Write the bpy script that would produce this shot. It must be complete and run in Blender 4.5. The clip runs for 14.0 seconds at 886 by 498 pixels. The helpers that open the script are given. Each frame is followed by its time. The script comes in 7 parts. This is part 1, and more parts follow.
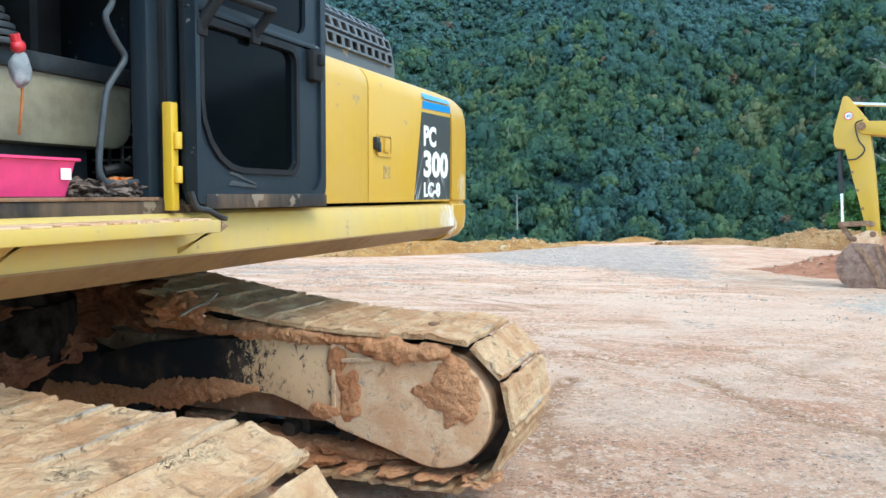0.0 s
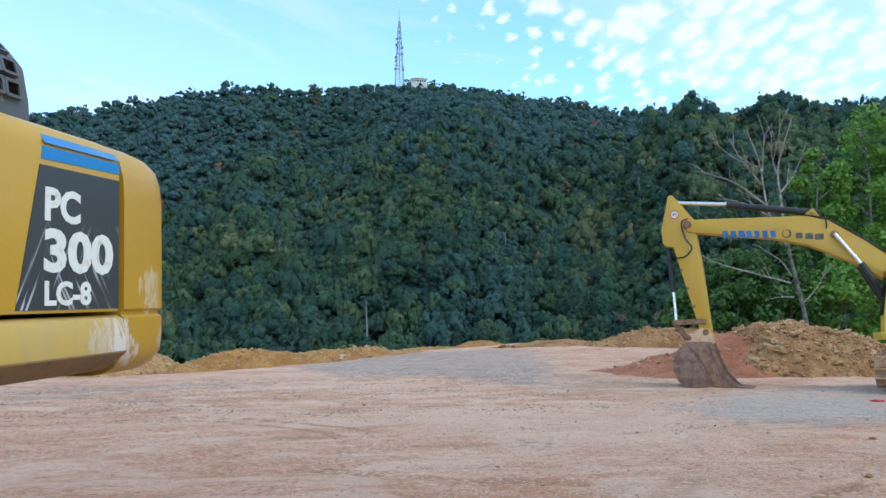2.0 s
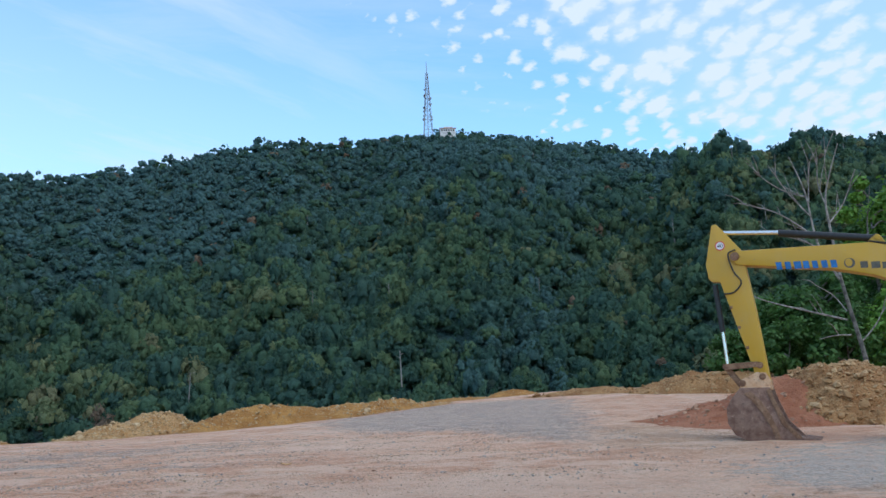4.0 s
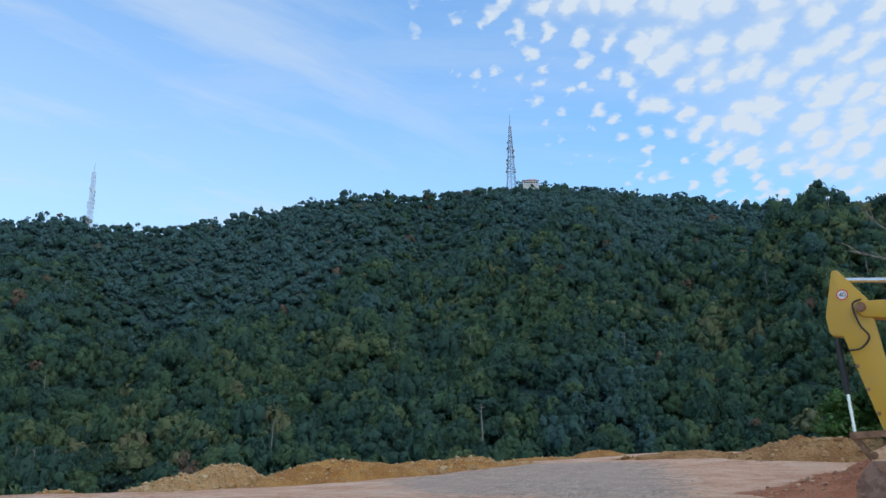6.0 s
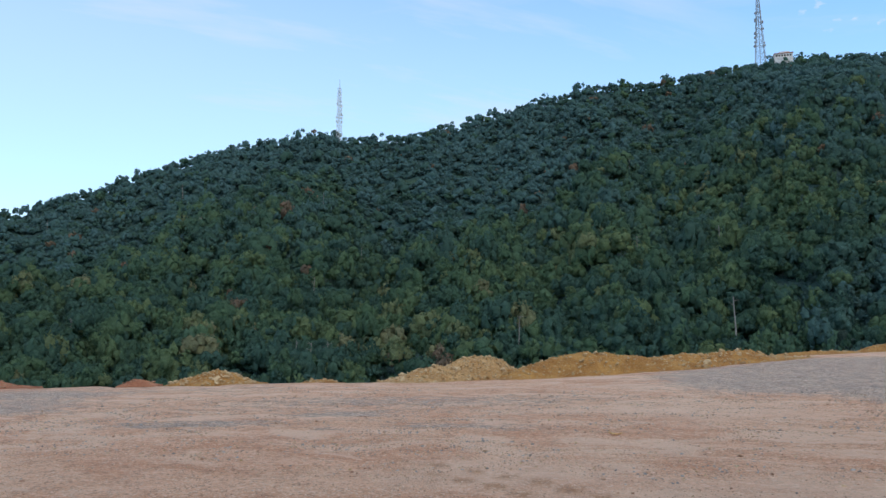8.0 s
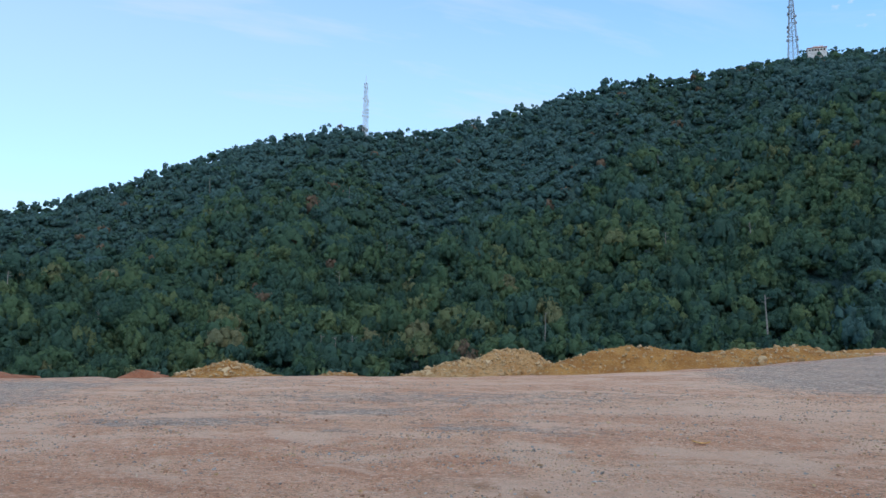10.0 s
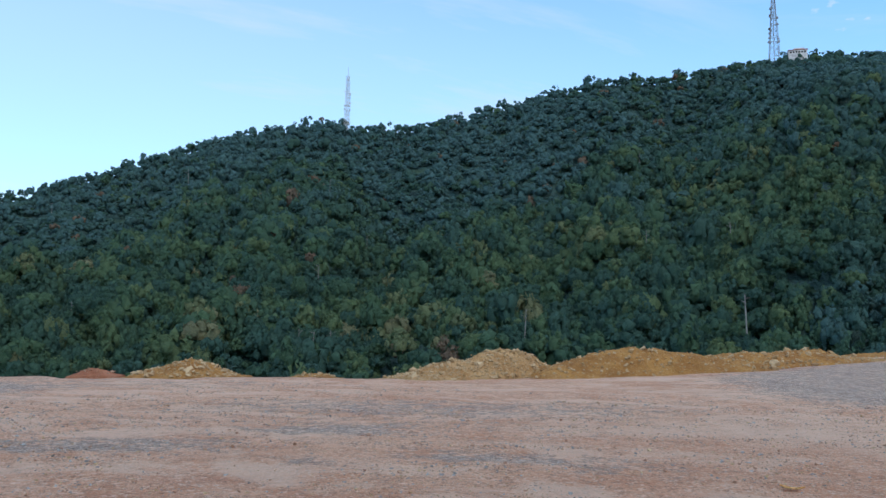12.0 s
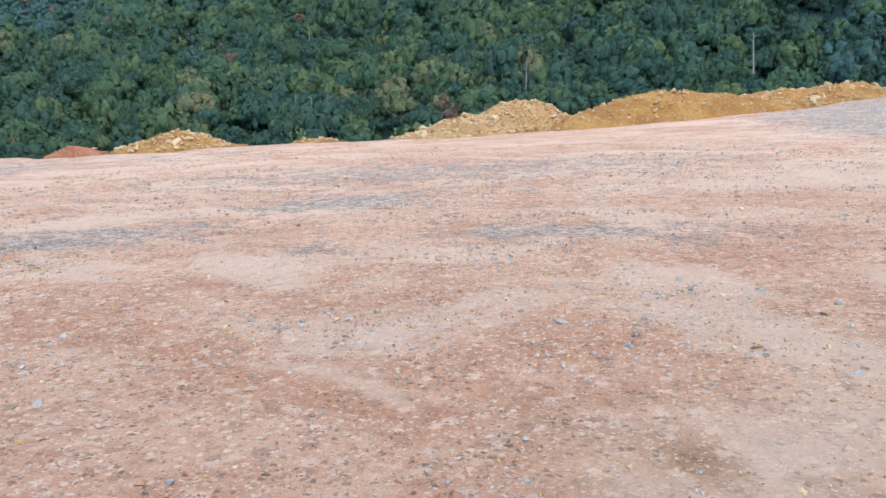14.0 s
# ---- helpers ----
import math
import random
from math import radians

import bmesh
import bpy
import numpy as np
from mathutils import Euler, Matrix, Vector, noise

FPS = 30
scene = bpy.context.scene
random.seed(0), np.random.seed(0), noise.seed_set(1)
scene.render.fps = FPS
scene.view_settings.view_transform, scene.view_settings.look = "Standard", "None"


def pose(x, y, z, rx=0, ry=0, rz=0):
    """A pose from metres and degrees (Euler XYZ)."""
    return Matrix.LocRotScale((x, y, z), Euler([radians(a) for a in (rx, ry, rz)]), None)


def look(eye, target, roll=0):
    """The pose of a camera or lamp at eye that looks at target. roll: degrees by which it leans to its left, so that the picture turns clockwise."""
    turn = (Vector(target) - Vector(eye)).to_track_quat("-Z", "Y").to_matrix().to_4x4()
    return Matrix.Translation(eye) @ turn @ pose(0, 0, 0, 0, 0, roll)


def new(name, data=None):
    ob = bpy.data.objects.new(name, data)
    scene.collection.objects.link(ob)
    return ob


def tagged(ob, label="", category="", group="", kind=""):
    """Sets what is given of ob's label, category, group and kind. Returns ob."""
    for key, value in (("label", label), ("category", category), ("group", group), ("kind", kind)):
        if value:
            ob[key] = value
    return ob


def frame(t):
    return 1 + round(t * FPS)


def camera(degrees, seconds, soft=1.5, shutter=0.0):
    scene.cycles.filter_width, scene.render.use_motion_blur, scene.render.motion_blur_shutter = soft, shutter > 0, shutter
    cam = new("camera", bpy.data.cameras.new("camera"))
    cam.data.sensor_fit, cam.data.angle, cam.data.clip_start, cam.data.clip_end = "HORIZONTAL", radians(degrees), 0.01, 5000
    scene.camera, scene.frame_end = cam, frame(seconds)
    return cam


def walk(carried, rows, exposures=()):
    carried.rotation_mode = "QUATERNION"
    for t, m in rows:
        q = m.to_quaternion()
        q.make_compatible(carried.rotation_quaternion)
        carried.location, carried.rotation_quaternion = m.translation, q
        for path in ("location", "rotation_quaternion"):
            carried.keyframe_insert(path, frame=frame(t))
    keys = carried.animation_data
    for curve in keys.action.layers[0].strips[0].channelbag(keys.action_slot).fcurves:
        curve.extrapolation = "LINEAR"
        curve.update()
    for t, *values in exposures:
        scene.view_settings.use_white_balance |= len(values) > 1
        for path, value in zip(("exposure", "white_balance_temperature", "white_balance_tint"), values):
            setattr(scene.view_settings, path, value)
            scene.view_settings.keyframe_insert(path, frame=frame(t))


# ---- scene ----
# ---------------------------------------------------------------- camera
cam = camera(57.8, 14.0)
PATH = [
    (0, (-0.073, 0.682, 1.411), (-0.119, 2.681, 1.369), 1.2),
    (0.5, (0.193, 1.137, 1.363), (0.377, 3.121, 1.194), 0.9),
    (1, (0.366, 1.565, 1.35), (0.693, 3.527, 1.141), 1.0),
    (1.5, (0.537, 2.02, 1.398), (1.002, 3.961, 1.27), 0.7),
    (2, (0.688, 2.595, 1.494), (1.008, 4.556, 1.717), -0.6),
    (2.5, (0.746, 3.155, 1.524), (0.984, 5.116, 1.841), -0.9),
    (3, (1.01, 3.618, 1.508), (1.241, 5.58, 1.817), -2.2),
    (5.5, (1.605, 6.183, 1.735), (1.832, 8.118, 2.187), -0.8),
    (6, (1.663, 6.57, 1.743), (1.698, 8.513, 2.217), -0.3),
    (6.5, (1.411, 7.366, 1.758), (1.274, 9.319, 2.169), -0.4),
    (7, (1.386, 7.957, 1.655), (1.164, 9.915, 1.994), -2.2),
    (7.5, (1.327, 8.506, 1.645), (0.894, 10.443, 1.892), -2.0),
    (8, (1.072, 9.076, 1.662), (0.521, 10.986, 1.888), -0.3),
    (10.5, (-0.217, 12.581, 1.436), (-0.871, 14.46, 1.645), 0.6),
    (11, (-0.54, 13.295, 1.477), (-1.274, 15.145, 1.674), 1.0),
    (11.5, (-0.85, 13.843, 1.547), (-1.517, 15.72, 1.726), 1.2),
    (12, (-1.084, 14.422, 1.56), (-1.648, 16.33, 1.766), 1.0),
    (12.5, (-1.391, 14.956, 1.56), (-1.909, 16.872, 1.808), 2.0),
    (13, (-1.614, 15.574, 1.482), (-1.956, 17.541, 1.613), 0.7),
    (13.5, (-1.897, 16.139, 1.449), (-2.251, 18.107, 1.422), 1.5),
    (14, (-2.141, 16.695, 1.4), (-2.704, 18.574, 1.012), -2.2),
]
walk(cam, [(t, look(eye, target, roll)) for t, eye, target, roll in PATH], [(0, 1.52, 6050, 0), (1.4, 1.60, 6100, 0), (2.0, 0.64, 6050, 7), (3.0, 0.45, 6050, 8), (5.5, 0.12, 6150, 9), (7.2, 0.17, 6450, 9), (8.0, 0.24, 6550, 10), (11.0, 0.20, 6050, 9), (12.6, 0.33, 6100, 10), (13.0, 0.66, 6250, 14), (13.4, 0.92, 6400, 11), (14.0, 1.30, 6500, 12)])

# ---------------------------------------------------------------- sky and light
SUN_EL, SUN_AZ = radians(50), radians(140)
world = bpy.data.worlds.new("sky")
scene.world = world
world.use_nodes = True
wn, wl = world.node_tree.nodes, world.node_tree.links
wn.clear()
sky = wn.new("ShaderNodeTexSky")
sky.sky_type, sky.sun_disc = "NISHITA", False
sky.sun_elevation, sky.sun_rotation = SUN_EL, SUN_AZ
sky.altitude, sky.air_density, sky.dust_density, sky.ozone_density = 300, 1.1, 0.3, 3.0
coord = wn.new("ShaderNodeTexCoord")
split = wn.new("ShaderNodeSeparateXYZ")
wl.new(coord.outputs["Generated"], split.inputs[0])


def wmath(op, a, b=None, clamp=False):
    n = wn.new("ShaderNodeMath")
    n.operation, n.use_clamp = op, clamp
    for k, v in enumerate((a, b)):
        if v is None:
            continue
        if isinstance(v, (int, float)):
            n.inputs[k].default_value = v
        else:
            wl.new(v, n.inputs[k])
    return n.outputs[0]


up = wmath("MAXIMUM", wmath("ADD", split.outputs[2], 0.25), 0.05)
plane = wn.new("ShaderNodeCombineXYZ")
wl.new(wmath("DIVIDE", split.outputs[0], up), plane.inputs[0])
wl.new(wmath("DIVIDE", split.outputs[1], up), plane.inputs[1])


def wnoise(scale, detail, rough, stretch=(1, 1, 1), shift=(0, 0, 0), turn=0.0):
    aim = wn.new("ShaderNodeMapping")
    aim.inputs["Rotation"].default_value = (0, 0, radians(turn))
    wl.new(plane.outputs[0], aim.inputs[0])
    m = wn.new("ShaderNodeMapping")
    m.inputs["Scale"].default_value, m.inputs["Location"].default_value = stretch, shift
    wl.new(aim.outputs[0], m.inputs[0])
    n = wn.new("ShaderNodeTexNoise")
    n.inputs["Scale"].default_value, n.inputs["Detail"].default_value, n.inputs["Roughness"].default_value = scale, detail, rough
    wl.new(m.outputs[0], n.inputs["Vector"])
    return n.outputs["Fac"]


def wramp(value, lo, hi):
    n = wn.new("ShaderNodeMapRange")
    n.interpolation_type = "SMOOTHSTEP"
    n.inputs["From Min"].default_value, n.inputs["From Max"].default_value = lo, hi
    wl.new(value, n.inputs["Value"])
    return n.outputs["Result"]


# a field of small rounded clouds over the valley's end, thinning out to single puffs at its border; thin veils elsewhere
field = wmath("SUBTRACT", wmath("ADD", split.outputs[0], wmath("MULTIPLY", split.outputs[2], 1.33)), 0.775)
field = wmath("ADD", field, wmath("MULTIPLY", wmath("SUBTRACT", wnoise(5.0, 3, 0.55), 0.5), 0.16))
jostle = wn.new("ShaderNodeTexNoise")
jostle.inputs["Scale"].default_value, jostle.inputs["Detail"].default_value = 30.0, 3
wl.new(plane.outputs[0], jostle.inputs["Vector"])
shifted = wn.new("ShaderNodeVectorMath")
shifted.operation = "MULTIPLY_ADD"
wl.new(jostle.outputs["Color"], shifted.inputs[0])
shifted.inputs[1].default_value = (0.055, 0.055, 0)
wl.new(plane.outputs[0], shifted.inputs[2])
rounder = wn.new("ShaderNodeMapping")
rounder.inputs["Scale"].default_value = (1, 0.62, 1)
wl.new(shifted.outputs[0], rounder.inputs[0])
cells = wn.new("ShaderNodeTexVoronoi")
cells.voronoi_dimensions, cells.feature = "2D", "SMOOTH_F1"
cells.inputs["Scale"].default_value, cells.inputs["Smoothness"].default_value = 23.0, 0.5
wl.new(rounder.outputs[0], cells.inputs["Vector"])
body = wmath("SUBTRACT", 1.0, wmath("MULTIPLY", cells.outputs["Distance"], 1.25))
body = wmath("ADD", body, wmath("MULTIPLY", wmath("SUBTRACT", wnoise(9.0, 4, 0.6), 0.5), 0.75))
limit = wn.new("ShaderNodeMapRange")
for key, value in (("From Min", -0.20), ("From Max", 0.08), ("To Min", 0.84), ("To Max", 0.30)):
    limit.inputs[key].default_value = value
wl.new(field, limit.inputs["Value"])
puffs = wmath("MULTIPLY", wmath("MULTIPLY", wramp(wmath("SUBTRACT", body, limit.outputs["Result"]), -0.10, 0.40), 1.0), wramp(field, -0.23, -0.12))
veil = wmath("MULTIPLY", wramp(wnoise(1.6, 7, 0.66, (0.45, 1.9, 1), (3, 1, 0)), 0.40, 0.75), 0.30)
streaks = wmath("MULTIPLY", wmath("MULTIPLY", wramp(wnoise(1.7, 7, 0.60, (0.5, 2.0, 1), (2.3, 5.1, 0), -37), 0.36, 0.66), wramp(split.outputs[0], 0.22, -0.15)), 0.55)
veil = wmath("MAXIMUM", wmath("ADD", wmath("MAXIMUM", veil, streaks), 0.10), wmath("MULTIPLY", wramp(field, -0.06, 0.12), wmath("ADD", wmath("MULTIPLY", wramp(body, 0.15, 0.80), 0.58), 0.42)))
pale = wmath("MULTIPLY", wramp(wmath("ADD", split.outputs[2], wmath("MULTIPLY", split.outputs[0], 0.30)), 0.62, 0.05), 0.48)
cover = wmath("MAXIMUM", wmath("MAXIMUM", puffs, veil), pale, clamp=True)
blue = wn.new("ShaderNodeMix")
blue.data_type = "RGBA"
wl.new(cover, blue.inputs["Factor"])
clear = wn.new("ShaderNodeMix")
clear.data_type, clear.blend_type = "RGBA", "MULTIPLY"
clear.inputs["Factor"].default_value = 1.0
clear.inputs["B"].default_value = (1.05, 1.49, 1.64, 1)
wl.new(sky.outputs[0], clear.inputs["A"])
wl.new(clear.outputs["Result"], blue.inputs["A"])
blue.inputs["B"].default_value = (4.12, 4.65, 5.25, 1)
back = wn.new("ShaderNodeBackground")
back.inputs["Strength"].default_value = 0.15
wl.new(blue.outputs["Result"], back.inputs["Color"])
wout = wn.new("ShaderNodeOutputWorld")
wl.new(back.outputs[0], wout.inputs["Surface"])

sun_data = bpy.data.lights.new("sun", "SUN")
sun_data.energy, sun_data.angle, sun_data.color = 0.85, radians(28), (1.0, 0.90, 0.76)
sun = new("sun", sun_data)
sun.matrix_world = look((0, 0, 0), (-math.sin(SUN_AZ) * math.cos(SUN_EL), -math.cos(SUN_AZ) * math.cos(SUN_EL), -math.sin(SUN_EL)))


# ---------------------------------------------------------------- materials
def material(name, rough=0.7, metal=0.0, spec=0.5):
    m = bpy.data.materials.new(name)
    m.use_nodes = True
    n = m.node_tree.nodes
    b = n["Principled BSDF"]
    b.inputs["Roughness"].default_value = rough
    b.inputs["Metallic"].default_value = metal
    b.inputs["Specular IOR Level"].default_value = spec
    return m, n, m.node_tree.links, b


def coords(n, l, scale=(1, 1, 1), rot=(0, 0, 0)):
    c = n.new("ShaderNodeTexCoord")
    mp = n.new("ShaderNodeMapping")
    mp.inputs["Scale"].default_value, mp.inputs["Rotation"].default_value = scale, rot
    l.new(c.outputs["Object"], mp.inputs[0])
    return mp.outputs[0]


def noise_tex(n, l, vec, scale, detail=5, rough=0.6, distort=0.0):
    t = n.new("ShaderNodeTexNoise")
    t.inputs["Scale"].default_value, t.inputs["Detail"].default_value = scale, detail
    t.inputs["Roughness"].default_value, t.inputs["Distortion"].default_value = rough, distort
    l.new(vec, t.inputs["Vector"])
    return t.outputs["Fac"]


def ramp(n, l, value, lo, hi, smooth=True):
    r = n.new("ShaderNodeMapRange")
    if smooth:
        r.interpolation_type = "SMOOTHSTEP"
    r.inputs["From Min"].default_value, r.inputs["From Max"].default_value = lo, hi
    l.new(value, r.inputs["Value"])
    return r.outputs["Result"]


def mix(n, l, fac, a, b):
    m = n.new("ShaderNodeMix")
    m.data_type = "RGBA"
    for sock, v in (("Factor", fac), ("A", a), ("B", b)):
        if isinstance(v, tuple):
            m.inputs[sock].default_value = (*v, 1)
        elif isinstance(v, (int, float)):
            m.inputs[sock].default_value = v
        else:
            l.new(v, m.inputs[sock])
    return m.outputs["Result"]


def calc(n, l, op, a, b=None, clamp=False):
    m = n.new("ShaderNodeMath")
    m.operation, m.use_clamp = op, clamp
    for k, v in enumerate((a, b)):
        if v is None:
            continue
        if isinstance(v, (int, float)):
            m.inputs[k].default_value = v
        else:
            l.new(v, m.inputs[k])
    return m.outputs[0]


def bump(n, l, b, height, strength, dist):
    u = n.new("ShaderNodeBump")
    u.inputs["Strength"].default_value, u.inputs["Distance"].default_value = strength, dist
    l.new(height, u.inputs["Height"])
    l.new(u.outputs[0], b.inputs["Normal"])


def attribute(n, name):
    a = n.new("ShaderNodeAttribute")
    a.attribute_name = name
    return a.outputs["Fac"]


def mat_clay():
    """Rolled laterite yard: tan and reddish clay, pale worn lanes, crumbs and chips, grey crushed stone where it was spread."""
    m, n, l, b = material("rolled_clay", 0.92, spec=0.2)
    v = coords(n, l)
    lanes = coords(n, l, (0.7, 1.0, 1), (0, 0, radians(14)))
    wide = noise_tex(n, l, v, 0.22, 4, 0.6)
    streak = noise_tex(n, l, lanes, 0.8, 7, 0.68, 0.8)
    mid = noise_tex(n, l, v, 2.3, 7, 0.72, 0.3)
    small = noise_tex(n, l, v, 8, 9, 0.80, 0.3)
    fine = noise_tex(n, l, v, 34, 5, 0.75)
    vo = n.new("ShaderNodeTexVoronoi")
    vo.inputs["Scale"].default_value = 26.0
    jog = n.new("ShaderNodeTexNoise")
    jog.inputs["Scale"].default_value, jog.inputs["Detail"].default_value = 40.0, 2
    l.new(v, jog.inputs["Vector"])
    sway = n.new("ShaderNodeVectorMath")
    sway.operation = "MULTIPLY_ADD"
    l.new(jog.outputs["Color"], sway.inputs[0])
    sway.inputs[1].default_value = (0.05, 0.05, 0.05)
    l.new(v, sway.inputs[2])
    bent = sway.outputs[0]
    l.new(bent, vo.inputs["Vector"])
    pick = n.new("ShaderNodeSeparateColor")
    l.new(vo.outputs["Color"], pick.inputs[0])
    col = mix(n, l, ramp(n, l, streak, 0.38, 0.60), (0.54, 0.270, 0.158), (0.65, 0.390, 0.262))
    col = mix(n, l, calc(n, l, "MULTIPLY", ramp(n, l, wide, 0.45, 0.60), 0.45), col, (0.69, 0.462, 0.318))
    col = mix(n, l, calc(n, l, "MULTIPLY", ramp(n, l, mid, 0.53, 0.64), 0.40), col, (0.48, 0.245, 0.15))
    col = mix(n, l, calc(n, l, "MULTIPLY", ramp(n, l, mid, 0.46, 0.30), 0.45), col, (0.71, 0.472, 0.32))
    col = mix(n, l, calc(n, l, "MULTIPLY", ramp(n, l, small, 0.52, 0.64), 0.62), col, (0.40, 0.21, 0.135))
    col = mix(n, l, calc(n, l, "MULTIPLY", ramp(n, l, small, 0.47, 0.35), 0.62), col, (0.73, 0.492, 0.335))
    grit = noise_tex(n, l, v, 70, 3, 0.6)
    grey = calc(n, l, "ADD", attribute(n, "gravel"), calc(n, l, "MULTIPLY", calc(n, l, "SUBTRACT", mid, 0.5), 2.2))
    grey = calc(n, l, "ADD", grey, calc(n, l, "MULTIPLY", calc(n, l, "SUBTRACT", small, 0.5), 1.8))
    grey = ramp(n, l, calc(n, l, "ADD", grey, calc(n, l, "MULTIPLY", calc(n, l, "SUBTRACT", fine, 0.5), 1.2)), 0.40, 0.80)
    chips = mix(n, l, pick.outputs[0], (0.064, 0.063, 0.060), (0.58, 0.56, 0.52))
    chips = mix(n, l, calc(n, l, "MULTIPLY", ramp(n, l, streak, 0.48, 0.6), 0.25), chips, (0.50, 0.42, 0.33))
    chips = mix(n, l, calc(n, l, "MULTIPLY", ramp(n, l, small, 0.51, 0.60), 0.7), chips, (0.076, 0.074, 0.070))
    chips = mix(n, l, calc(n, l, "MULTIPLY", ramp(n, l, small, 0.48, 0.39), 0.7), chips, (0.51, 0.49, 0.455))
    chips = mix(n, l, calc(n, l, "MULTIPLY", ramp(n, l, mid, 0.48, 0.60), 0.40), chips, (0.15, 0.146, 0.14))
    chips = mix(n, l, calc(n, l, "MULTIPLY", ramp(n, l, mid, 0.46, 0.36), 0.45), chips, (0.40, 0.37, 0.33))
    chips = mix(n, l, calc(n, l, "MULTIPLY", attribute(n, "dusty"), 0.65), chips, (0.52, 0.52, 0.47))
    col = mix(n, l, calc(n, l, "MULTIPLY", attribute(n, "brown"), 0.6), col, (0.40, 0.27, 0.165))
    col = mix(n, l, calc(n, l, "MULTIPLY", grey, 0.80), col, chips)
    col = mix(n, l, calc(n, l, "MULTIPLY", attribute(n, "redsoil"), 0.85), col, (0.36, 0.13, 0.065))
    col = mix(n, l, calc(n, l, "MULTIPLY", attribute(n, "ruts"), ramp(n, l, small, 0.20, 0.45)), col, (0.40, 0.215, 0.115))
    col = mix(n, l, calc(n, l, "MULTIPLY", ramp(n, l, fine, 0.56, 0.68), 0.45), col, (0.30, 0.19, 0.125))
    patches = ramp(n, l, mid, 0.40, 0.60)
    vo2 = n.new("ShaderNodeTexVoronoi")
    vo2.inputs["Scale"].default_value = 52.0
    l.new(bent, vo2.inputs["Vector"])
    lot = n.new("ShaderNodeSeparateColor")
    l.new(vo2.outputs["Color"], lot.inputs[0])
    vo3 = n.new("ShaderNodeTexVoronoi")
    vo3.inputs["Scale"].default_value = 10.0
    l.new(bent, vo3.inputs["Vector"])
    clod = n.new("ShaderNodeSeparateColor")
    l.new(vo3.outputs["Color"], clod.inputs[0])
    lump_body = ramp(n, l, vo3.outputs["Distance"], 0.60, 0.30)
    col = mix(n, l, calc(n, l, "MULTIPLY", ramp(n, l, clod.outputs[1], 0.62, 0.80), calc(n, l, "MULTIPLY", lump_body, 0.55)), col, (0.36, 0.20, 0.13))
    col = mix(n, l, calc(n, l, "MULTIPLY", ramp(n, l, clod.outputs[2], 0.60, 0.80), calc(n, l, "MULTIPLY", lump_body, 0.65)), col, (0.80, 0.58, 0.44))
    for src, near_d in ((pick, vo), (lot, vo2)):
        body = ramp(n, l, near_d.outputs["Distance"], 0.55, 0.25)
        col = mix(n, l, calc(n, l, "MULTIPLY", ramp(n, l, src.outputs[1], 0.68, 0.82), calc(n, l, "MULTIPLY", body, calc(n, l, "ADD", calc(n, l, "MULTIPLY", patches, 0.5), 0.5))), col, (0.20, 0.12, 0.085))
        col = mix(n, l, calc(n, l, "MULTIPLY", ramp(n, l, src.outputs[2], 0.72, 0.84), calc(n, l, "MULTIPLY", body, 0.75)), col, (0.80, 0.65, 0.51))
    col = mix(n, l, calc(n, l, "MULTIPLY", ramp(n, l, grit, 0.60, 0.66), calc(n, l, "MULTIPLY", patches, 0.75)), col, (0.24, 0.15, 0.105))
    col = mix(n, l, calc(n, l, "MULTIPLY", ramp(n, l, grit, 0.38, 0.33), 0.6), col, (0.74, 0.61, 0.48))
    skin = noise_tex(n, l, coords(n, l, (0.75, 1.0, 1), (0, 0, radians(10))), 0.55, 8, 0.62, 1.0)
    skin = ramp(n, l, calc(n, l, "ADD", skin, calc(n, l, "MULTIPLY", calc(n, l, "SUBTRACT", small, 0.5), 0.10)), 0.48, 0.60)
    skin = calc(n, l, "MAXIMUM", skin, attribute(n, "worn"), True)
    skin = calc(n, l, "MULTIPLY", skin, calc(n, l, "SUBTRACT", 1.0, calc(n, l, "MAXIMUM", grey, attribute(n, "ruts"), True), True))
    col = mix(n, l, calc(n, l, "MULTIPLY", skin, 0.58), col, (0.71, 0.535, 0.41))
    warm = n.new("ShaderNodeMix")
    warm.data_type, warm.blend_type = "RGBA", "MULTIPLY"
    warm.inputs["Factor"].default_value = 1.0
    warm.inputs["B"].default_value = (1.15, 1.075, 1.025, 1)
    l.new(col, warm.inputs["A"])
    l.new(warm.outputs["Result"], b.inputs["Base Color"])
    h = calc(n, l, "ADD", calc(n, l, "MULTIPLY", fine, 0.5), calc(n, l, "ADD", calc(n, l, "MULTIPLY", small, 0.9), calc(n, l, "MULTIPLY", mid, 1.6)))
    h = calc(n, l, "SUBTRACT", h, calc(n, l, "MULTIPLY", vo3.outputs["Distance"], calc(n, l, "MULTIPLY", ramp(n, l, clod.outputs[0], 0.55, 0.8), 0.9)))
    bump(n, l, b, h, 1.0, 0.06)
    return m


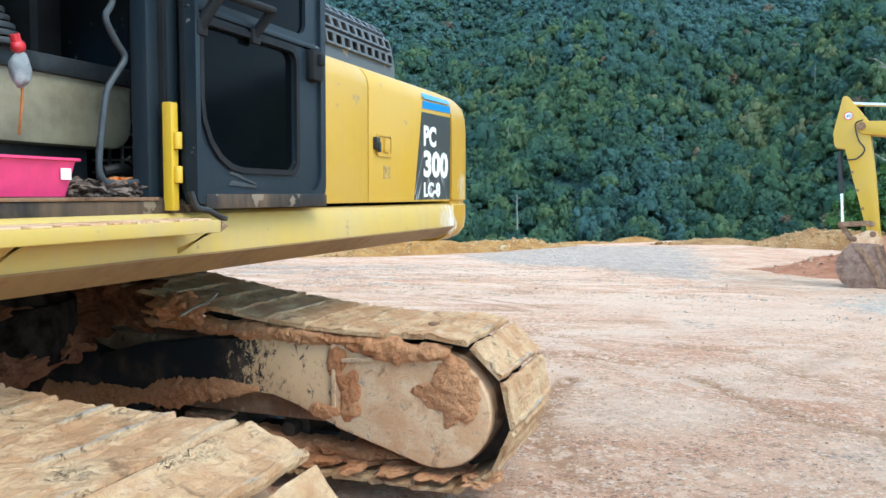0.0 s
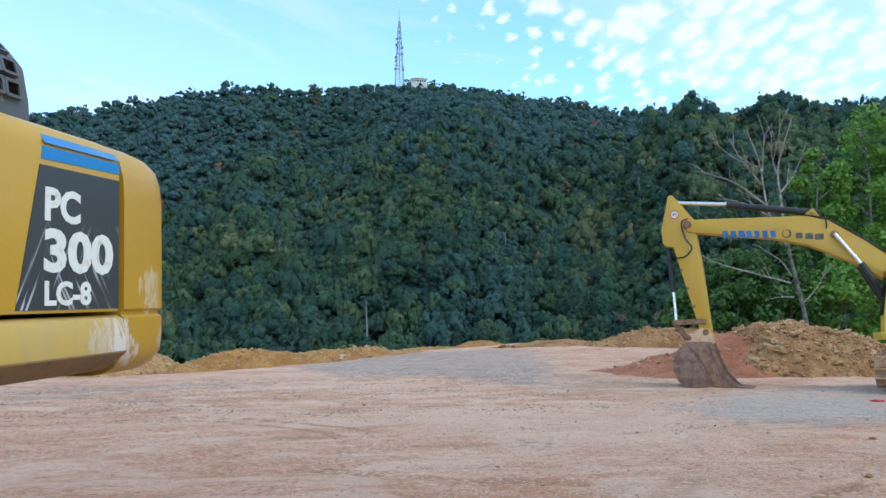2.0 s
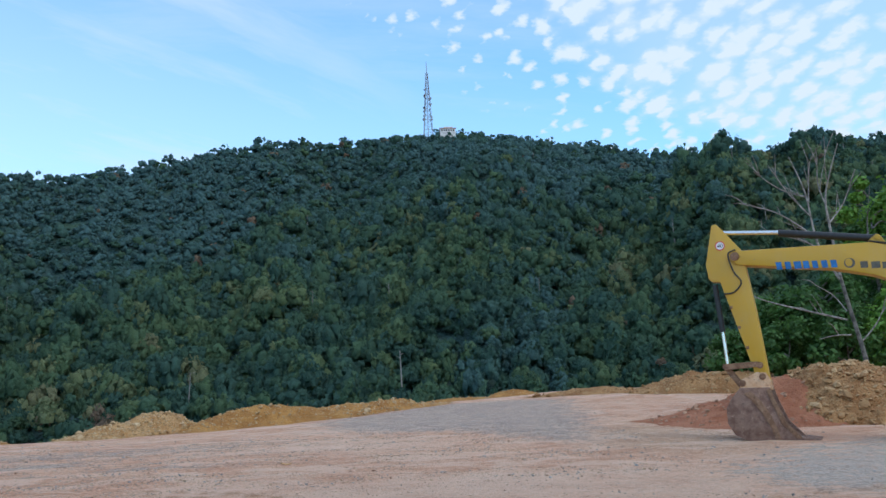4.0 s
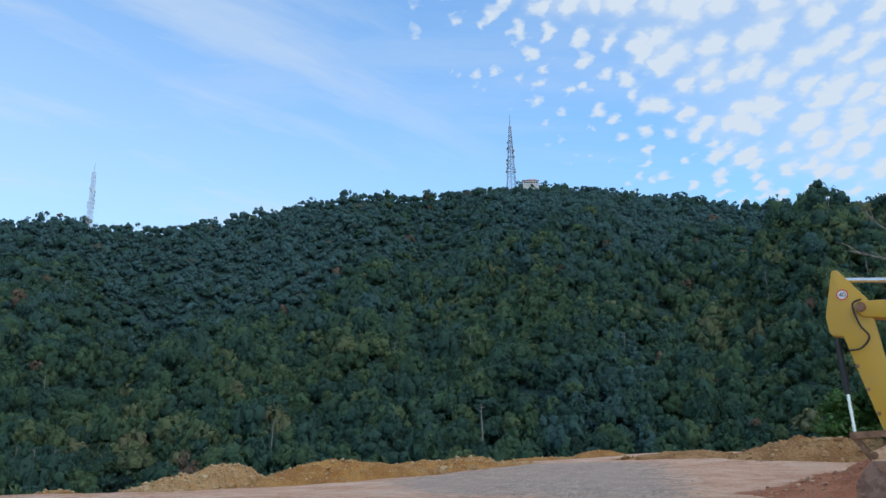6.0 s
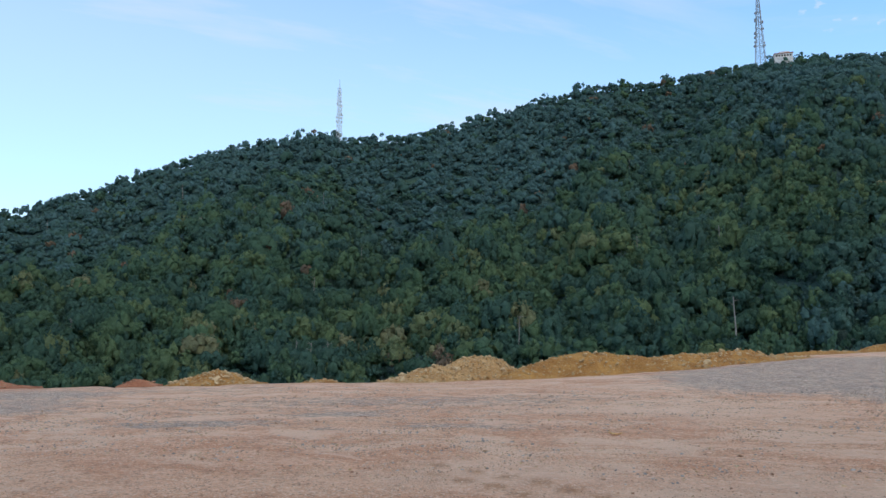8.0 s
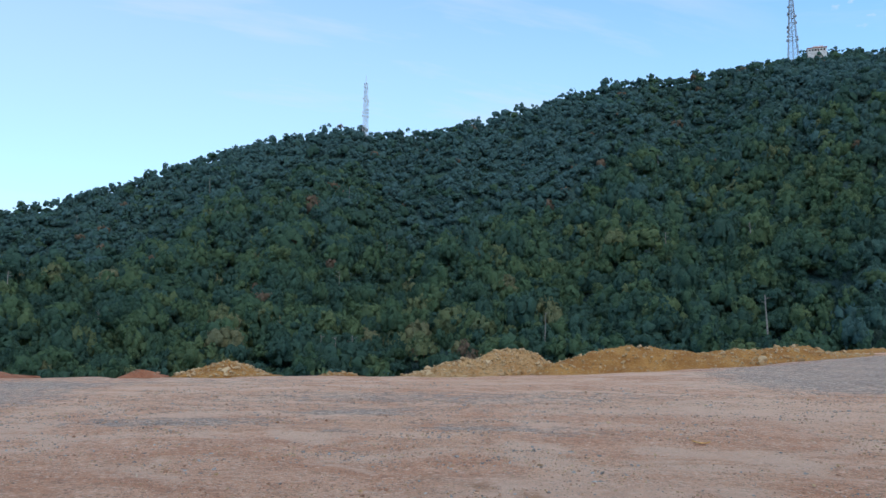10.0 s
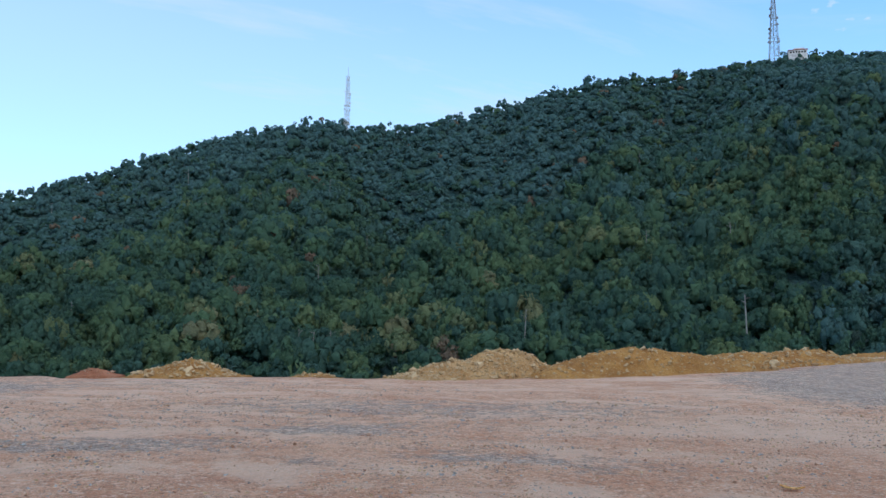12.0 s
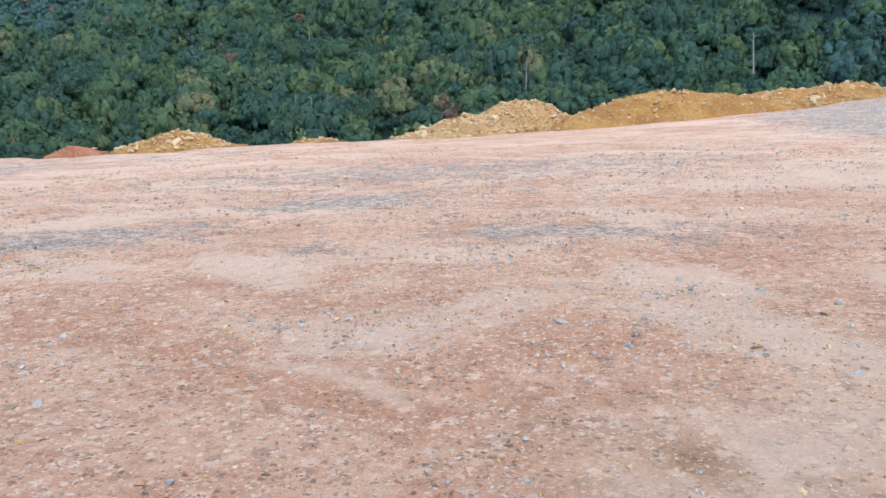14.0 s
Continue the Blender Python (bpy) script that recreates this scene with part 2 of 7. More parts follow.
def mat_floor():
    """Undergrowth between the trees: low leaves in many greens over dark soil."""
    m, n, l, b = material("forest_undergrowth", 0.8, spec=0.2)
    v = coords(n, l)
    f, g, wide = noise_tex(n, l, v, 1.1, 5, 0.75), noise_tex(n, l, v, 0.35, 4, 0.7), noise_tex(n, l, v, 0.03, 4, 0.6)
    # Haze in the gaps between crowns is put into these pale blue-greens.
    col = mix(n, l, ramp(n, l, f, 0.38, 0.66), (0.045, 0.090, 0.090), (0.075, 0.140, 0.115))
    col = mix(n, l, calc(n, l, "MULTIPLY", ramp(n, l, g, 0.5, 0.65), 0.7), col, (0.024, 0.050, 0.044))
    col = mix(n, l, calc(n, l, "MULTIPLY", ramp(n, l, wide, 0.5, 0.65), 0.4), col, (0.08, 0.13, 0.05))
    l.new(col, b.inputs["Base Color"])
    bump(n, l, b, calc(n, l, "ADD", f, g), 1.0, 1.5)
    return m


def mat_canopy():
    """Leaves of the far hillside: each tree its own green, from haze-tinged blue-green to yellow and rust."""
    m, n, l, b = material("canopy_leaves", 0.8, spec=0.12)
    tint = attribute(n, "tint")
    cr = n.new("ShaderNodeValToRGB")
    # The paler, bluer low stops carry distance haze put into the leaf colour.
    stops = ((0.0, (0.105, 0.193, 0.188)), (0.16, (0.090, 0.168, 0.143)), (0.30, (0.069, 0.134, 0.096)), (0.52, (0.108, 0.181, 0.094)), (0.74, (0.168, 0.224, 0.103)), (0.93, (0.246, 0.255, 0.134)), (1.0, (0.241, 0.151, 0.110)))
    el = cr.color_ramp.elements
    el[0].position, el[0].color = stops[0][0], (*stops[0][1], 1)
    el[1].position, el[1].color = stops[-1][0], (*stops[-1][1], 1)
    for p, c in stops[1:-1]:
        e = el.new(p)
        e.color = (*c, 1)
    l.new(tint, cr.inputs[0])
    g = n.new("ShaderNodeNewGeometry")
    leaf = mix(n, l, calc(n, l, "MULTIPLY", g.outputs["Random Per Island"], 0.30), cr.outputs[0], (0.030, 0.060, 0.050))
    v = coords(n, l)
    grain, tuft = noise_tex(n, l, v, 1.5, 3, 0.7), noise_tex(n, l, v, 0.45, 3, 0.6)
    leaf = mix(n, l, calc(n, l, "MULTIPLY", ramp(n, l, grain, 0.55, 0.72), 0.32), leaf, (0.024, 0.048, 0.046))
    bright = n.new("ShaderNodeMix")
    bright.data_type, bright.blend_type = "RGBA", "MULTIPLY"
    bright.inputs["B"].default_value = (1.7, 1.6, 1.45, 1)
    l.new(calc(n, l, "MULTIPLY", ramp(n, l, grain, 0.46, 0.32), 0.8), bright.inputs["Factor"])
    l.new(leaf, bright.inputs["A"])
    l.new(bright.outputs["Result"], b.inputs["Base Color"])
    bump(n, l, b, calc(n, l, "ADD", grain, tuft), 1.0, 0.7)
    thin = n.new("ShaderNodeBsdfTranslucent")
    l.new(bright.outputs["Result"], thin.inputs["Color"])
    both = n.new("ShaderNodeMixShader")
    both.inputs[0].default_value = 0.38
    l.new(b.outputs[0], both.inputs[1])
    l.new(thin.outputs[0], both.inputs[2])
    l.new(both.outputs[0], n["Material Output"].inputs["Surface"])
    return m


def mat_soil(name, dark, light, stone, stone_amount=0.5, grain=1.0):
    m, n, l, b = material(name, 0.93, spec=0.2)
    v = coords(n, l)
    big = noise_tex(n, l, v, 1.1, 6, 0.65)
    fine = noise_tex(n, l, v, 14 * grain, 5, 0.7)
    vo = n.new("ShaderNodeTexVoronoi")
    vo.inputs["Scale"].default_value = 7.0 * grain
    l.new(v, vo.inputs["Vector"])
    col = mix(n, l, ramp(n, l, big, 0.35, 0.65), dark, light)
    col = mix(n, l, calc(n, l, "MULTIPLY", ramp(n, l, fine, 0.56, 0.68), stone_amount), col, stone)
    # Hollows of the grain are darkened: crevice shade put into the colour.
    col = mix(n, l, calc(n, l, "MULTIPLY", ramp(n, l, fine, 0.47, 0.34), 0.55), col, tuple(c * 0.55 for c in dark))
    l.new(col, b.inputs["Base Color"])
    bump(n, l, b, calc(n, l, "ADD", fine, calc(n, l, "MULTIPLY", vo.outputs["Distance"], -0.6)), 1.0, 0.10 / grain)
    return m


CLAY, FLOOR, CANOPY = mat_clay(), mat_floor(), mat_canopy()
OCHRE = mat_soil("ochre_spoil", (0.35, 0.155, 0.042), (0.50, 0.255, 0.075), (0.65, 0.48, 0.27))
PALE = mat_soil("pale_rock_spoil", (0.44, 0.23, 0.085), (0.60, 0.375, 0.175), (0.74, 0.58, 0.37), 0.8)
RED = mat_soil("red_laterite", (0.36, 0.13, 0.065), (0.48, 0.205, 0.112), (0.50, 0.30, 0.20), 0.25)
ROCKY = mat_soil("rocky_spoil", (0.31, 0.145, 0.055), (0.48, 0.265, 0.115), (0.64, 0.46, 0.27), 0.7)


# ---------------------------------------------------------------- the lie of the land
def smooth(v):
    v = np.clip(v, 0, 1)
    return v * v * (3 - 2 * v)


def lattice(x, y, seed=0):
    """Value noise, 0 to 1, of arrays."""
    xi, yi = np.floor(x), np.floor(y)
    u, v = smooth(x - xi), smooth(y - yi)

    def h(a, b):
        s = np.sin(a * 127.1 + b * 311.7 + seed * 74.7) * 43758.5453
        return s - np.floor(s)

    return (h(xi, yi) * (1 - u) + h(xi + 1, yi) * u) * (1 - v) + (h(xi, yi + 1) * (1 - u) + h(xi + 1, yi + 1) * u) * v


def fbm(x, y, seed=0, octaves=4):
    total, size = 0, 0.5
    for k in range(octaves):
        total, size, x, y = total + size * lattice(x, y, seed + k), size / 2, x * 2.03, y * 2.03
    return total


EDGE_X = (-200, -60, -30, -21, -14, -10.5, -6, 0, 6, 16, 30, 60, 200)
EDGE_Y = (-60, 12, 28, 33.8, 38.3, 40.2, 44.8, 50, 57, 59, 64, 64, 30)
RIDGE_AZ = (-90, -70, -58, -50.8, -47, -44.1, -40.7, -36.7, -32.5, -29.1, -26, -23.4, -18.8, -13.9, -9.5, -5.0, -1.5, 3.1, 8.5, 11.8, 16.2, 20.2, 24.1, 26.8, 27.6, 29.8, 33.3, 36.5, 45, 60, 80)
RIDGE_EL = (0, 2, 4.7, 6.6, 7.95, 8.75, 10.0, 11.7, 13.3, 14.1, 15.1, 14.8, 14.95, 15.95, 17.05, 18.05, 17.95, 18.4, 18.5, 18.0, 17.4, 16.6, 15.9, 15.6, 15.5, 15.4, 15.3, 15.3, 14, 8, 0)
HUB = (0.0, 8.0)
VALLEY, RIDGE_FAR, CANOPY_TOP = -34.0, 900.0, 14.0
MACHINE = (-2.433, 4.312, -0.07)
BACK = (0.319, 0.948)


def plateau(x, y):
    z = 1.2 * smooth((y - 24) / 32) * np.clip((x + 6) / 22, 0, 1)
    r = BACK[0] * x + BACK[1] * y
    near = 1 - smooth((np.hypot(x - MACHINE[0], y - MACHINE[1]) - 4.5) / 4)
    z = z + near * (0.05 + 0.0506 * (r - 4.68))
    ruts = fbm(x * 0.35, y * 1.1, 3) - 0.47
    return z + 0.09 * ruts * smooth(np.hypot(x - MACHINE[0], y - MACHINE[1]) / 6) + 0.05 * (fbm(x * 1.7, y * 1.7, 9) - 0.47)


# spurs in front of the main ridge: bearing, height of the crest as seen from the yard (degrees) and its distance
SPUR_AZ = (-36, -30, -26.5, -24.9, -22, -19, -16, -11, -6.4, -2.7, 1.5, 4.5, 8.1, 14, 18, 21, 26, 32)
SPUR_EL = (-6, 0, 1.9, 3.9, 5.1, 6.8, 8.7, 10, 11.1, 12.6, 14.1, 15.6, 17.6, 17.0, 16.2, 15.6, 12, 6)
SPUR_FAR = (380, 400, 430, 450, 480, 510, 545, 600, 650, 700, 760, 820, 880, 890, 890, 890, 890, 890)
WEST_AZ = (-75, -58, -50, -42.5, -35.7, -29.4, -26.7, -24, -21.5, -18, -14)
WEST_EL = (-4, 2.0, 4.0, 5.6, 8.1, 10.8, 12.3, 12.6, 10, 4, -3)
WEST_FAR = (400, 420, 450, 520, 610, 720, 790, 800, 790, 780, 780)
EAST_AZ = (6, 9, 12, 15.9, 20, 23.2, 25.3, 27.2, 31, 37, 45, 60, 80)
EAST_EL = (-5, 0, 5, 8.9, 11.2, 13.1, 15.0, 16.2, 15.3, 15.4, 14, 8, 0)
EAST_FAR = (420, 440, 470, 500, 530, 560, 590, 610, 640, 660, 660, 660, 660)


def slope_up(r, foot, crest_far, crest_el, power=0.92, fall=0.75):
    """Height of a flank that climbs from the valley to a crest and falls away behind it."""
    top = crest_far * np.tan(np.radians(crest_el)) - CANOPY_TOP + 1.5
    u = np.clip((r - foot) / (crest_far - foot), 0, 1)
    return VALLEY + (top - VALLEY) * u**power - fall * np.clip(r - crest_far, 0, None)


def flanks(x, y):
    """Heights of the main ridge's flank and of the highest spur before it, without the small folds."""
    dx, dy = x - HUB[0], y - HUB[1]
    r, az = np.hypot(dx, dy), np.degrees(np.arctan2(dx, dy))
    recess = 250 * smooth((9 - az) / 8) + 170 * smooth((az - 15) / 6)
    main = slope_up(r, 300 + recess, RIDGE_FAR, np.interp(az, RIDGE_AZ, RIDGE_EL), 0.9, 0.5)
    spur = np.full_like(main, VALLEY)
    for azs, els, fars in ((SPUR_AZ, SPUR_EL, SPUR_FAR), (WEST_AZ, WEST_EL, WEST_FAR), (EAST_AZ, EAST_EL, EAST_FAR)):
        spur = np.maximum(spur, slope_up(r, 300, np.interp(az, azs, fars), np.interp(az, azs, els)))
    return main, spur


def mountain(x, y):
    main, spur = flanks(x, y)
    z = np.maximum(main, spur)
    dx, dy = x - HUB[0], y - HUB[1]
    r, az = np.hypot(dx, dy), np.degrees(np.arctan2(dx, dy))
    u = np.clip((r - 300) / (RIDGE_FAR - 300), 0, 1)
    fold = (fbm(az * 0.24, r * 0.004, 21, 3) - 0.45) * 75 * np.sin(u * math.pi) ** 0.8 + (fbm(x * 0.03, y * 0.03, 27, 2) - 0.37) * 18 * smooth(u * 8) * smooth((1 - u) * 8)
    return z + fold * smooth((z - VALLEY) / 60)


def land(x, y):
    edge = np.interp(x, EDGE_X, EDGE_Y) + 1.2 * (fbm(x * 0.4, y * 0 + 3.3, 5) - 0.47)
    past = y - edge
    flat = plateau(x, y)
    bank = flat - 0.75 * np.clip(past, 0, None) - 0.5 * smooth(past / 1.5)
    far = np.maximum(mountain(x, y), VALLEY)
    return np.where(past > 0, np.maximum(bank, np.where(np.hypot(x - HUB[0], y - HUB[1]) > 120, far, VALLEY)), flat), past


def ground_z(x, y):
    return float(land(np.array([float(x)]), np.array([float(y)]))[0][0])


def patch(x, y, cx, cy, rx, ry, turn=0.0):
    c, s = math.cos(turn), math.sin(turn)
    u, v = (x - cx) * c + (y - cy) * s, -(x - cx) * s + (y - cy) * c
    return smooth(1.35 - np.hypot(u / rx, v / ry))


def arc_mark(x, y, cx, cy, radius, width, start, end):
    """A curved tyre or track mark: 1 along an arc, fading at its rim and ends."""
    r, a = np.hypot(x - cx, y - cy), np.degrees(np.arctan2(y - cy, x - cx)) % 360
    along = smooth((a - start) / 15) * smooth((end - a) / 15)
    return 1.2 * smooth(1.4 - np.abs(r - radius) / width) * along


def along_line(x, y, line, width):
    """1 along a line of points, fading out over its width."""
    near = np.full(x.shape, 1e6)
    for (ax, ay), (bx, by) in zip(line, line[1:]):
        dx, dy = bx - ax, by - ay
        t = np.clip(((x - ax) * dx + (y - ay) * dy) / (dx * dx + dy * dy), 0, 1)
        near = np.minimum(near, np.hypot(x - ax - t * dx, y - ay - t * dy))
    return smooth(1.4 - near / width)


def spread(x, y, outline, soft):
    """1 inside an outline, fading to 0 over a soft width outside it."""
    inside, near = np.zeros(x.shape, bool), np.full(x.shape, 1e6)
    for (ax, ay), (bx, by) in zip(outline, outline[1:] + outline[:1]):
        dx, dy = bx - ax, by - ay
        t = np.clip(((x - ax) * dx + (y - ay) * dy) / (dx * dx + dy * dy), 0, 1)
        near = np.minimum(near, np.hypot(x - ax - t * dx, y - ay - t * dy))
        inside ^= ((ay > y) != (by > y)) & (x < dx * (y - ay) / (dy if dy else 1e-9) + ax)
    return smooth(0.5 + np.where(inside, near, -near) / soft)


# where crushed stone was tipped and spread
GRAVEL_FAR = ((-0.6, 43.7), (1.7, 47.5), (4.6, 51.8), (7.3, 52.5), (10.4, 51.0), (13.4, 47.5), (12.0, 39.5), (10.4, 33.7), (8.1, 26.0), (6.8, 27.2), (6.2, 30.0), (4.9, 33.7), (2.6, 34.0), (0.8, 37.1))
GRAVEL_NEAR = ((7.4, 18.2), (10.7, 22.4), (12.9, 23.6), (17.0, 25.4), (21.0, 22.0), (16.0, 15.5), (9.4, 14.8), (8.3, 15.9))
GRAVEL_WEST = ((-24.0, 28.0), (-19.5, 31.8), (-16.5, 31.4), (-14.7, 28.1), (-13.2, 24.8), (-15.5, 22.5), (-22.0, 23.5))


# tracks pressed into the clay: line, half width, strength
RUTS = (
    (((2.0, 7.9), (2.2, 7.3), (2.4, 6.6), (2.7, 6.1), (2.9, 5.6), (2.95, 5.2), (3.05, 4.6)), 0.11, 1.3),
    (((0.85, 7.5), (0.66, 7.1), (0.5, 6.5), (0.52, 5.7), (0.7, 5.0)), 0.11, 1.1),
    (((6.1, 10.1), (5.45, 9.7), (5.1, 9.2), (4.75, 8.5), (4.55, 7.8), (4.5, 7.3)), 0.13, 1.3),
    (((6.4, 9.6), (6.1, 9.1), (5.75, 8.4), (5.6, 7.9)), 0.12, 1.3),
    (((4.5, 10.6), (3.6, 9.4), (2.7, 8.2)), 0.22, 0.6),
    (((0.6, 12.4), (1.4, 11.8), (2.4, 11.1), (3.4, 10.7)), 0.16, 0.7),
    (((0.2, 9.4), (0.9, 8.8), (1.9, 8.6)), 0.13, 0.8),
    (((3.0, 9.4), (3.4, 8.3), (3.7, 7.4)), 0.12, 0.7),
    (((5.0, 14.6), (8.0, 15.6), (12.0, 16.0)), 0.14, 0.7),
)
# pale places where the clay is worn smooth: centre, half axes, turn
WORN = ((1.5, 6.6, 0.9, 0.6, 0.5), (2.6, 5.4, 0.22, 0.8, 0.25), (5.2, 16.5, 3.2, 3.6, 0.4), (2.2, 18.5, 3.5, 1.6, 0.2), (-1.2, 19.6, 1.5, 1.2, 0.6), (-1.6, 18.8, 1.3, 0.8, 0.2), (-7.6, 27.2, 2.2, 0.5, 0.5), (-1.2, 28.5, 3.0, 1.0, 0.2), (1.8, 29.5, 3.0, 3.0, 0.2))


def mesh_from(name, verts, faces, mats, smooth_shade=True):
    me = bpy.data.meshes.new(name)
    me.from_pydata(verts, [], faces)
    for m in mats:
        me.materials.append(m)
    if smooth_shade:
        me.polygons.foreach_set("use_smooth", np.ones(len(me.polygons), bool))
    me.update()
    return me


def build_ground():
    ang = np.radians(np.concatenate([np.arange(-72, 116, 0.45), np.arange(116, 288, 4.0)]))
    rad = [0.25]
    while rad[-1] < 4200:
        rad.append(rad[-1] + (0.085 if 2.5 < rad[-1] < 9.5 else 0.034 * rad[-1] + 0.02))
    rad = np.array(rad)
    gx = HUB[0] + np.outer(rad, np.sin(ang))
    gy = HUB[1] + np.outer(rad, np.cos(ang))
    gz, past = land(gx, gy)
    na, nr = len(ang), len(rad)
    verts = np.stack([gx, gy, gz], -1).reshape(-1, 3)
    verts = np.vstack([verts, [[HUB[0], HUB[1], ground_z(*HUB)]]])
    sunk = sum(along_line(verts[:, 0], verts[:, 1], line, w) for line, w, k in RUTS)
    verts[:, 2] -= 0.028 * np.clip(sunk, 0, 1)
    i, j = np.meshgrid(np.arange(nr - 1), np.arange(na), indexing="ij")
    k = (j + 1) % na
    quads = np.stack([i * na + j, (i + 1) * na + j, (i + 1) * na + k, i * na + k], -1).reshape(-1, 4)
    faces = [tuple(q[::-1]) for q in quads.tolist()] + [(nr * na, (a + 1) % na, a) for a in range(na)]
    me = mesh_from("ground", verts.tolist(), faces, (CLAY, FLOOR))
    wild = (past > 2.0).reshape(-1)
    me.polygons.foreach_set("material_index", np.concatenate([wild[quads[:, 0]].astype(np.int32), np.zeros(na, np.int32)]))
    x, y = verts[:, 0], verts[:, 1]
    grav = 0.92 * spread(x, y, GRAVEL_FAR, 4.5) + 0.74 * spread(x, y, GRAVEL_NEAR, 2.6)
    grav += 0.35 * patch(x, y, 9.5, 16.6, 4.5, 1.6, 0.8) + 0.5 * patch(x, y, 4.1, 13.9, 0.9, 0.8, 0.3)
    grav += 0.66 * spread(x, y, GRAVEL_WEST, 3.0) + 0.45 * patch(x, y, -18, 33, 9, 3.5, 0.5) + 0.60 * patch(x, y, -8.4, 23.4, 1.9, 0.75, 0.55) + 0.5 * patch(x, y, -6.4, 26.4, 1.5, 0.8, 0.7) + 0.5 * patch(x, y, -5.4, 23.5, 0.5, 0.35, 0.3)
    grav += 0.70 * patch(x, y, -3.4, 24.45, 1.15, 0.55, 0.1) + 0.42 * patch(x, y, -1.7, 24.3, 1.2, 0.9, 0.5) + 0.35 * patch(x, y, -5.0, 31, 6, 2.0, 0.3) + 0.35 * patch(x, y, 2.3, 5.4, 0.9, 0.4, 0.3)
    grav += 0.26 * patch(x, y, -9, 26, 9, 6, 0.3) + 0.16 * patch(x, y, -3, 33, 14, 8, 0.2)
    reds = 0.45 * patch(x, y, -0.9, 37.3, 1.2, 0.5, 0.2) + 0.5 * patch(x, y, 2.2, 47.2, 4.6, 0.7, 0.75) + 0.62 * patch(x, y, 15.6, 33.5, 3.2, 6.0, -0.25) + 0.45 * patch(x, y, -6.1, 21.95, 0.9, 0.3, 0.2) + 0.35 * patch(x, y, -4.1, 21.5, 0.7, 0.3, 0.2)
    brown = patch(x, y, 10.6, 27.5, 2.8, 6.0, -0.25)
    jolt = 0.22 * (fbm(x * 1.3, y * 1.3, 71) - 0.47)
    ruts = sum(along_line(x + jolt, y + jolt, line, w) * k for line, w, k in RUTS)
    ruts = ruts + sum(arc_mark(x, y, *row) for row in ((-1.6, 6.2, 2.15, 0.09, 1, 40), (-6.0, 12.0, 8.0, 0.10, 20, 70), (-6.0, 12.0, 8.6, 0.10, 20, 75)))
    ruts = ruts + 0.9 * patch(x, y, 0.6, 15.3, 0.75, 0.30, 0.1) + 0.6 * patch(x, y, 2.6, 14.0, 0.9, 0.2, 0.1)
    ruts = np.clip(ruts * (0.45 + 0.9 * fbm(x * 3, y * 3, 61)), 0, 1)
    worn = sum(patch(x + 3 * jolt, y + 3 * jolt, *row) for row in WORN)
    worn = worn * (0.10 + 1.3 * fbm(x * 1.7, y * 1.7, 66))
    dusty = patch(x, y, 13.5, 19.5, 9, 5, 0.35)
    for key, val in (("dusty", dusty), ("gravel", grav), ("redsoil", reds), ("ruts", ruts), ("brown", brown), ("worn", worn)):
        at = me.attributes.new(key, "FLOAT", "POINT")
        at.data.foreach_set("value", np.clip(val, 0, 1).astype(np.float32))
    return tagged(new("ground", me), "pinkish rolled clay yard with grey gravel patches above wooded slopes", "ground", kind="structure")


build_ground()


# ---------------------------------------------------------------- the wooded hillside
def icosphere(sub):
    bm = bmesh.new()
    bmesh.ops.create_icosphere(bm, subdivisions=sub, radius=1)
    v = np.array([p.co[:] for p in bm.verts])
    f = np.array([[p.index for p in q.verts] for q in bm.faces])
    bm.free()
    return v, f


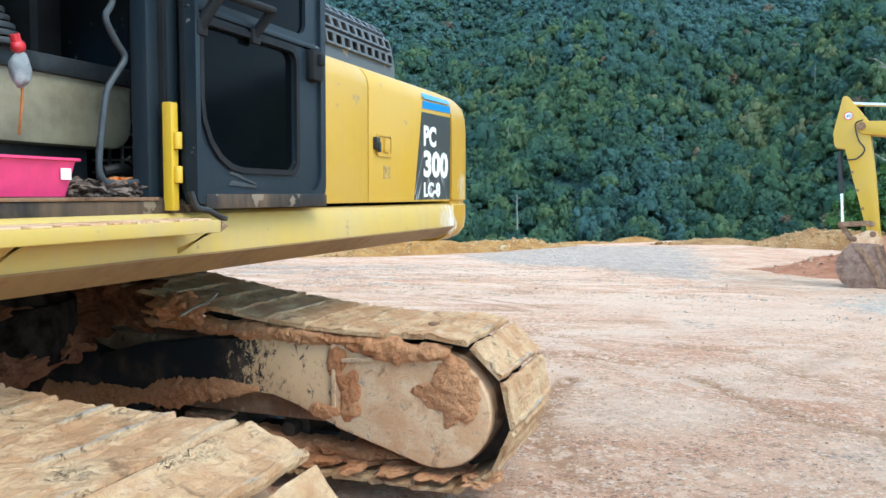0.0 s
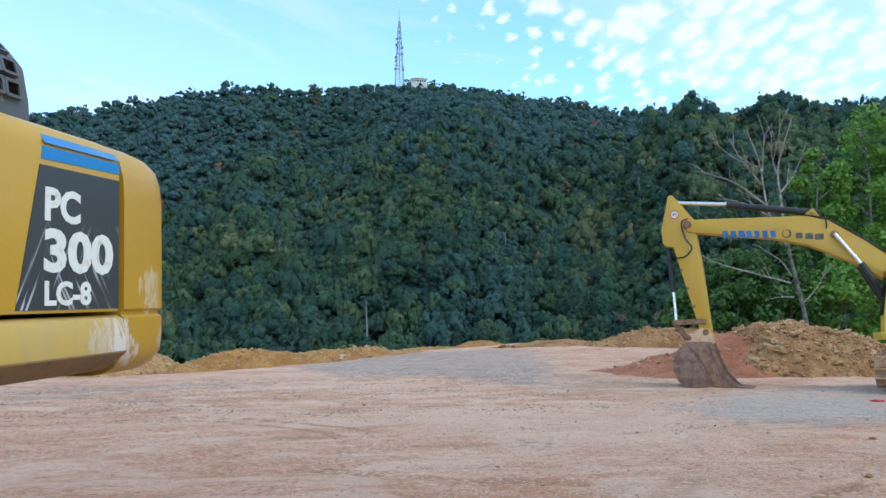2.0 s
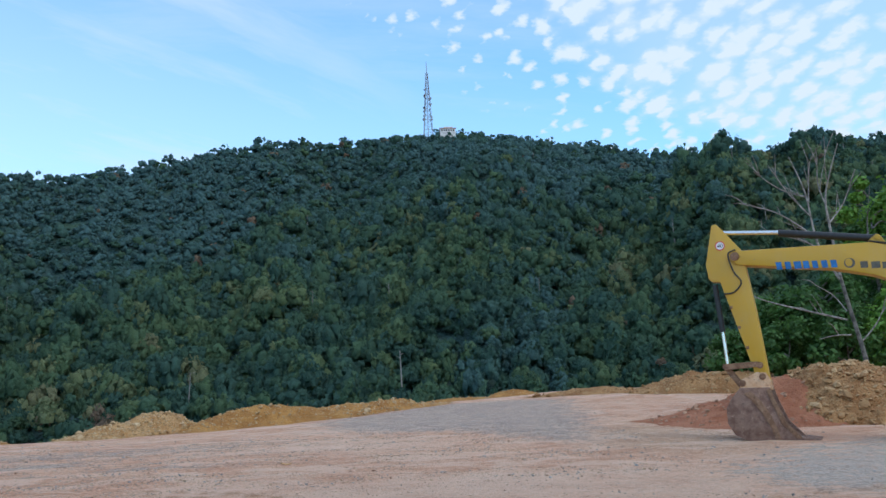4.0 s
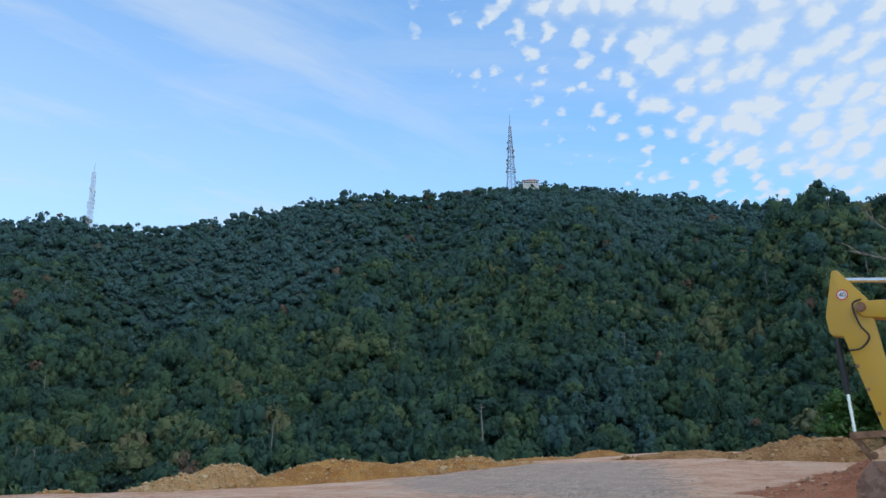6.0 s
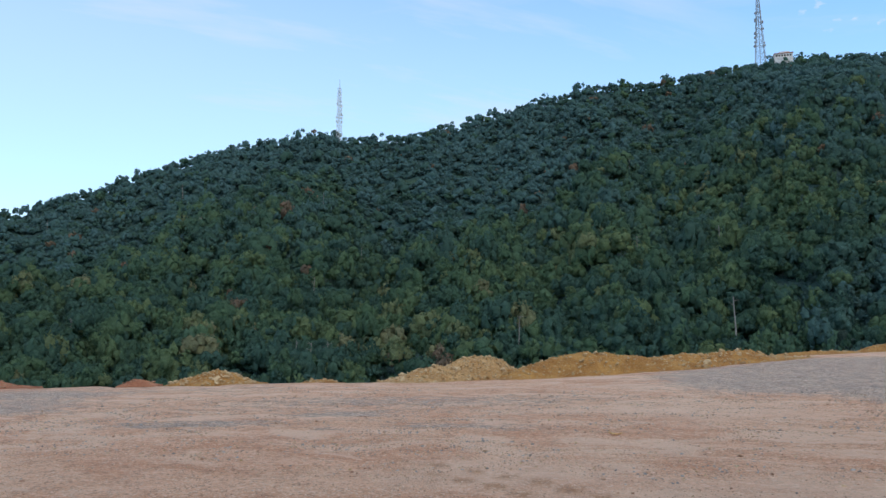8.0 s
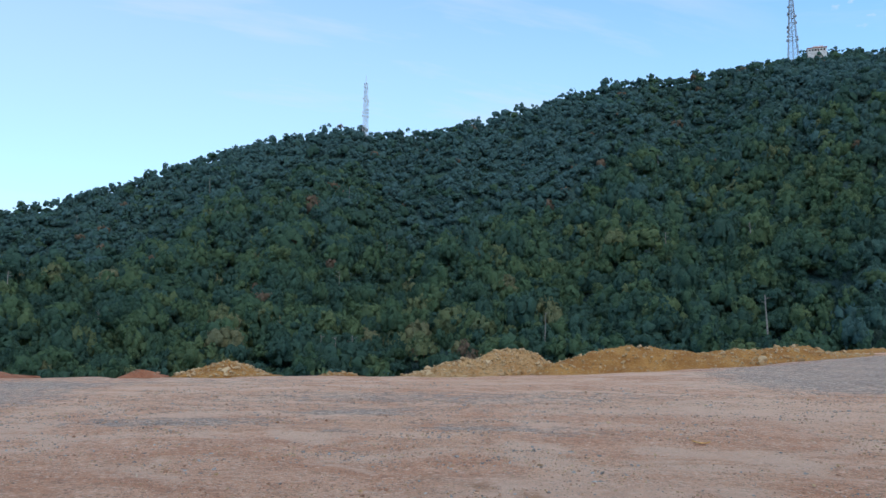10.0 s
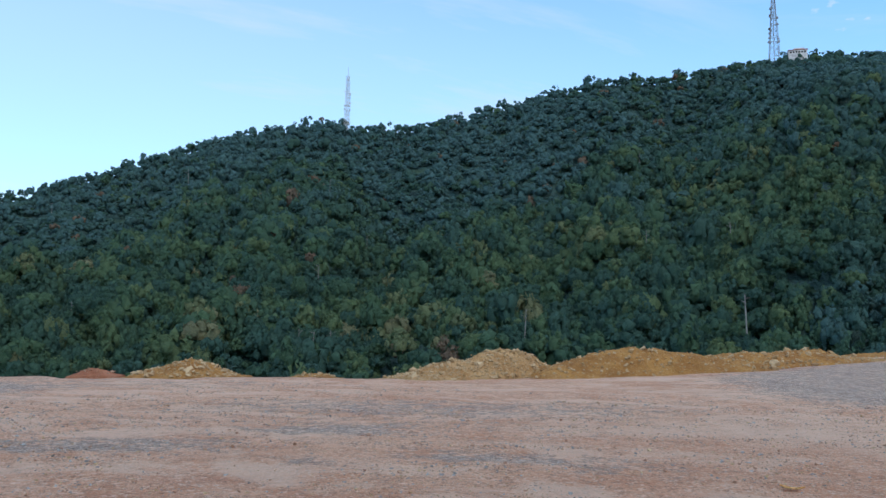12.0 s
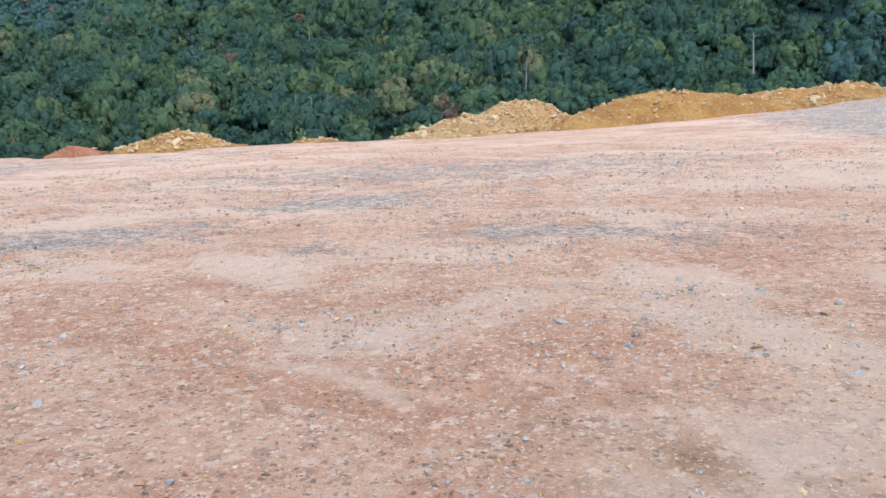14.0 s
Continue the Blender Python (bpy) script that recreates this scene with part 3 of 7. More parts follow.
def crown_kinds(rng, count, low, high, sprays, size, flat=1.0, open_work=0.0, stem=False):
    """Crowns of radius 1: rounded leafy heads heaped into a broken dome, with loose sprays of leaves standing out of them.
    Each kind: corners, triangles, and which triangles are rounded."""
    ball, tri = icosphere(1)
    kinds = []
    for k in range(count):
        heads = int(rng.integers(low, high))
        # heads spread evenly over the upper dome, jostled
        i = np.arange(heads) + 0.5
        h = 1 - 1.4 * i / heads
        a = i * 2.39996 + rng.uniform(0, 6.28)
        d = np.stack([np.sqrt(1 - h**2) * np.cos(a), np.sqrt(1 - h**2) * np.sin(a), h], -1) + rng.normal(0, 0.14, (heads, 3))
        d /= np.linalg.norm(d, axis=1)[:, None]
        lobes = rng.normal(size=(3, 3)) * (1, 1, 0.6)
        lobes /= np.linalg.norm(lobes, axis=1)[:, None]
        mid = d * (0.56 + 0.22 * np.max(np.clip(d @ lobes.T, 0, 1), axis=1) ** 2 + rng.uniform(-0.10, 0.10, heads))[:, None] * (1, 1, flat)
        reach = rng.uniform(0.8, 1.25, heads) * 1.02 / math.sqrt(heads)
        vs, fs, base = [], [], 0
        if stem:
            ring = np.array([(0.05, 0), (-0.025, 0.043), (-0.025, -0.043)])
            vs.append(np.vstack([np.c_[ring, np.full(3, -2.2)], np.c_[ring * 0.8, np.full(3, 0.0)]]))
            fs.append(np.array([(0, 1, 4), (0, 4, 3), (1, 2, 5), (1, 5, 4), (2, 0, 3), (2, 3, 5)]))
        else:
            vs.append(ball * rng.uniform(0.48, 0.62, (len(ball), 1)) * (1, 1, 0.9 * flat))
            fs.append(tri[ball[tri].mean(1)[:, 2] > -0.25])
        base += len(vs[0])
        for q in range(heads):
            if rng.random() < open_work:
                continue
            shell = ball * rng.uniform(0.62, 1.42, (len(ball), 1)) * reach[q]
            mids = shell[tri].mean(1)
            keep = tri[mids @ d[q] > -0.05 * reach[q]]
            vs.append(shell + mid[q])
            fs.append(keep + base)
            base += len(ball)
        solid = sum(len(f) for f in fs)
        which = rng.integers(0, heads, sprays)
        e = rng.normal(size=(sprays, 3)) + d[which] * 0.9 + (0, 0, 0.35)
        e /= np.linalg.norm(e, axis=1)[:, None]
        p = mid[which] + e * (reach[which] * rng.uniform(0.85, 1.3, sprays))[:, None]
        lie = e + rng.normal(size=e.shape) * 0.55
        u = np.cross(lie, rng.normal(size=e.shape))
        u /= np.linalg.norm(u, axis=1)[:, None]
        w = np.cross(lie / np.linalg.norm(lie, axis=1)[:, None], u)
        s = (size * rng.uniform(0.55, 1.45, sprays))[:, None]
        vs.append(np.stack([p - u * s, p + u * s * 0.8, p + w * s * 1.1], 1).reshape(-1, 3))
        fs.append(base + np.arange(sprays * 3).reshape(-1, 3))
        faces = np.vstack(fs)
        kinds.append((np.vstack(vs), faces, np.arange(len(faces)) < solid))
    return kinds


def join_copies(name, kinds, places, scales, turns, which, tints, mat):
    vs, fs, ts, rs, base = [], [], [], [], 0
    for k, (v, f, rounded_face) in enumerate(kinds):
        idx = np.nonzero(which == k)[0]
        if not len(idx):
            continue
        c, s = np.cos(turns[idx])[:, None], np.sin(turns[idx])[:, None]
        x = v[None, :, 0] * c - v[None, :, 1] * s
        y = v[None, :, 0] * s + v[None, :, 1] * c
        w = np.stack([x, y, np.broadcast_to(v[None, :, 2], x.shape)], -1) * scales[idx][:, None, :] + places[idx][:, None, :]
        vs.append(w.reshape(-1, 3))
        fs.append((f[None] + (base + np.arange(len(idx)) * len(v))[:, None, None]).reshape(-1, 3))
        ts.append(np.repeat(tints[idx], len(v)))
        rs.append(np.tile(rounded_face, len(idx)))
        base += len(idx) * len(v)
    verts, faces, tint = np.vstack(vs), np.vstack(fs), np.concatenate(ts)
    me = bpy.data.meshes.new(name)
    me.vertices.add(len(verts))
    me.vertices.foreach_set("co", verts.astype(np.float32).ravel())
    me.loops.add(len(faces) * 3)
    me.loops.foreach_set("vertex_index", faces.astype(np.int32).ravel())
    me.polygons.add(len(faces))
    me.polygons.foreach_set("loop_start", np.arange(0, len(faces) * 3, 3, dtype=np.int32))
    me.polygons.foreach_set("loop_total", np.full(len(faces), 3, np.int32))
    me.materials.append(mat)
    me.update(calc_edges=True)
    me.polygons.foreach_set("use_smooth", np.concatenate(rs))
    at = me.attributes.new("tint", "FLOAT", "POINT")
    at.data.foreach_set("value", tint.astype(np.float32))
    return new(name, me)


def standing_clear(places, tops):
    """Which trees rise over the forest before them, as seen from the yard; the folds behind the spurs need none."""
    azs, rs = np.arange(-58, 48, 0.25), np.arange(300, 930, 8.0)
    ga, gr = np.meshgrid(np.radians(azs), rs, indexing="ij")
    canopy = np.arctan2(mountain(HUB[0] + gr * np.sin(ga), HUB[1] + gr * np.cos(ga)) + 7.0, gr)
    horizon = np.maximum.accumulate(canopy, axis=1)
    dx, dy = places[:, 0] - HUB[0], places[:, 1] - HUB[1]
    r = np.hypot(dx, dy)
    i = np.clip(((np.degrees(np.arctan2(dx, dy)) + 58) / 0.25).astype(int), 0, len(azs) - 1)
    j = np.clip(((r - 22 - 300) / 8).astype(int), 0, len(rs) - 1)
    return np.arctan2(tops, r) > horizon[i, j] - np.radians(np.where(r < 480, 1.3, 0.35))


def build_forest():
    rng = np.random.default_rng(7)
    near = crown_kinds(rng, 13, 13, 18, 130, 0.125) + crown_kinds(rng, 4, 12, 15, 120, 0.13, 0.65) + crown_kinds(rng, 3, 12, 15, 150, 0.16, 1.1, 0.6)
    middle = crown_kinds(rng, 13, 8, 11, 50, 0.15) + crown_kinds(rng, 4, 8, 10, 50, 0.16, 0.65) + crown_kinds(rng, 3, 8, 11, 65, 0.19, 1.1, 0.5)
    upper = crown_kinds(rng, 16, 5, 7, 14, 0.19) + crown_kinds(rng, 4, 5, 7, 14, 0.20, 0.65)
    crest = crown_kinds(rng, 10, 9, 14, 40, 0.17, 0.5, 0.35, True)
    rows = []
    # lower slope, middle slope, upper slope, undergrowth: count, from, to, crown radius, spread, crown height over the soil, first kind
    for n, r0, r1, rad, spread, lift0, lift1, off in ((3000, 306, 470, 4.2, 0.40, 3, 9, 0), (5000, 470, 680, 4.3, 0.38, 3, 9, 20), (9800, 680, 906, 3.9, 0.27, 2.5, 5.0, 40), (2400, 303, 600, 2.7, 0.3, 0.5, 3, 20), (2600, 303, 520, 3.1, 0.3, 0.2, 2, 40), (240, 884, 902, 2.3, 0.28, 5, 9, 60)):
        r = np.sqrt(rng.uniform(r0**2, r1**2, n))
        deg = rng.uniform(-54, 46, n)
        az = np.radians(deg)
        x, y = HUB[0] + r * np.sin(az), HUB[1] + r * np.cos(az)
        size = np.clip(rng.lognormal(math.log(rad), spread, n), 1.6, 9.0)
        creeper = smooth(1.5 - np.hypot((deg - 8.6) / 2.6, (r - 475) / 65) - 0.5 * fbm(x * 0.05, y * 0.05, 77))
        size = size * (1 - 0.15 * creeper)
        lift = (rng.uniform(lift0, lift1, n) + (rng.random(n) < 0.10) * rng.uniform(3, 7, n)) * (1 - 0.45 * creeper)
        stand = fbm(x * 0.010, y * 0.010, 31)
        height = mountain(x, y)
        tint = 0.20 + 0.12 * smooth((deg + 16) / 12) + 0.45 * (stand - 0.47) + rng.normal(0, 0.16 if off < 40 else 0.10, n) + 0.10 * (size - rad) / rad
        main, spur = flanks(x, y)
        # Back ridge and upper slopes shift to the hazy blues: haze painted by tint.
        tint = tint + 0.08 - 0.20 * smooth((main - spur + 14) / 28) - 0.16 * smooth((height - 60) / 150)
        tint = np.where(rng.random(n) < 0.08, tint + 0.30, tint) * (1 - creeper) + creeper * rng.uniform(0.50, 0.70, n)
        # Low front slopes are kept out of the painted haze.
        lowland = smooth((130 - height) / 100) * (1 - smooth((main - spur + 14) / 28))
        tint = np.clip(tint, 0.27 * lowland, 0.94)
        tint = np.where(rng.random(n) < 0.006, 0.99, tint)
        place = np.stack([x, y, height + lift], -1)
        tall = (rng.uniform(0.95, 1.5, n) if off != 40 else rng.uniform(0.75, 1.1, n)) * (1 + 0.25 * (rng.random(n) < 0.15))
        keep = standing_clear(place, place[:, 2] + size * tall)
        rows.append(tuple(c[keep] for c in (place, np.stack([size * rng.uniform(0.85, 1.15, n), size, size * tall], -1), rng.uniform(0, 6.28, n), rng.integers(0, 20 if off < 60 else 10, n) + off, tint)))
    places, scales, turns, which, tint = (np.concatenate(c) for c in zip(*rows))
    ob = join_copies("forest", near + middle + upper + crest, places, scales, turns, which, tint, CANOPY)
    tagged(ob, "dense dark green rainforest covering a steep hillside", "forest", kind="stuff")


build_forest()


# ---------------------------------------------------------------- machine and plant materials
def mat_paint(name, base, dirt, rough=0.42, dirt_amount=0.5, scuff=None, chips=(0.30, 0.22, 0.13), chip_at=0.70, spec=0.5):
    """Weathered enamel: dust film, rain runs, small chips, and a scraped corner where one is given (place, radius)."""
    m, n, l, b = material(name, rough, spec=spec)
    v = coords(n, l)
    broad = noise_tex(n, l, v, 1.3, 5, 0.6)
    runs = noise_tex(n, l, coords(n, l, (9, 9, 1.2)), 2.0, 4, 0.6)
    fine = noise_tex(n, l, v, 38, 4, 0.7)
    spots = noise_tex(n, l, v, 13, 3, 0.5)
    film = calc(n, l, "MULTIPLY", ramp(n, l, calc(n, l, "ADD", calc(n, l, "MULTIPLY", broad, 0.7), calc(n, l, "MULTIPLY", runs, 0.3)), 0.40, 0.72), dirt_amount)
    col = mix(n, l, film, base, dirt)
    col = mix(n, l, calc(n, l, "MULTIPLY", ramp(n, l, fine, 0.60, 0.75), 0.25 * dirt_amount), col, dirt)
    col = mix(n, l, calc(n, l, "MULTIPLY", ramp(n, l, spots, chip_at, chip_at + 0.035), 0.8), col, chips)
    worn = film
    if scuff:
        for place, radius, colour in scuff:
            d = n.new("ShaderNodeVectorMath")
            d.operation = "DISTANCE"
            l.new(v, d.inputs[0])
            d.inputs[1].default_value = place
            near = ramp(n, l, d.outputs["Value"], radius, radius * 0.25)
            ragged = noise_tex(n, l, coords(n, l, (16, 16, 5), (0.5, 0.35, 0.9)), 1.6, 8, 0.78)
            mask = calc(n, l, "MULTIPLY", ramp(n, l, calc(n, l, "MULTIPLY", near, ragged), 0.43, 0.50), 0.85)
            col = mix(n, l, mask, col, colour)
    l.new(col, b.inputs["Base Color"])
    l.new(calc(n, l, "ADD", calc(n, l, "MULTIPLY", worn, 0.45), rough), b.inputs["Roughness"])
    bump(n, l, b, calc(n, l, "ADD", fine, broad), 0.12, 0.01)
    return m


def mat_mudded(name, mud_a, mud_b, steel, bare=0.25, rough=0.85, crest=None, relief=0.8):
    """Steel under dried mud: two clays, rust and patches worn to metal."""
    m, n, l, b = material(name, rough, spec=0.3)
    v = coords(n, l)
    raw = v
    info = n.new("ShaderNodeObjectInfo")
    off = n.new("ShaderNodeVectorMath")
    off.operation = "ADD"
    sc = n.new("ShaderNodeVectorMath")
    sc.operation = "SCALE"
    sc.inputs[0].default_value = (37, 19, 53)
    l.new(info.outputs["Random"], sc.inputs["Scale"])
    l.new(v, off.inputs[0])
    l.new(sc.outputs[0], off.inputs[1])
    v = off.outputs[0]
    a = noise_tex(n, l, v, 5, 6, 0.65)
    c = noise_tex(n, l, v, 17, 5, 0.7, 0.5)
    f = noise_tex(n, l, v, 60, 4, 0.7)
    col = mix(n, l, ramp(n, l, a, 0.38, 0.62), mud_a, mud_b)
    col = mix(n, l, calc(n, l, "MULTIPLY", ramp(n, l, c, 0.60, 0.72), 0.7), col, (0.34, 0.15, 0.06))
    col = mix(n, l, calc(n, l, "MULTIPLY", ramp(n, l, c, 0.40, 0.40 - bare * 0.4), 0.85), col, steel)
    blot = noise_tex(n, l, v, 8, 7, 0.75, 0.6)
    col = mix(n, l, calc(n, l, "MULTIPLY", ramp(n, l, blot, 0.55, 0.66), 0.75), col, tuple(0.42 * c for c in mud_a))
    col = mix(n, l, calc(n, l, "MULTIPLY", ramp(n, l, blot, 0.42, 0.33), 0.5), col, (0.64, 0.45, 0.315))
    if crest:
        sep = n.new("ShaderNodeSeparateXYZ")
        l.new(raw, sep.inputs[0])
        high = calc(n, l, "MULTIPLY", ramp(n, l, sep.outputs[2], crest - 0.003, crest + 0.004), ramp(n, l, a, 0.42, 0.56))
        col = mix(n, l, calc(n, l, "MULTIPLY", high, 0.75), col, (0.33, 0.30, 0.265))
    col = mix(n, l, calc(n, l, "MULTIPLY", ramp(n, l, f, 0.55, 0.75), 0.4), col, (0.18, 0.11, 0.07))
    crack = n.new("ShaderNodeTexVoronoi")
    crack.feature = "DISTANCE_TO_EDGE"
    crack.inputs["Scale"].default_value = 5.0
    warp = n.new("ShaderNodeVectorMath")
    warp.operation = "MULTIPLY_ADD"
    l.new(c, warp.inputs[0])
    warp.inputs[1].default_value = (0.35, 0.35, 0.35)
    l.new(v, warp.inputs[2])
    l.new(warp.outputs[0], crack.inputs["Vector"])
    split_line = calc(n, l, "MULTIPLY", ramp(n, l, crack.outputs["Distance"], 0.02, 0.0), calc(n, l, "MULTIPLY", ramp(n, l, a, 0.54, 0.64), 0.8))
    col = mix(n, l, split_line, col, (0.10, 0.06, 0.04))
    l.new(col, b.inputs["Base Color"])
    bump(n, l, b, calc(n, l, "SUBTRACT", calc(n, l, "ADD", calc(n, l, "MULTIPLY", f, 0.4), c), split_line), relief, 0.02)
    return m


def mat_chipped_black():
    """Black enamel flaking to dusty primer towards the outer ends of the frame."""
    m, n, l, b = material("chipped_black_paint", 0.6, spec=0.2)
    v = coords(n, l)
    sep = n.new("ShaderNodeSeparateXYZ")
    l.new(v, sep.inputs[0])
    out = ramp(n, l, calc(n, l, "ABSOLUTE", sep.outputs[1]), 0.55, 1.25)
    flake = noise_tex(n, l, coords(n, l, (1, 1, 0.6)), 24, 9, 0.82, 0.4)
    mask = ramp(n, l, calc(n, l, "ADD", flake, calc(n, l, "MULTIPLY", out, 0.32)), 0.70, 0.77)
    dust = noise_tex(n, l, v, 4, 5, 0.6)
    tan = mix(n, l, dust, (0.55, 0.33, 0.18), (0.64, 0.42, 0.245))
    blk = mix(n, l, calc(n, l, "MULTIPLY", ramp(n, l, dust, 0.5, 0.75), 0.35), (0.012, 0.013, 0.014), (0.20, 0.12, 0.08))
    l.new(mix(n, l, mask, blk, tan), b.inputs["Base Color"])
    l.new(calc(n, l, "ADD", calc(n, l, "MULTIPLY", mask, 0.3), 0.6), b.inputs["Roughness"])
    bump(n, l, b, calc(n, l, "ADD", mask, flake), 0.4, 0.006)
    return m


def mat_plain(name, base, rough=0.6, metal=0.0, vary=0.25, scale=9.0, spec=0.5):
    m, n, l, b = material(name, rough, metal, spec)
    v = coords(n, l)
    f = noise_tex(n, l, v, scale, 5, 0.65)
    g = noise_tex(n, l, v, scale * 7, 3, 0.6)
    dark = tuple(c * (1 - vary) for c in base)
    light = tuple(min(c * (1 + vary) + 0.01 * vary, 1) for c in base)
    l.new(mix(n, l, ramp(n, l, f, 0.35, 0.65), dark, light), b.inputs["Base Color"])
    l.new(calc(n, l, "ADD", calc(n, l, "MULTIPLY", g, 0.2), rough - 0.1), b.inputs["Roughness"])
    bump(n, l, b, g, 0.15, 0.004)
    return m


def mat_decal(name="scratched_dark_film", base=((0.022, 0.026, 0.030), (0.055, 0.062, 0.066))):
    """Dark printed film, scratched by branches."""
    m, n, l, b = material(name, 0.35)
    v = coords(n, l)
    cloud = noise_tex(n, l, v, 4, 5, 0.65)
    def slanted(turn, across, along):
        stretch = n.new("ShaderNodeMapping")
        stretch.inputs["Scale"].default_value = (across, 1, along)
        l.new(coords(n, l, (1, 1, 1), (0, radians(turn), 0)), stretch.inputs[0])
        return noise_tex(n, l, stretch.outputs[0], 1.0, 1, 0.5)
    s1, s2 = slanted(28, 70, 2.4), slanted(-35, 55, 2.0)
    thin = calc(n, l, "MAXIMUM", ramp(n, l, s1, 0.64, 0.69), ramp(n, l, s2, 0.65, 0.70))
    lines = calc(n, l, "MULTIPLY", thin, ramp(n, l, noise_tex(n, l, v, 2.2, 2, 0.5), 0.42, 0.60))
    col = mix(n, l, cloud, *base)
    l.new(mix(n, l, calc(n, l, "MULTIPLY", lines, 0.8), col, (0.60, 0.61, 0.60)), b.inputs["Base Color"])
    return m


def mat_letters():
    m, n, l, b = material("worn_cream_letters", 0.5)
    v = coords(n, l)
    f = noise_tex(n, l, v, 16, 5, 0.7)
    l.new(mix(n, l, ramp(n, l, f, 0.52, 0.72), (0.78, 0.77, 0.70), (0.62, 0.54, 0.36)), b.inputs["Base Color"])
    return m


def mat_glass():
    m, n, l, b = material("tinted_glass", 0.06, spec=0.03)
    v = coords(n, l)
    f = noise_tex(n, l, v, 3, 4, 0.6)
    l.new(mix(n, l, f, (0.0015, 0.002, 0.003), (0.004, 0.005, 0.006)), b.inputs["Base Color"])
    l.new(calc(n, l, "ADD", calc(n, l, "MULTIPLY", f, 0.15), 0.03), b.inputs["Roughness"])
    return m


SCRAPES = (((-2.62, 1.52, 1.43), 0.30, (0.60, 0.47, 0.33)), ((-2.76, 1.52, 1.42), 0.26, (0.70, 0.62, 0.55)), ((-3.02, 1.48, 1.66), 0.25, (0.60, 0.46, 0.28)), ((-2.85, 1.50, 1.37), 0.18, (0.66, 0.54, 0.44)), ((-3.14, 1.40, 1.44), 0.22, (0.55, 0.40, 0.22)))
YELLOW = mat_paint("yellow_enamel", (0.55, 0.312, 0.022), (0.50, 0.325, 0.10), 0.38, 0.40, SCRAPES)
SKIRT = mat_paint("dusty_yellow_enamel", (0.56, 0.37, 0.08), (0.47, 0.35, 0.18), 0.5, 0.8, SCRAPES)
BRIGHT = mat_paint("bright_yellow_enamel", (0.66, 0.40, 0.022), (0.54, 0.37, 0.10), 0.42, 0.35)
CABDARK = mat_paint("charcoal_enamel", (0.013, 0.021, 0.029), (0.055, 0.057, 0.058), 0.40, 0.22, None, (0.22, 0.21, 0.20), 0.71, 0.22)
SILL = mat_paint("worn_black_sill", (0.012, 0.012, 0.013), (0.21, 0.13, 0.075), 0.55, 1.0, None, (0.25, 0.18, 0.12), 0.605, 0.3)
HOODGREY = mat_paint("faded_grey_hood", (0.066, 0.076, 0.086), (0.14, 0.142, 0.142), 0.5, 0.5)
# Machine yellow set darker for the counterweight, which faces away from the light.
CAST = mat_paint("shaded_cast_enamel", (0.50, 0.272, 0.014), (0.44, 0.275, 0.07), 0.36, 0.35, SCRAPES, (0.60, 0.52, 0.36), 0.715)
SKIRTLOW = mat_paint("muddy_yellow_edge", (0.27, 0.155, 0.055), (0.20, 0.115, 0.055), 0.6, 1.0, None, (0.24, 0.11, 0.05), 0.60)
RUBBER = mat_plain("black_rubber", (0.009, 0.009, 0.010), 0.7, spec=0.25)
HOSE = mat_plain("black_hose", (0.014, 0.014, 0.015), 0.45)
GLASS = mat_glass()
DECAL, LETTERS = mat_decal(), mat_letters()
BLUE = mat_decal("scuffed_blue_film", ((0.004, 0.17, 0.46), (0.008, 0.25, 0.60)))
GREYFILM = mat_plain("grey_film", (0.10, 0.085, 0.06), 0.5)
OLDGLUE = mat_plain("grimy_glue_mark", (0.36, 0.22, 0.05), 0.7, vary=0.35, scale=30)
MARKBLUE = mat_plain("blue_mark_paint", (0.012, 0.13, 0.36), 0.45)
SHOE = mat_mudded("mud_caked_steel", (0.44, 0.235, 0.115), (0.58, 0.375, 0.21), (0.19, 0.14, 0.10), 0.34, 0.85, 0.0195, 1.2)
RUSTSHOE = mat_mudded("rusty_shoe_steel", (0.25, 0.135, 0.075), (0.38, 0.225, 0.13), (0.16, 0.14, 0.12), 0.3)
FRAME = mat_mudded("dusty_frame_steel", (0.58, 0.325, 0.175), (0.68, 0.445, 0.275), (0.30, 0.26, 0.20), 0.16, relief=0.32)
BUCKET = mat_mudded("rusty_bucket_steel", (0.18, 0.092, 0.062), (0.29, 0.17, 0.12), (0.10, 0.088, 0.084), 0.45, 0.55)
BLACKFRAME = mat_chipped_black()
WETMUD = mat_soil("red_brown_mud", (0.52, 0.205, 0.088), (0.67, 0.335, 0.17), (0.68, 0.42, 0.25), 0.45, 3.0)
# Darker copy of the red-brown mud, with the shade under the house painted in.
SHADEMUD = mat_soil("shaded_red_mud", (0.115, 0.042, 0.019), (0.23, 0.090, 0.042), (0.31, 0.14, 0.07), 0.3, 2.2)
CHAIN = mat_plain("greasy_steel", (0.05, 0.035, 0.028), 0.6, 0.4)
WHEEL = mat_mudded("muddy_wheel_steel", (0.19, 0.10, 0.058), (0.30, 0.17, 0.10), (0.05, 0.045, 0.04), 0.4)
# Near-black for recesses and undersides: their shade is put into the colour.
SHADEBLACK = mat_plain("shade_black_steel", (0.008, 0.005, 0.0035), 0.9, vary=0.7, scale=6, spec=0.03)
CHROME = mat_plain("chrome_rod", (0.72, 0.72, 0.72), 0.22, 1.0, 0.05)
PINK = mat_plain("pink_plastic", (0.78, 0.05, 0.17), 0.35, vary=0.12, scale=4)
BEIGE = mat_plain("beige_cab_plastic", (0.29, 0.25, 0.17), 0.65, vary=0.2, scale=5)
GREYPLASTIC = mat_plain("grey_cab_plastic", (0.040, 0.045, 0.050), 0.5, spec=0.35)
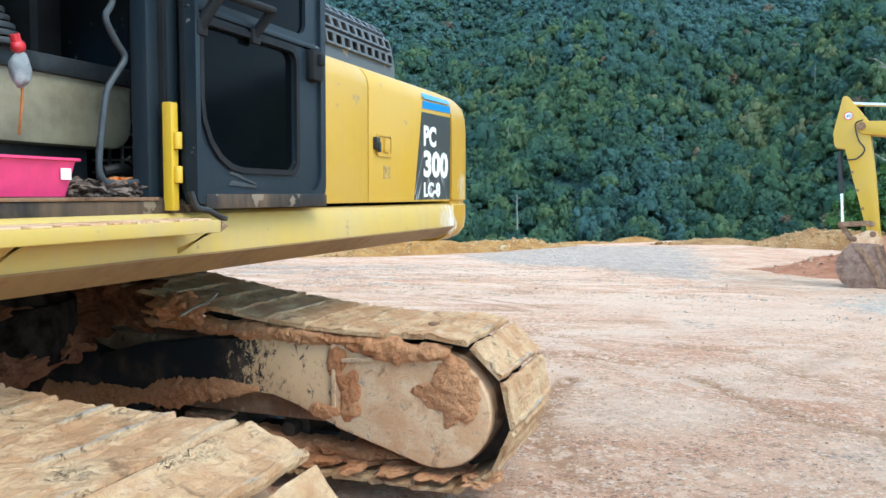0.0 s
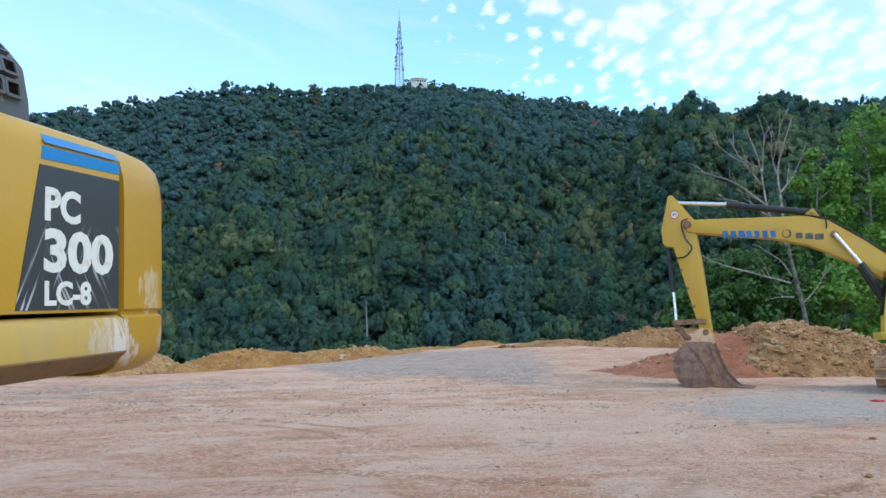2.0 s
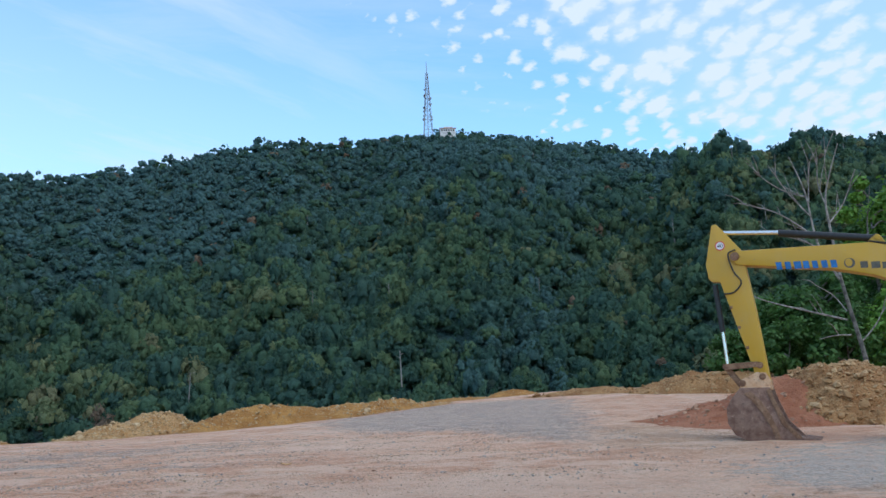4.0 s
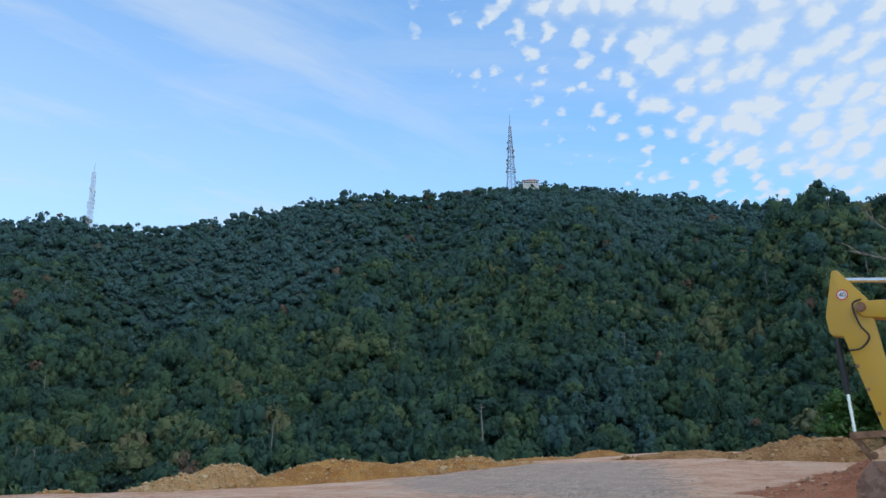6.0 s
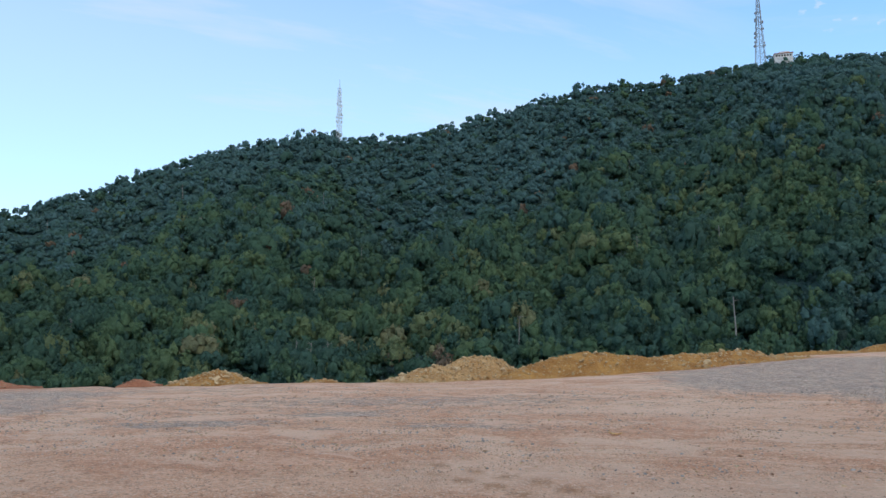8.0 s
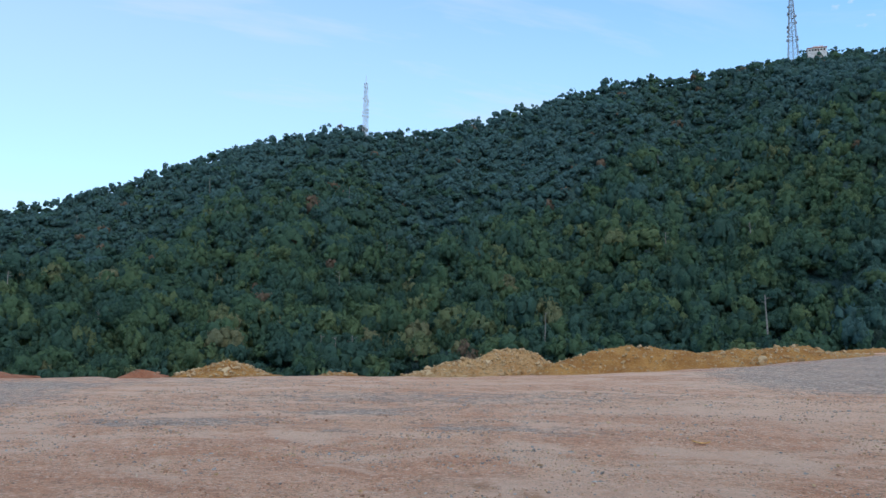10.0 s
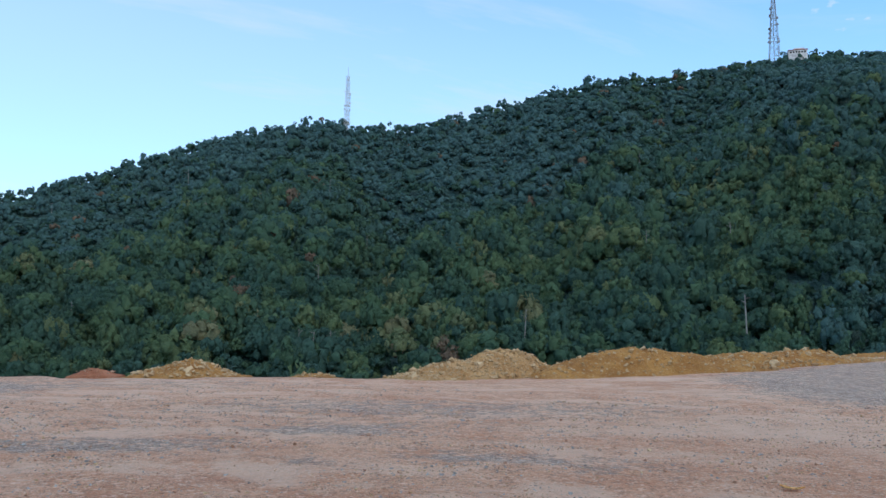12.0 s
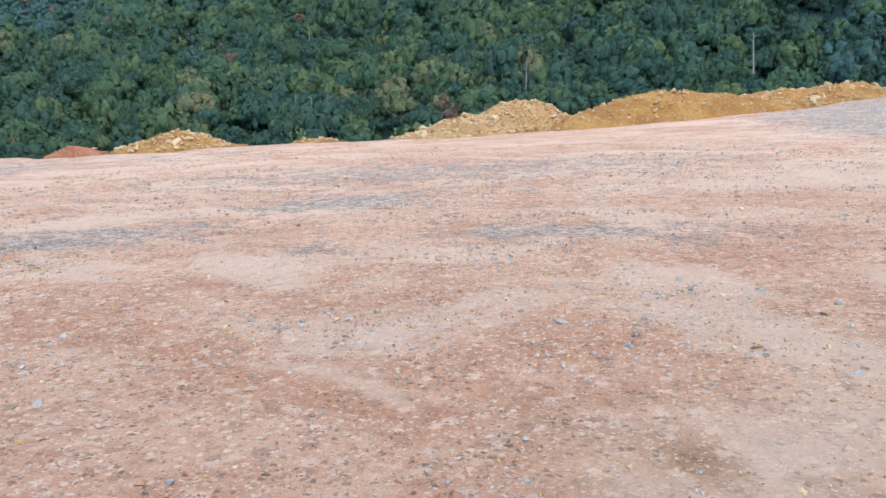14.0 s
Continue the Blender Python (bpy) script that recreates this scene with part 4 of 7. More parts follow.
REDKNOB = mat_plain("red_plastic", (0.62, 0.03, 0.04), 0.35, vary=0.1)
PALEGREY = mat_plain("pale_grey_plastic", (0.30, 0.305, 0.31), 0.5, vary=0.35)
CLOTH = mat_plain("brown_rags", (0.13, 0.09, 0.07), 0.9, vary=0.6, scale=22)
ORANGE = mat_plain("rusty_pipe", (0.45, 0.17, 0.05), 0.7, 0.3, 0.4)
WHITE = mat_plain("white_paint", (0.78, 0.78, 0.76), 0.5, vary=0.08)
BARK = mat_plain("grey_bark", (0.17, 0.15, 0.125), 0.9, vary=0.45, scale=6)
# Bark darkened for a trunk that stands in shade.
SHADEBARK = mat_plain("shaded_bark", (0.105, 0.095, 0.08), 0.9, vary=0.5, scale=5)
DEADWOOD = mat_plain("bleached_dead_wood", (0.24, 0.215, 0.19), 0.9, vary=0.4, scale=4)


# ---------------------------------------------------------------- shapes
def part(name, bm, mat, parent, label=""):
    """Links a bmesh as one mesh object under a thing or a part."""
    me = bpy.data.meshes.new(name)
    bm.normal_update()
    for e in bm.edges:
        e.smooth = len(e.link_faces) == 2 and e.calc_face_angle(4) < 0.6
    for f in bm.faces:
        f.smooth = True
    bm.to_mesh(me)
    bm.free()
    me.materials.append(mat)
    ob = new(name, me)
    ob.parent = parent
    if label:
        tagged(ob, label)
    return ob


def joined(*many):
    out = bmesh.new()
    for b in many:
        me = bpy.data.meshes.new("tmp")
        b.to_mesh(me)
        b.free()
        out.from_mesh(me)
        bpy.data.meshes.remove(me)
    return out


def moved(bm, m):
    bmesh.ops.transform(bm, matrix=m, verts=bm.verts)
    return bm


def prism(profile, lo, hi, axis="Y", bevel=0.012, segments=2):
    """A closed outline drawn out along an axis. Outline pairs are (y, z), (x, z) or (x, y) for X, Y and Z."""
    bm = bmesh.new()
    put = {"X": lambda a, b, c: (c, a, b), "Y": lambda a, b, c: (a, c, b), "Z": lambda a, b, c: (a, b, c)}[axis]
    low = [bm.verts.new(put(a, b, lo)) for a, b in profile]
    top = [bm.verts.new(put(a, b, hi)) for a, b in profile]
    bm.faces.new(low)
    bm.faces.new(top[::-1])
    for k in range(len(profile)):
        j = (k + 1) % len(profile)
        bm.faces.new((low[k], top[k], top[j], low[j]))
    bmesh.ops.recalc_face_normals(bm, faces=bm.faces)
    if bevel:
        sharp = [e for e in bm.edges if e.calc_face_angle(0) > 0.5]
        bmesh.ops.bevel(bm, geom=sharp, offset=bevel, segments=segments, affect="EDGES", profile=0.6, clamp_overlap=True)
    return bm


def rbox(x0, x1, y0, y1, z0, z1, bevel=0.012, segments=2):
    return prism([(x0, z0), (x1, z0), (x1, z1), (x0, z1)], y0, y1, "Y", bevel, segments)


def rounded(x0, x1, z0, z1, radius, steps=5):
    """Outline of a rounded rectangle; radius may be four numbers from the lower x0 corner onwards."""
    rs = radius if isinstance(radius, tuple) else (radius,) * 4
    pts = []
    for (cx, cz, a), r in zip(((x0, z0, 180), (x1, z0, 270), (x1, z1, 0), (x0, z1, 90)), rs):
        sx, sz = (1 if cx == x0 else -1), (1 if cz == z0 else -1)
        for k in range(steps + 1):
            t = radians(a + 90 * k / steps)
            pts.append((cx + sx * r + r * math.cos(t), cz + sz * r + r * math.sin(t)))
    return pts


def ring_plate(outer, inner, lo, hi, axis="Y"):
    """A plate with a hole: two outlines with the same number of corners."""
    bm = bmesh.new()
    put = {"X": lambda a, b, c: (c, a, b), "Y": lambda a, b, c: (a, c, b), "Z": lambda a, b, c: (a, b, c)}[axis]
    loops = [[bm.verts.new(put(a, b, c)) for a, b in outline] for outline in (outer, inner) for c in (lo, hi)]
    ol, oh, il, ih = loops
    n = len(outer)
    for k in range(n):
        j = (k + 1) % n
        for a, b in ((ol, oh), (oh, ih), (ih, il), (il, ol)):
            bm.faces.new((a[k], b[k], b[j], a[j]))
    bmesh.ops.recalc_face_normals(bm, faces=bm.faces)
    return bm


def tube(points, radius, seg=10, taper=None):
    """A round bar along points; taper: a radius for each point."""
    bm = bmesh.new()
    pts = [Vector(p) for p in points]
    rings, side = [], None
    for k, p in enumerate(pts):
        way = (pts[min(k + 1, len(pts) - 1)] - pts[max(k - 1, 0)]).normalized()
        if side is None:
            side = way.orthogonal().normalized()
        side = (side - way * side.dot(way)).normalized()
        over = way.cross(side)
        r = taper[k] if taper else radius
        rings.append([bm.verts.new(p + r * (math.cos(a) * side + math.sin(a) * over)) for a in (2 * math.pi * i / seg for i in range(seg))])
    for a, b in zip(rings, rings[1:]):
        for k in range(seg):
            j = (k + 1) % seg
            bm.faces.new((a[k], a[j], b[j], b[k]))
    bm.faces.new(rings[0][::-1])
    bm.faces.new(rings[-1])
    return bm


def curved(points, steps=6):
    """A smooth line through the points."""
    p = [Vector(v) for v in points]
    p = [2 * p[0] - p[1]] + p + [2 * p[-1] - p[-2]]
    out = []
    for a, b, c, d in zip(p, p[1:], p[2:], p[3:]):
        for k in range(steps):
            t = k / steps
            out.append(0.5 * (2 * b + (c - a) * t + (2 * a - 5 * b + 4 * c - d) * t * t + (3 * b - a - 3 * c + d) * t**3))
    return out + [p[-2]]


def disc(centre, radius, lo, hi, axis="X", seg=32, bevel=0.015):
    a, b = centre
    return prism([(a + radius * math.cos(2 * math.pi * k / seg), b + radius * math.sin(2 * math.pi * k / seg)) for k in range(seg)], lo, hi, axis, bevel)


def lump(centre, radii, seed=0, rough=0.35, sub=3, scale=1.0):
    """A clod: a ball pushed out of shape."""
    bm = bmesh.new()
    bmesh.ops.create_icosphere(bm, subdivisions=sub, radius=1)
    for v in bm.verts:
        d = v.co.copy()
        k = 1 + rough * (noise.noise(d * 1.4 * scale + Vector((seed * 7.3, seed * 3.1, seed))) + 0.6 * noise.noise(d * 4 * scale + Vector((seed, 9, seed * 2))) + 0.3 * noise.noise(d * 9 * scale + Vector((seed, 2, 5))))
        v.co = Vector(centre) + Vector((d.x * radii[0], d.y * radii[1], d.z * radii[2])) * k
    return bm


def mudpack(centre, radii, seed=0, rough=1.0, sub=4):
    """Clay slapped on and dried: a flattened lump, cracked and crumbly at one grain whatever its size."""
    bm = bmesh.new()
    bmesh.ops.create_icosphere(bm, subdivisions=sub, radius=1)
    c, r, shift = Vector(centre), Vector(radii), Vector((seed * 3.1, seed * 1.7, seed * 5.3))
    grain = min(0.045, 0.75 * min(radii)) * rough
    for v in bm.verts:
        n = v.co.normalized()
        p = Vector((n.x * r.x, n.y * r.y, n.z * r.z))
        w = p + shift
        d = noise.noise(w * 8) * 1.1 + noise.noise(w * 19) * 0.7 + noise.noise(w * 44) * 0.4
        v.co = c + p * (1 + 0.30 * noise.noise(w * 4) + 0.60 * noise.noise(w * 12) + 0.34 * noise.noise(w * 27)) + n * d * grain * 0.6
    for f in bm.faces:
        f.smooth = True
    return bm


def mud_bank(line, wide, high, seed=0):
    """A long crust of clay lying along a line, lumpy and broken, thinning out at both ends."""
    path = curved([Vector(p) for p in line], 26)
    rings = []
    for k, p in enumerate(path):
        t = k / (len(path) - 1)
        fade = min(1.0, 5 * t + 0.15, 5 * (1 - t) + 0.15)
        grow = fade * (1 + 0.55 * noise.noise(Vector((t * 7, seed, 0))) + 0.3 * noise.noise(Vector((t * 23, seed, 4))))
        ring = []
        for a in range(22):
            d = Vector((math.cos(a * math.tau / 22) * wide * (0.6 + 0.4 * grow), 0, math.sin(a * math.tau / 22) * high * grow))
            w = (p + d) * 1.0 + Vector((seed, 0, seed))
            n = noise.noise(w * 14) * 0.22 + noise.noise(w * 33) * 0.26 + noise.noise(w * 75) * 0.24
            ring.append(tuple(p + d * (1 + n)))
        rings.append(ring)
    return loft(rings)


def loft(rings):
    """Skin over rings of equal length, closed at both ends."""
    bm = bmesh.new()
    rows = [[bm.verts.new(p) for p in ring] for ring in rings]
    n = len(rows[0])
    for a, b in zip(rows, rows[1:]):
        for k in range(n):
            j = (k + 1) % n
            bm.faces.new((a[k], a[j], b[j], b[k]))
    bm.faces.new(rows[0][::-1])
    bm.faces.new(rows[-1])
    bmesh.ops.recalc_face_normals(bm, faces=bm.faces)
    return bm


def lettering(text, height, width, m, mat, parent, name="lettering", bold=0.0):
    """Letters in the built-in font as a thin mesh: height and width as given, its lower left corner at m."""
    cu = bpy.data.curves.new("tmp", "FONT")
    cu.body, cu.size, cu.extrude, cu.offset, cu.resolution_u = text, 1.0, 0.001, bold, 3
    ob = bpy.data.objects.new("tmp", cu)
    me = bpy.data.meshes.new_from_object(ob)
    bpy.data.objects.remove(ob)
    bpy.data.curves.remove(cu)
    bm = bmesh.new()
    bm.from_mesh(me)
    bpy.data.meshes.remove(me)
    xs, ys = [v.co.x for v in bm.verts], [v.co.y for v in bm.verts]
    sx, sy = width / (max(xs) - min(xs)), height / (max(ys) - min(ys))
    for v in bm.verts:
        v.co = Vector(((v.co.x - min(xs)) * sx, (v.co.y - min(ys)) * sy, v.co.z))
    return part(name, moved(bm, m), mat, parent)


def side_text(x, y, z):
    """Frame for letters on a machine's left flank, reading from front to rear."""
    return Matrix(((-1, 0, 0, x), (0, 0, 1, y), (0, 1, 0, z), (0, 0, 0, 1)))


# ---------------------------------------------------------------- crawler undercarriage, shared by both machines
PITCH_R, END_Y, END_Z, SHOES = 0.355, 2.05, 0.545, 48


def shoe_mesh(width, seed, mat):
    """A shoe with three low bars, its plate dented and thick with clay."""
    prof = [(-0.107, -0.016), (-0.107, 0.004), (-0.100, 0.019), (-0.088, 0.019), (-0.076, 0.011), (-0.030, 0.0095), (-0.020, 0.0125), (0.000, 0.012), (0.012, 0.0095), (0.068, 0.0095), (0.080, 0.012), (0.094, 0.011), (0.106, 0.000), (0.106, -0.018)]
    rings = []
    for k in range(27):
        x = -width / 2 + width * k / 26
        end = 0.9 if k in (0, 26) else 1.0
        ring = []
        for a, b in prof:
            w = noise.noise(Vector((x * 4 + seed * 3.7, a * 14, seed)))
            ring.append((x + 0.014 * noise.noise(Vector((a * 20, seed, k))), a + 0.011 * noise.noise(Vector((x * 9, a * 9, seed + 5))), b * end + (0.010 * w + 0.006 * noise.noise(Vector((x * 22, a * 34, seed + 2))) + 0.004 * noise.noise(Vector((x * 60, a * 70, seed))) if b > 0.005 else 0)))
        rings.append(ring)
    bm = loft(rings)
    me = bpy.data.meshes.new("shoe")
    bm.to_mesh(me)
    bm.free()
    me.materials.append(mat)
    return me


def loop_point(s):
    """Place and lie of the track at a length s along it: y, z and the angle of its outward side."""
    run, arc = 2 * END_Y, math.pi * PITCH_R
    s %= 2 * (run + arc)
    if s < run:
        # the upper run rides high over the rollers in the middle
        y = s - END_Y
        rise = max(1.62 - abs(y), 0.0) / 1.3
        slope = -math.copysign(1.5 * 0.15 * rise**0.5 / 1.3, y)
        return y, END_Z + PITCH_R + 0.15 * rise**1.5, math.pi / 2 + math.atan(slope)
    s -= run
    if s < arc:
        a = math.pi / 2 - s / PITCH_R
        return END_Y + PITCH_R * math.cos(a), END_Z + PITCH_R * math.sin(a), a
    s -= arc
    if s < run:
        return END_Y - s, END_Z - PITCH_R, -math.pi / 2
    a = -math.pi / 2 - (s - run) / PITCH_R
    return -END_Y + PITCH_R * math.cos(a), END_Z + PITCH_R * math.sin(a), a


def crawler(root, x, inner, width=0.78, phase=0.0, shoe_mat=None, slack=0.0):
    """One track of the undercarriage at x; inner: +1 or -1, the side on which the machine's middle lies."""
    side = lambda d: x + inner * d  # noqa: E731
    lo_hi = lambda a, b: (min(side(a), side(b)), max(side(a), side(b)))  # noqa: E731
    track = part("track_frame", prism([(-1.75, 0.40), (1.75, 0.40), (1.85, 0.52), (1.75, 0.72), (0.9, 0.80), (-0.9, 0.80), (-1.75, 0.72), (-1.85, 0.52)], *lo_hi(-0.18, 0.20), "X", 0.02), WHEEL, root, "steel track frame caked in dried clay")
    # links of the chain under the shoes
    outer, inner_line = [], []
    total = 2 * (2 * END_Y + math.pi * PITCH_R)
    for k in range(120):
        y, z, a = loop_point(total * k / 120)
        outer.append((y - 0.015 * math.cos(a), z - 0.015 * math.sin(a)))
        inner_line.append((y - 0.10 * math.cos(a), z - 0.10 * math.sin(a)))
    part("track_chain", joined(ring_plate(outer, inner_line, x - 0.13, x - 0.06, "X"), ring_plate(outer, inner_line, x + 0.06, x + 0.13, "X")), CHAIN, root)
    for end in (-1, 1):
        part("idler_wheel", joined(disc((end * END_Y, END_Z), 0.30, x - 0.10, x + 0.10, "X", 40), disc((end * END_Y, END_Z), 0.285, *lo_hi(0.10, 0.345), "X", 40, 0.03)), WHEEL, root, "muddy steel end wheel of the track")
        # rounded cover plate over the wheel
        arc = [(end * (2.05 + 0.285 * math.cos(t)), END_Z + 0.015 + 0.285 * math.sin(t)) for t in (radians(-105 + 195 * k / 18) for k in range(19))]
        plate = arc + [(end * 1.50, 0.865), (end * 1.50, 0.425)]
        cover = part("end_cover", prism(plate, *lo_hi(0.26, 0.385), "X", 0.02, 3), FRAME, root, "rounded steel end cover plastered with clay")
        part("cover_rib", joined(prism([(end * 1.49, 0.47), (end * 1.512, 0.46), (end * 1.512, 0.855), (end * 1.49, 0.855)], *lo_hi(0.384, 0.391), "X", 0.003), prism([(end * 1.55, 0.765), (end * 1.97, 0.808), (end * 1.97, 0.828), (end * 1.55, 0.785)], *lo_hi(0.383, 0.402), "X", 0.005)), FRAME, cover)
        for y in (0.35, 0.75, 1.15, 1.50):
            part("track_roller", joined(disc((end * y, 0.34), 0.085, x - 0.16, x + 0.16, "X", 20, 0.012), disc((end * y, 0.335), 0.045, *lo_hi(0.16, 0.25), "X", 16, 0.012)), CHAIN, root)
        part("carrier_roller", disc((end * 0.75, 0.80), 0.075, x - 0.13, x + 0.13, "X", 18), WHEEL, root)
        # leg of the middle frame, arched over the rollers
        leg = [(0.0, 0.40), (0.0, 0.69), (0.26, 0.765), (0.65, 0.82), (1.0, 0.850), (1.495, 0.862), (1.495, 0.43), (1.40, 0.46), (1.28, 0.515), (1.135, 0.557), (0.92, 0.562), (0.70, 0.535), (0.45, 0.455), (0.23, 0.37)]
        part("frame_leg", prism([(end * a, b) for a, b in leg], *lo_hi(0.24, 0.37), "X", 0.012), BLACKFRAME, root, "flaking black steel leg of the middle frame")
    for end in (-1, 1):
        part("guide_box", rbox(*lo_hi(0.16, 0.29), *sorted((end * 0.50, end * 0.78)), 0.265, 0.39, 0.02), WHEEL, root)
    part("roller_guard", rbox(*lo_hi(0.14, 0.235), -1.45, 1.45, 0.40, 0.60, 0.01), WHEEL, root, "muddy roller guard under the frame")
    meshes = [shoe_mesh(width, 4 * k + (1 if x > 0 else 0), shoe_mat) for k in range(5)]
    for k in range(SHOES):
        y, z, a = loop_point(total * (k + phase) / SHOES)
        ob = new("shoe", meshes[(k * 7 + k // 5) % 5])
        ob.parent = root
        up_v, along = Vector((0, math.cos(a), math.sin(a))), Vector((0, math.sin(a), -math.cos(a)))
        m = Matrix((Vector((1, 0, 0)), -along, up_v)).transposed().to_4x4()
        m.translation = (x, y + slack + 0.022 * math.cos(a), z + 0.022 * math.sin(a) + slack * (0.5 + 0.5 * math.sin(a)))
        ob.matrix_basis = m @ Matrix.Rotation(radians(1.2) * math.sin(k * 2.3), 4, "X")
    return track


def undercarriage(root, phase, shoe_mat):
    crawler(root, -1.37, 1, phase=phase, shoe_mat=shoe_mat)
    crawler(root, 1.12, -1, phase=phase + 0.35, shoe_mat=shoe_mat, slack=0.045)
    # Middle frame and ring are near-black to carry the shade under the house.
    part("middle_frame", prism([(-0.95, -0.75), (0.75, -0.75), (0.75, -0.35), (0.45, -0.05), (-0.6, -0.05), (-0.95, -0.35)], 0.52, 0.84, "Z", 0.03), SHADEBLACK, root)
    part("slew_ring", joined(disc((-0.1, -0.12), 0.60, 0.82, 1.10, "Z", 48), disc((-0.1, -0.12), 0.56, 1.08, 1.34, "Z", 48)), SHADEBLACK, root, "steel slewing ring, coloured near-black for the shade under the house")


# ---------------------------------------------------------------- the near excavator
def machine_root(name, m, label):
    root = new(name)
    root.matrix_world = m
    root.empty_display_size = 0.5
    return tagged(root, label, "excavator", "excavators in the yard")


def flank(x0, x1, top=2.335, side=1.5, low=1.565):
    """A door panel of the engine bay: upright, its upper edge rolled inwards."""
    out = [(side, low), (side, 2.20), (side - 0.012, 2.25), (side - 0.045, 2.295), (side - 0.11, 2.325), (side - 0.22, top), (side - 0.22, top - 0.03), (side - 0.12, 2.29), (side - 0.05, 2.23), (side - 0.04, low)]
    return prism(out, x0, x1, "X", 0.006)


def counterweight(root, mat):
    plan = [(-2.788, 1.50), (-3.05, 1.499), (-3.16, 1.478), (-3.225, 1.41), (-3.27, 1.25), (-3.34, 0.90), (-3.41, 0.45), (-3.43, 0.0)]
    plan = plan + [(a, -b) for a, b in plan[-2::-1]]
    def ring(z, inset):
        out = []
        for a, b in plan:
            s = 1 - inset / 1.5
            ax = -2.775 + (a + 2.775) * (1 - inset / 0.6)
            out.append((ax, b * s, z))
        return out
    rows = [ring(1.275, 0.16), ring(1.285, 0.10), ring(1.315, 0.045), ring(1.37, 0.008), ring(1.45, 0), ring(1.535, 0), ring(1.548, 0.016), ring(1.562, 0.016), ring(1.575, 0), ring(1.80, 0), ring(2.08, 0.002), ring(2.17, 0.008), ring(2.245, 0.028), ring(2.30, 0.075), ring(2.33, 0.135), ring(2.345, 0.30)]
    return part("counterweight", loft(rows), mat, root, "yellow cast counterweight with scraped lower corner")


def near_excavator():
    root = machine_root("excavator", BASE, "muddy yellow crawler excavator with open cab door, parked on clay")
    undercarriage(root, 0.1, SHOE)
    # clay lodged on the running gear
    part("mud", mud_bank([(-1.05, 0.10, 0.90), (-1.04, 0.5, 0.90), (-1.03, 0.85, 0.892), (-1.03, 1.2, 0.882), (-1.02, 1.55, 0.875), (-1.02, 1.95, 0.858)], 0.062, 0.042, 3), WETMUD, root, "red-brown clay packed on the frame")
    part("mud", mud_bank([(-1.0, -0.70, 0.44), (-1.0, -0.3, 0.445), (-0.998, 0.1, 0.455), (-0.998, 0.45, 0.505), (-0.998, 0.75, 0.555), (-1.0, 1.05, 0.58)], 0.026, 0.066, 8), WETMUD, root, "clay crusted along the lower flange")
    for k, (c, r) in enumerate((((-0.98, 1.83, 0.838), (0.03, 0.18, 0.05)), ((-0.985, 2.09, 0.675), (0.016, 0.13, 0.085)), ((-0.985, 2.16, 0.595), (0.016, 0.11, 0.10)), ((-0.985, 2.21, 0.56), (0.012, 0.05, 0.06)), ((-0.985, 1.57, 0.60), (0.012, 0.055, 0.11)), ((-0.985, 1.60, 0.66), (0.010, 0.05, 0.06)), ((-0.985, 1.45, 0.50), (0.016, 0.08, 0.04)), ((-0.985, 1.60, 0.52), (0.012, 0.05, 0.04)))):
        part("mud", mudpack(c, r, k + 21, 0.8), WETMUD, root, "thick clay stuck to the end cover")
    for k, (c, r) in enumerate((((-1.0, 1.70, 0.852), (0.05, 0.13, 0.035)), ((-0.99, 1.98, 0.83), (0.045, 0.17, 0.045)), ((-0.99, 2.13, 0.77), (0.022, 0.08, 0.06)), ((-0.985, 2.20, 0.69), (0.014, 0.06, 0.08)), ((-0.987, 2.04, 0.62), (0.010, 0.06, 0.05)), ((-0.99, 1.52, 0.76), (0.014, 0.05, 0.08)))):
        part("mud", mudpack(c, r, k + 121, 1.3), WETMUD, root, "thick clay stuck to the end cover")
    # Clay on the ring, its shade put into the colour.
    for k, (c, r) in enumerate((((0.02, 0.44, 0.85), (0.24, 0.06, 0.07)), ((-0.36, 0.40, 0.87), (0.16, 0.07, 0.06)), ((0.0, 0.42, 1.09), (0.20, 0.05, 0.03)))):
        part("mud", mudpack(c, r, k + 91, 1.2), SHADEMUD, root, "clay on the slewing ring, coloured dark for shade")
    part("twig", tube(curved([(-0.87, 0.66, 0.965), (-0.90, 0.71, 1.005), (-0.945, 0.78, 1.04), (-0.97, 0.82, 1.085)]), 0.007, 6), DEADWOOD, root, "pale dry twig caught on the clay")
    # Clay deep under the house takes the shade-darkened mud colour.
    for k, (c, r, m) in enumerate((((-1.04, -0.02, 1.02), (0.14, 0.42, 0.13), SHADEMUD), ((-1.02, 0.52, 0.985), (0.10, 0.20, 0.075), WETMUD), ((-1.05, -0.45, 0.95), (0.24, 0.40, 0.25), SHADEMUD), ((-0.75, -0.25, 0.92), (0.30, 0.35, 0.10), SHADEMUD), ((-0.20, -0.15, 0.80), (0.40, 0.32, 0.12), SHADEMUD))):
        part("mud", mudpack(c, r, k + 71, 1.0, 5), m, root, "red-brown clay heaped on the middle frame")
    part("mud", mud_bank([(-1.18, -0.4, 0.262), (-1.18, 0.3, 0.267), (-1.17, 0.9, 0.267), (-1.17, 1.5, 0.262), (-1.18, 1.9, 0.267)], 0.10, 0.05, 14), WETMUD, root, "red clay packed along the lower chain")
    for k in range(10):
        part("mud", mudpack((-1.10 + 0.03 * math.sin(3 * k), 0.31 + 0.2173 * k, 0.226), (0.17, 0.092, 0.016), k + 31, 1.0, 4), WETMUD, root, "wet red clay lying in the lower track")
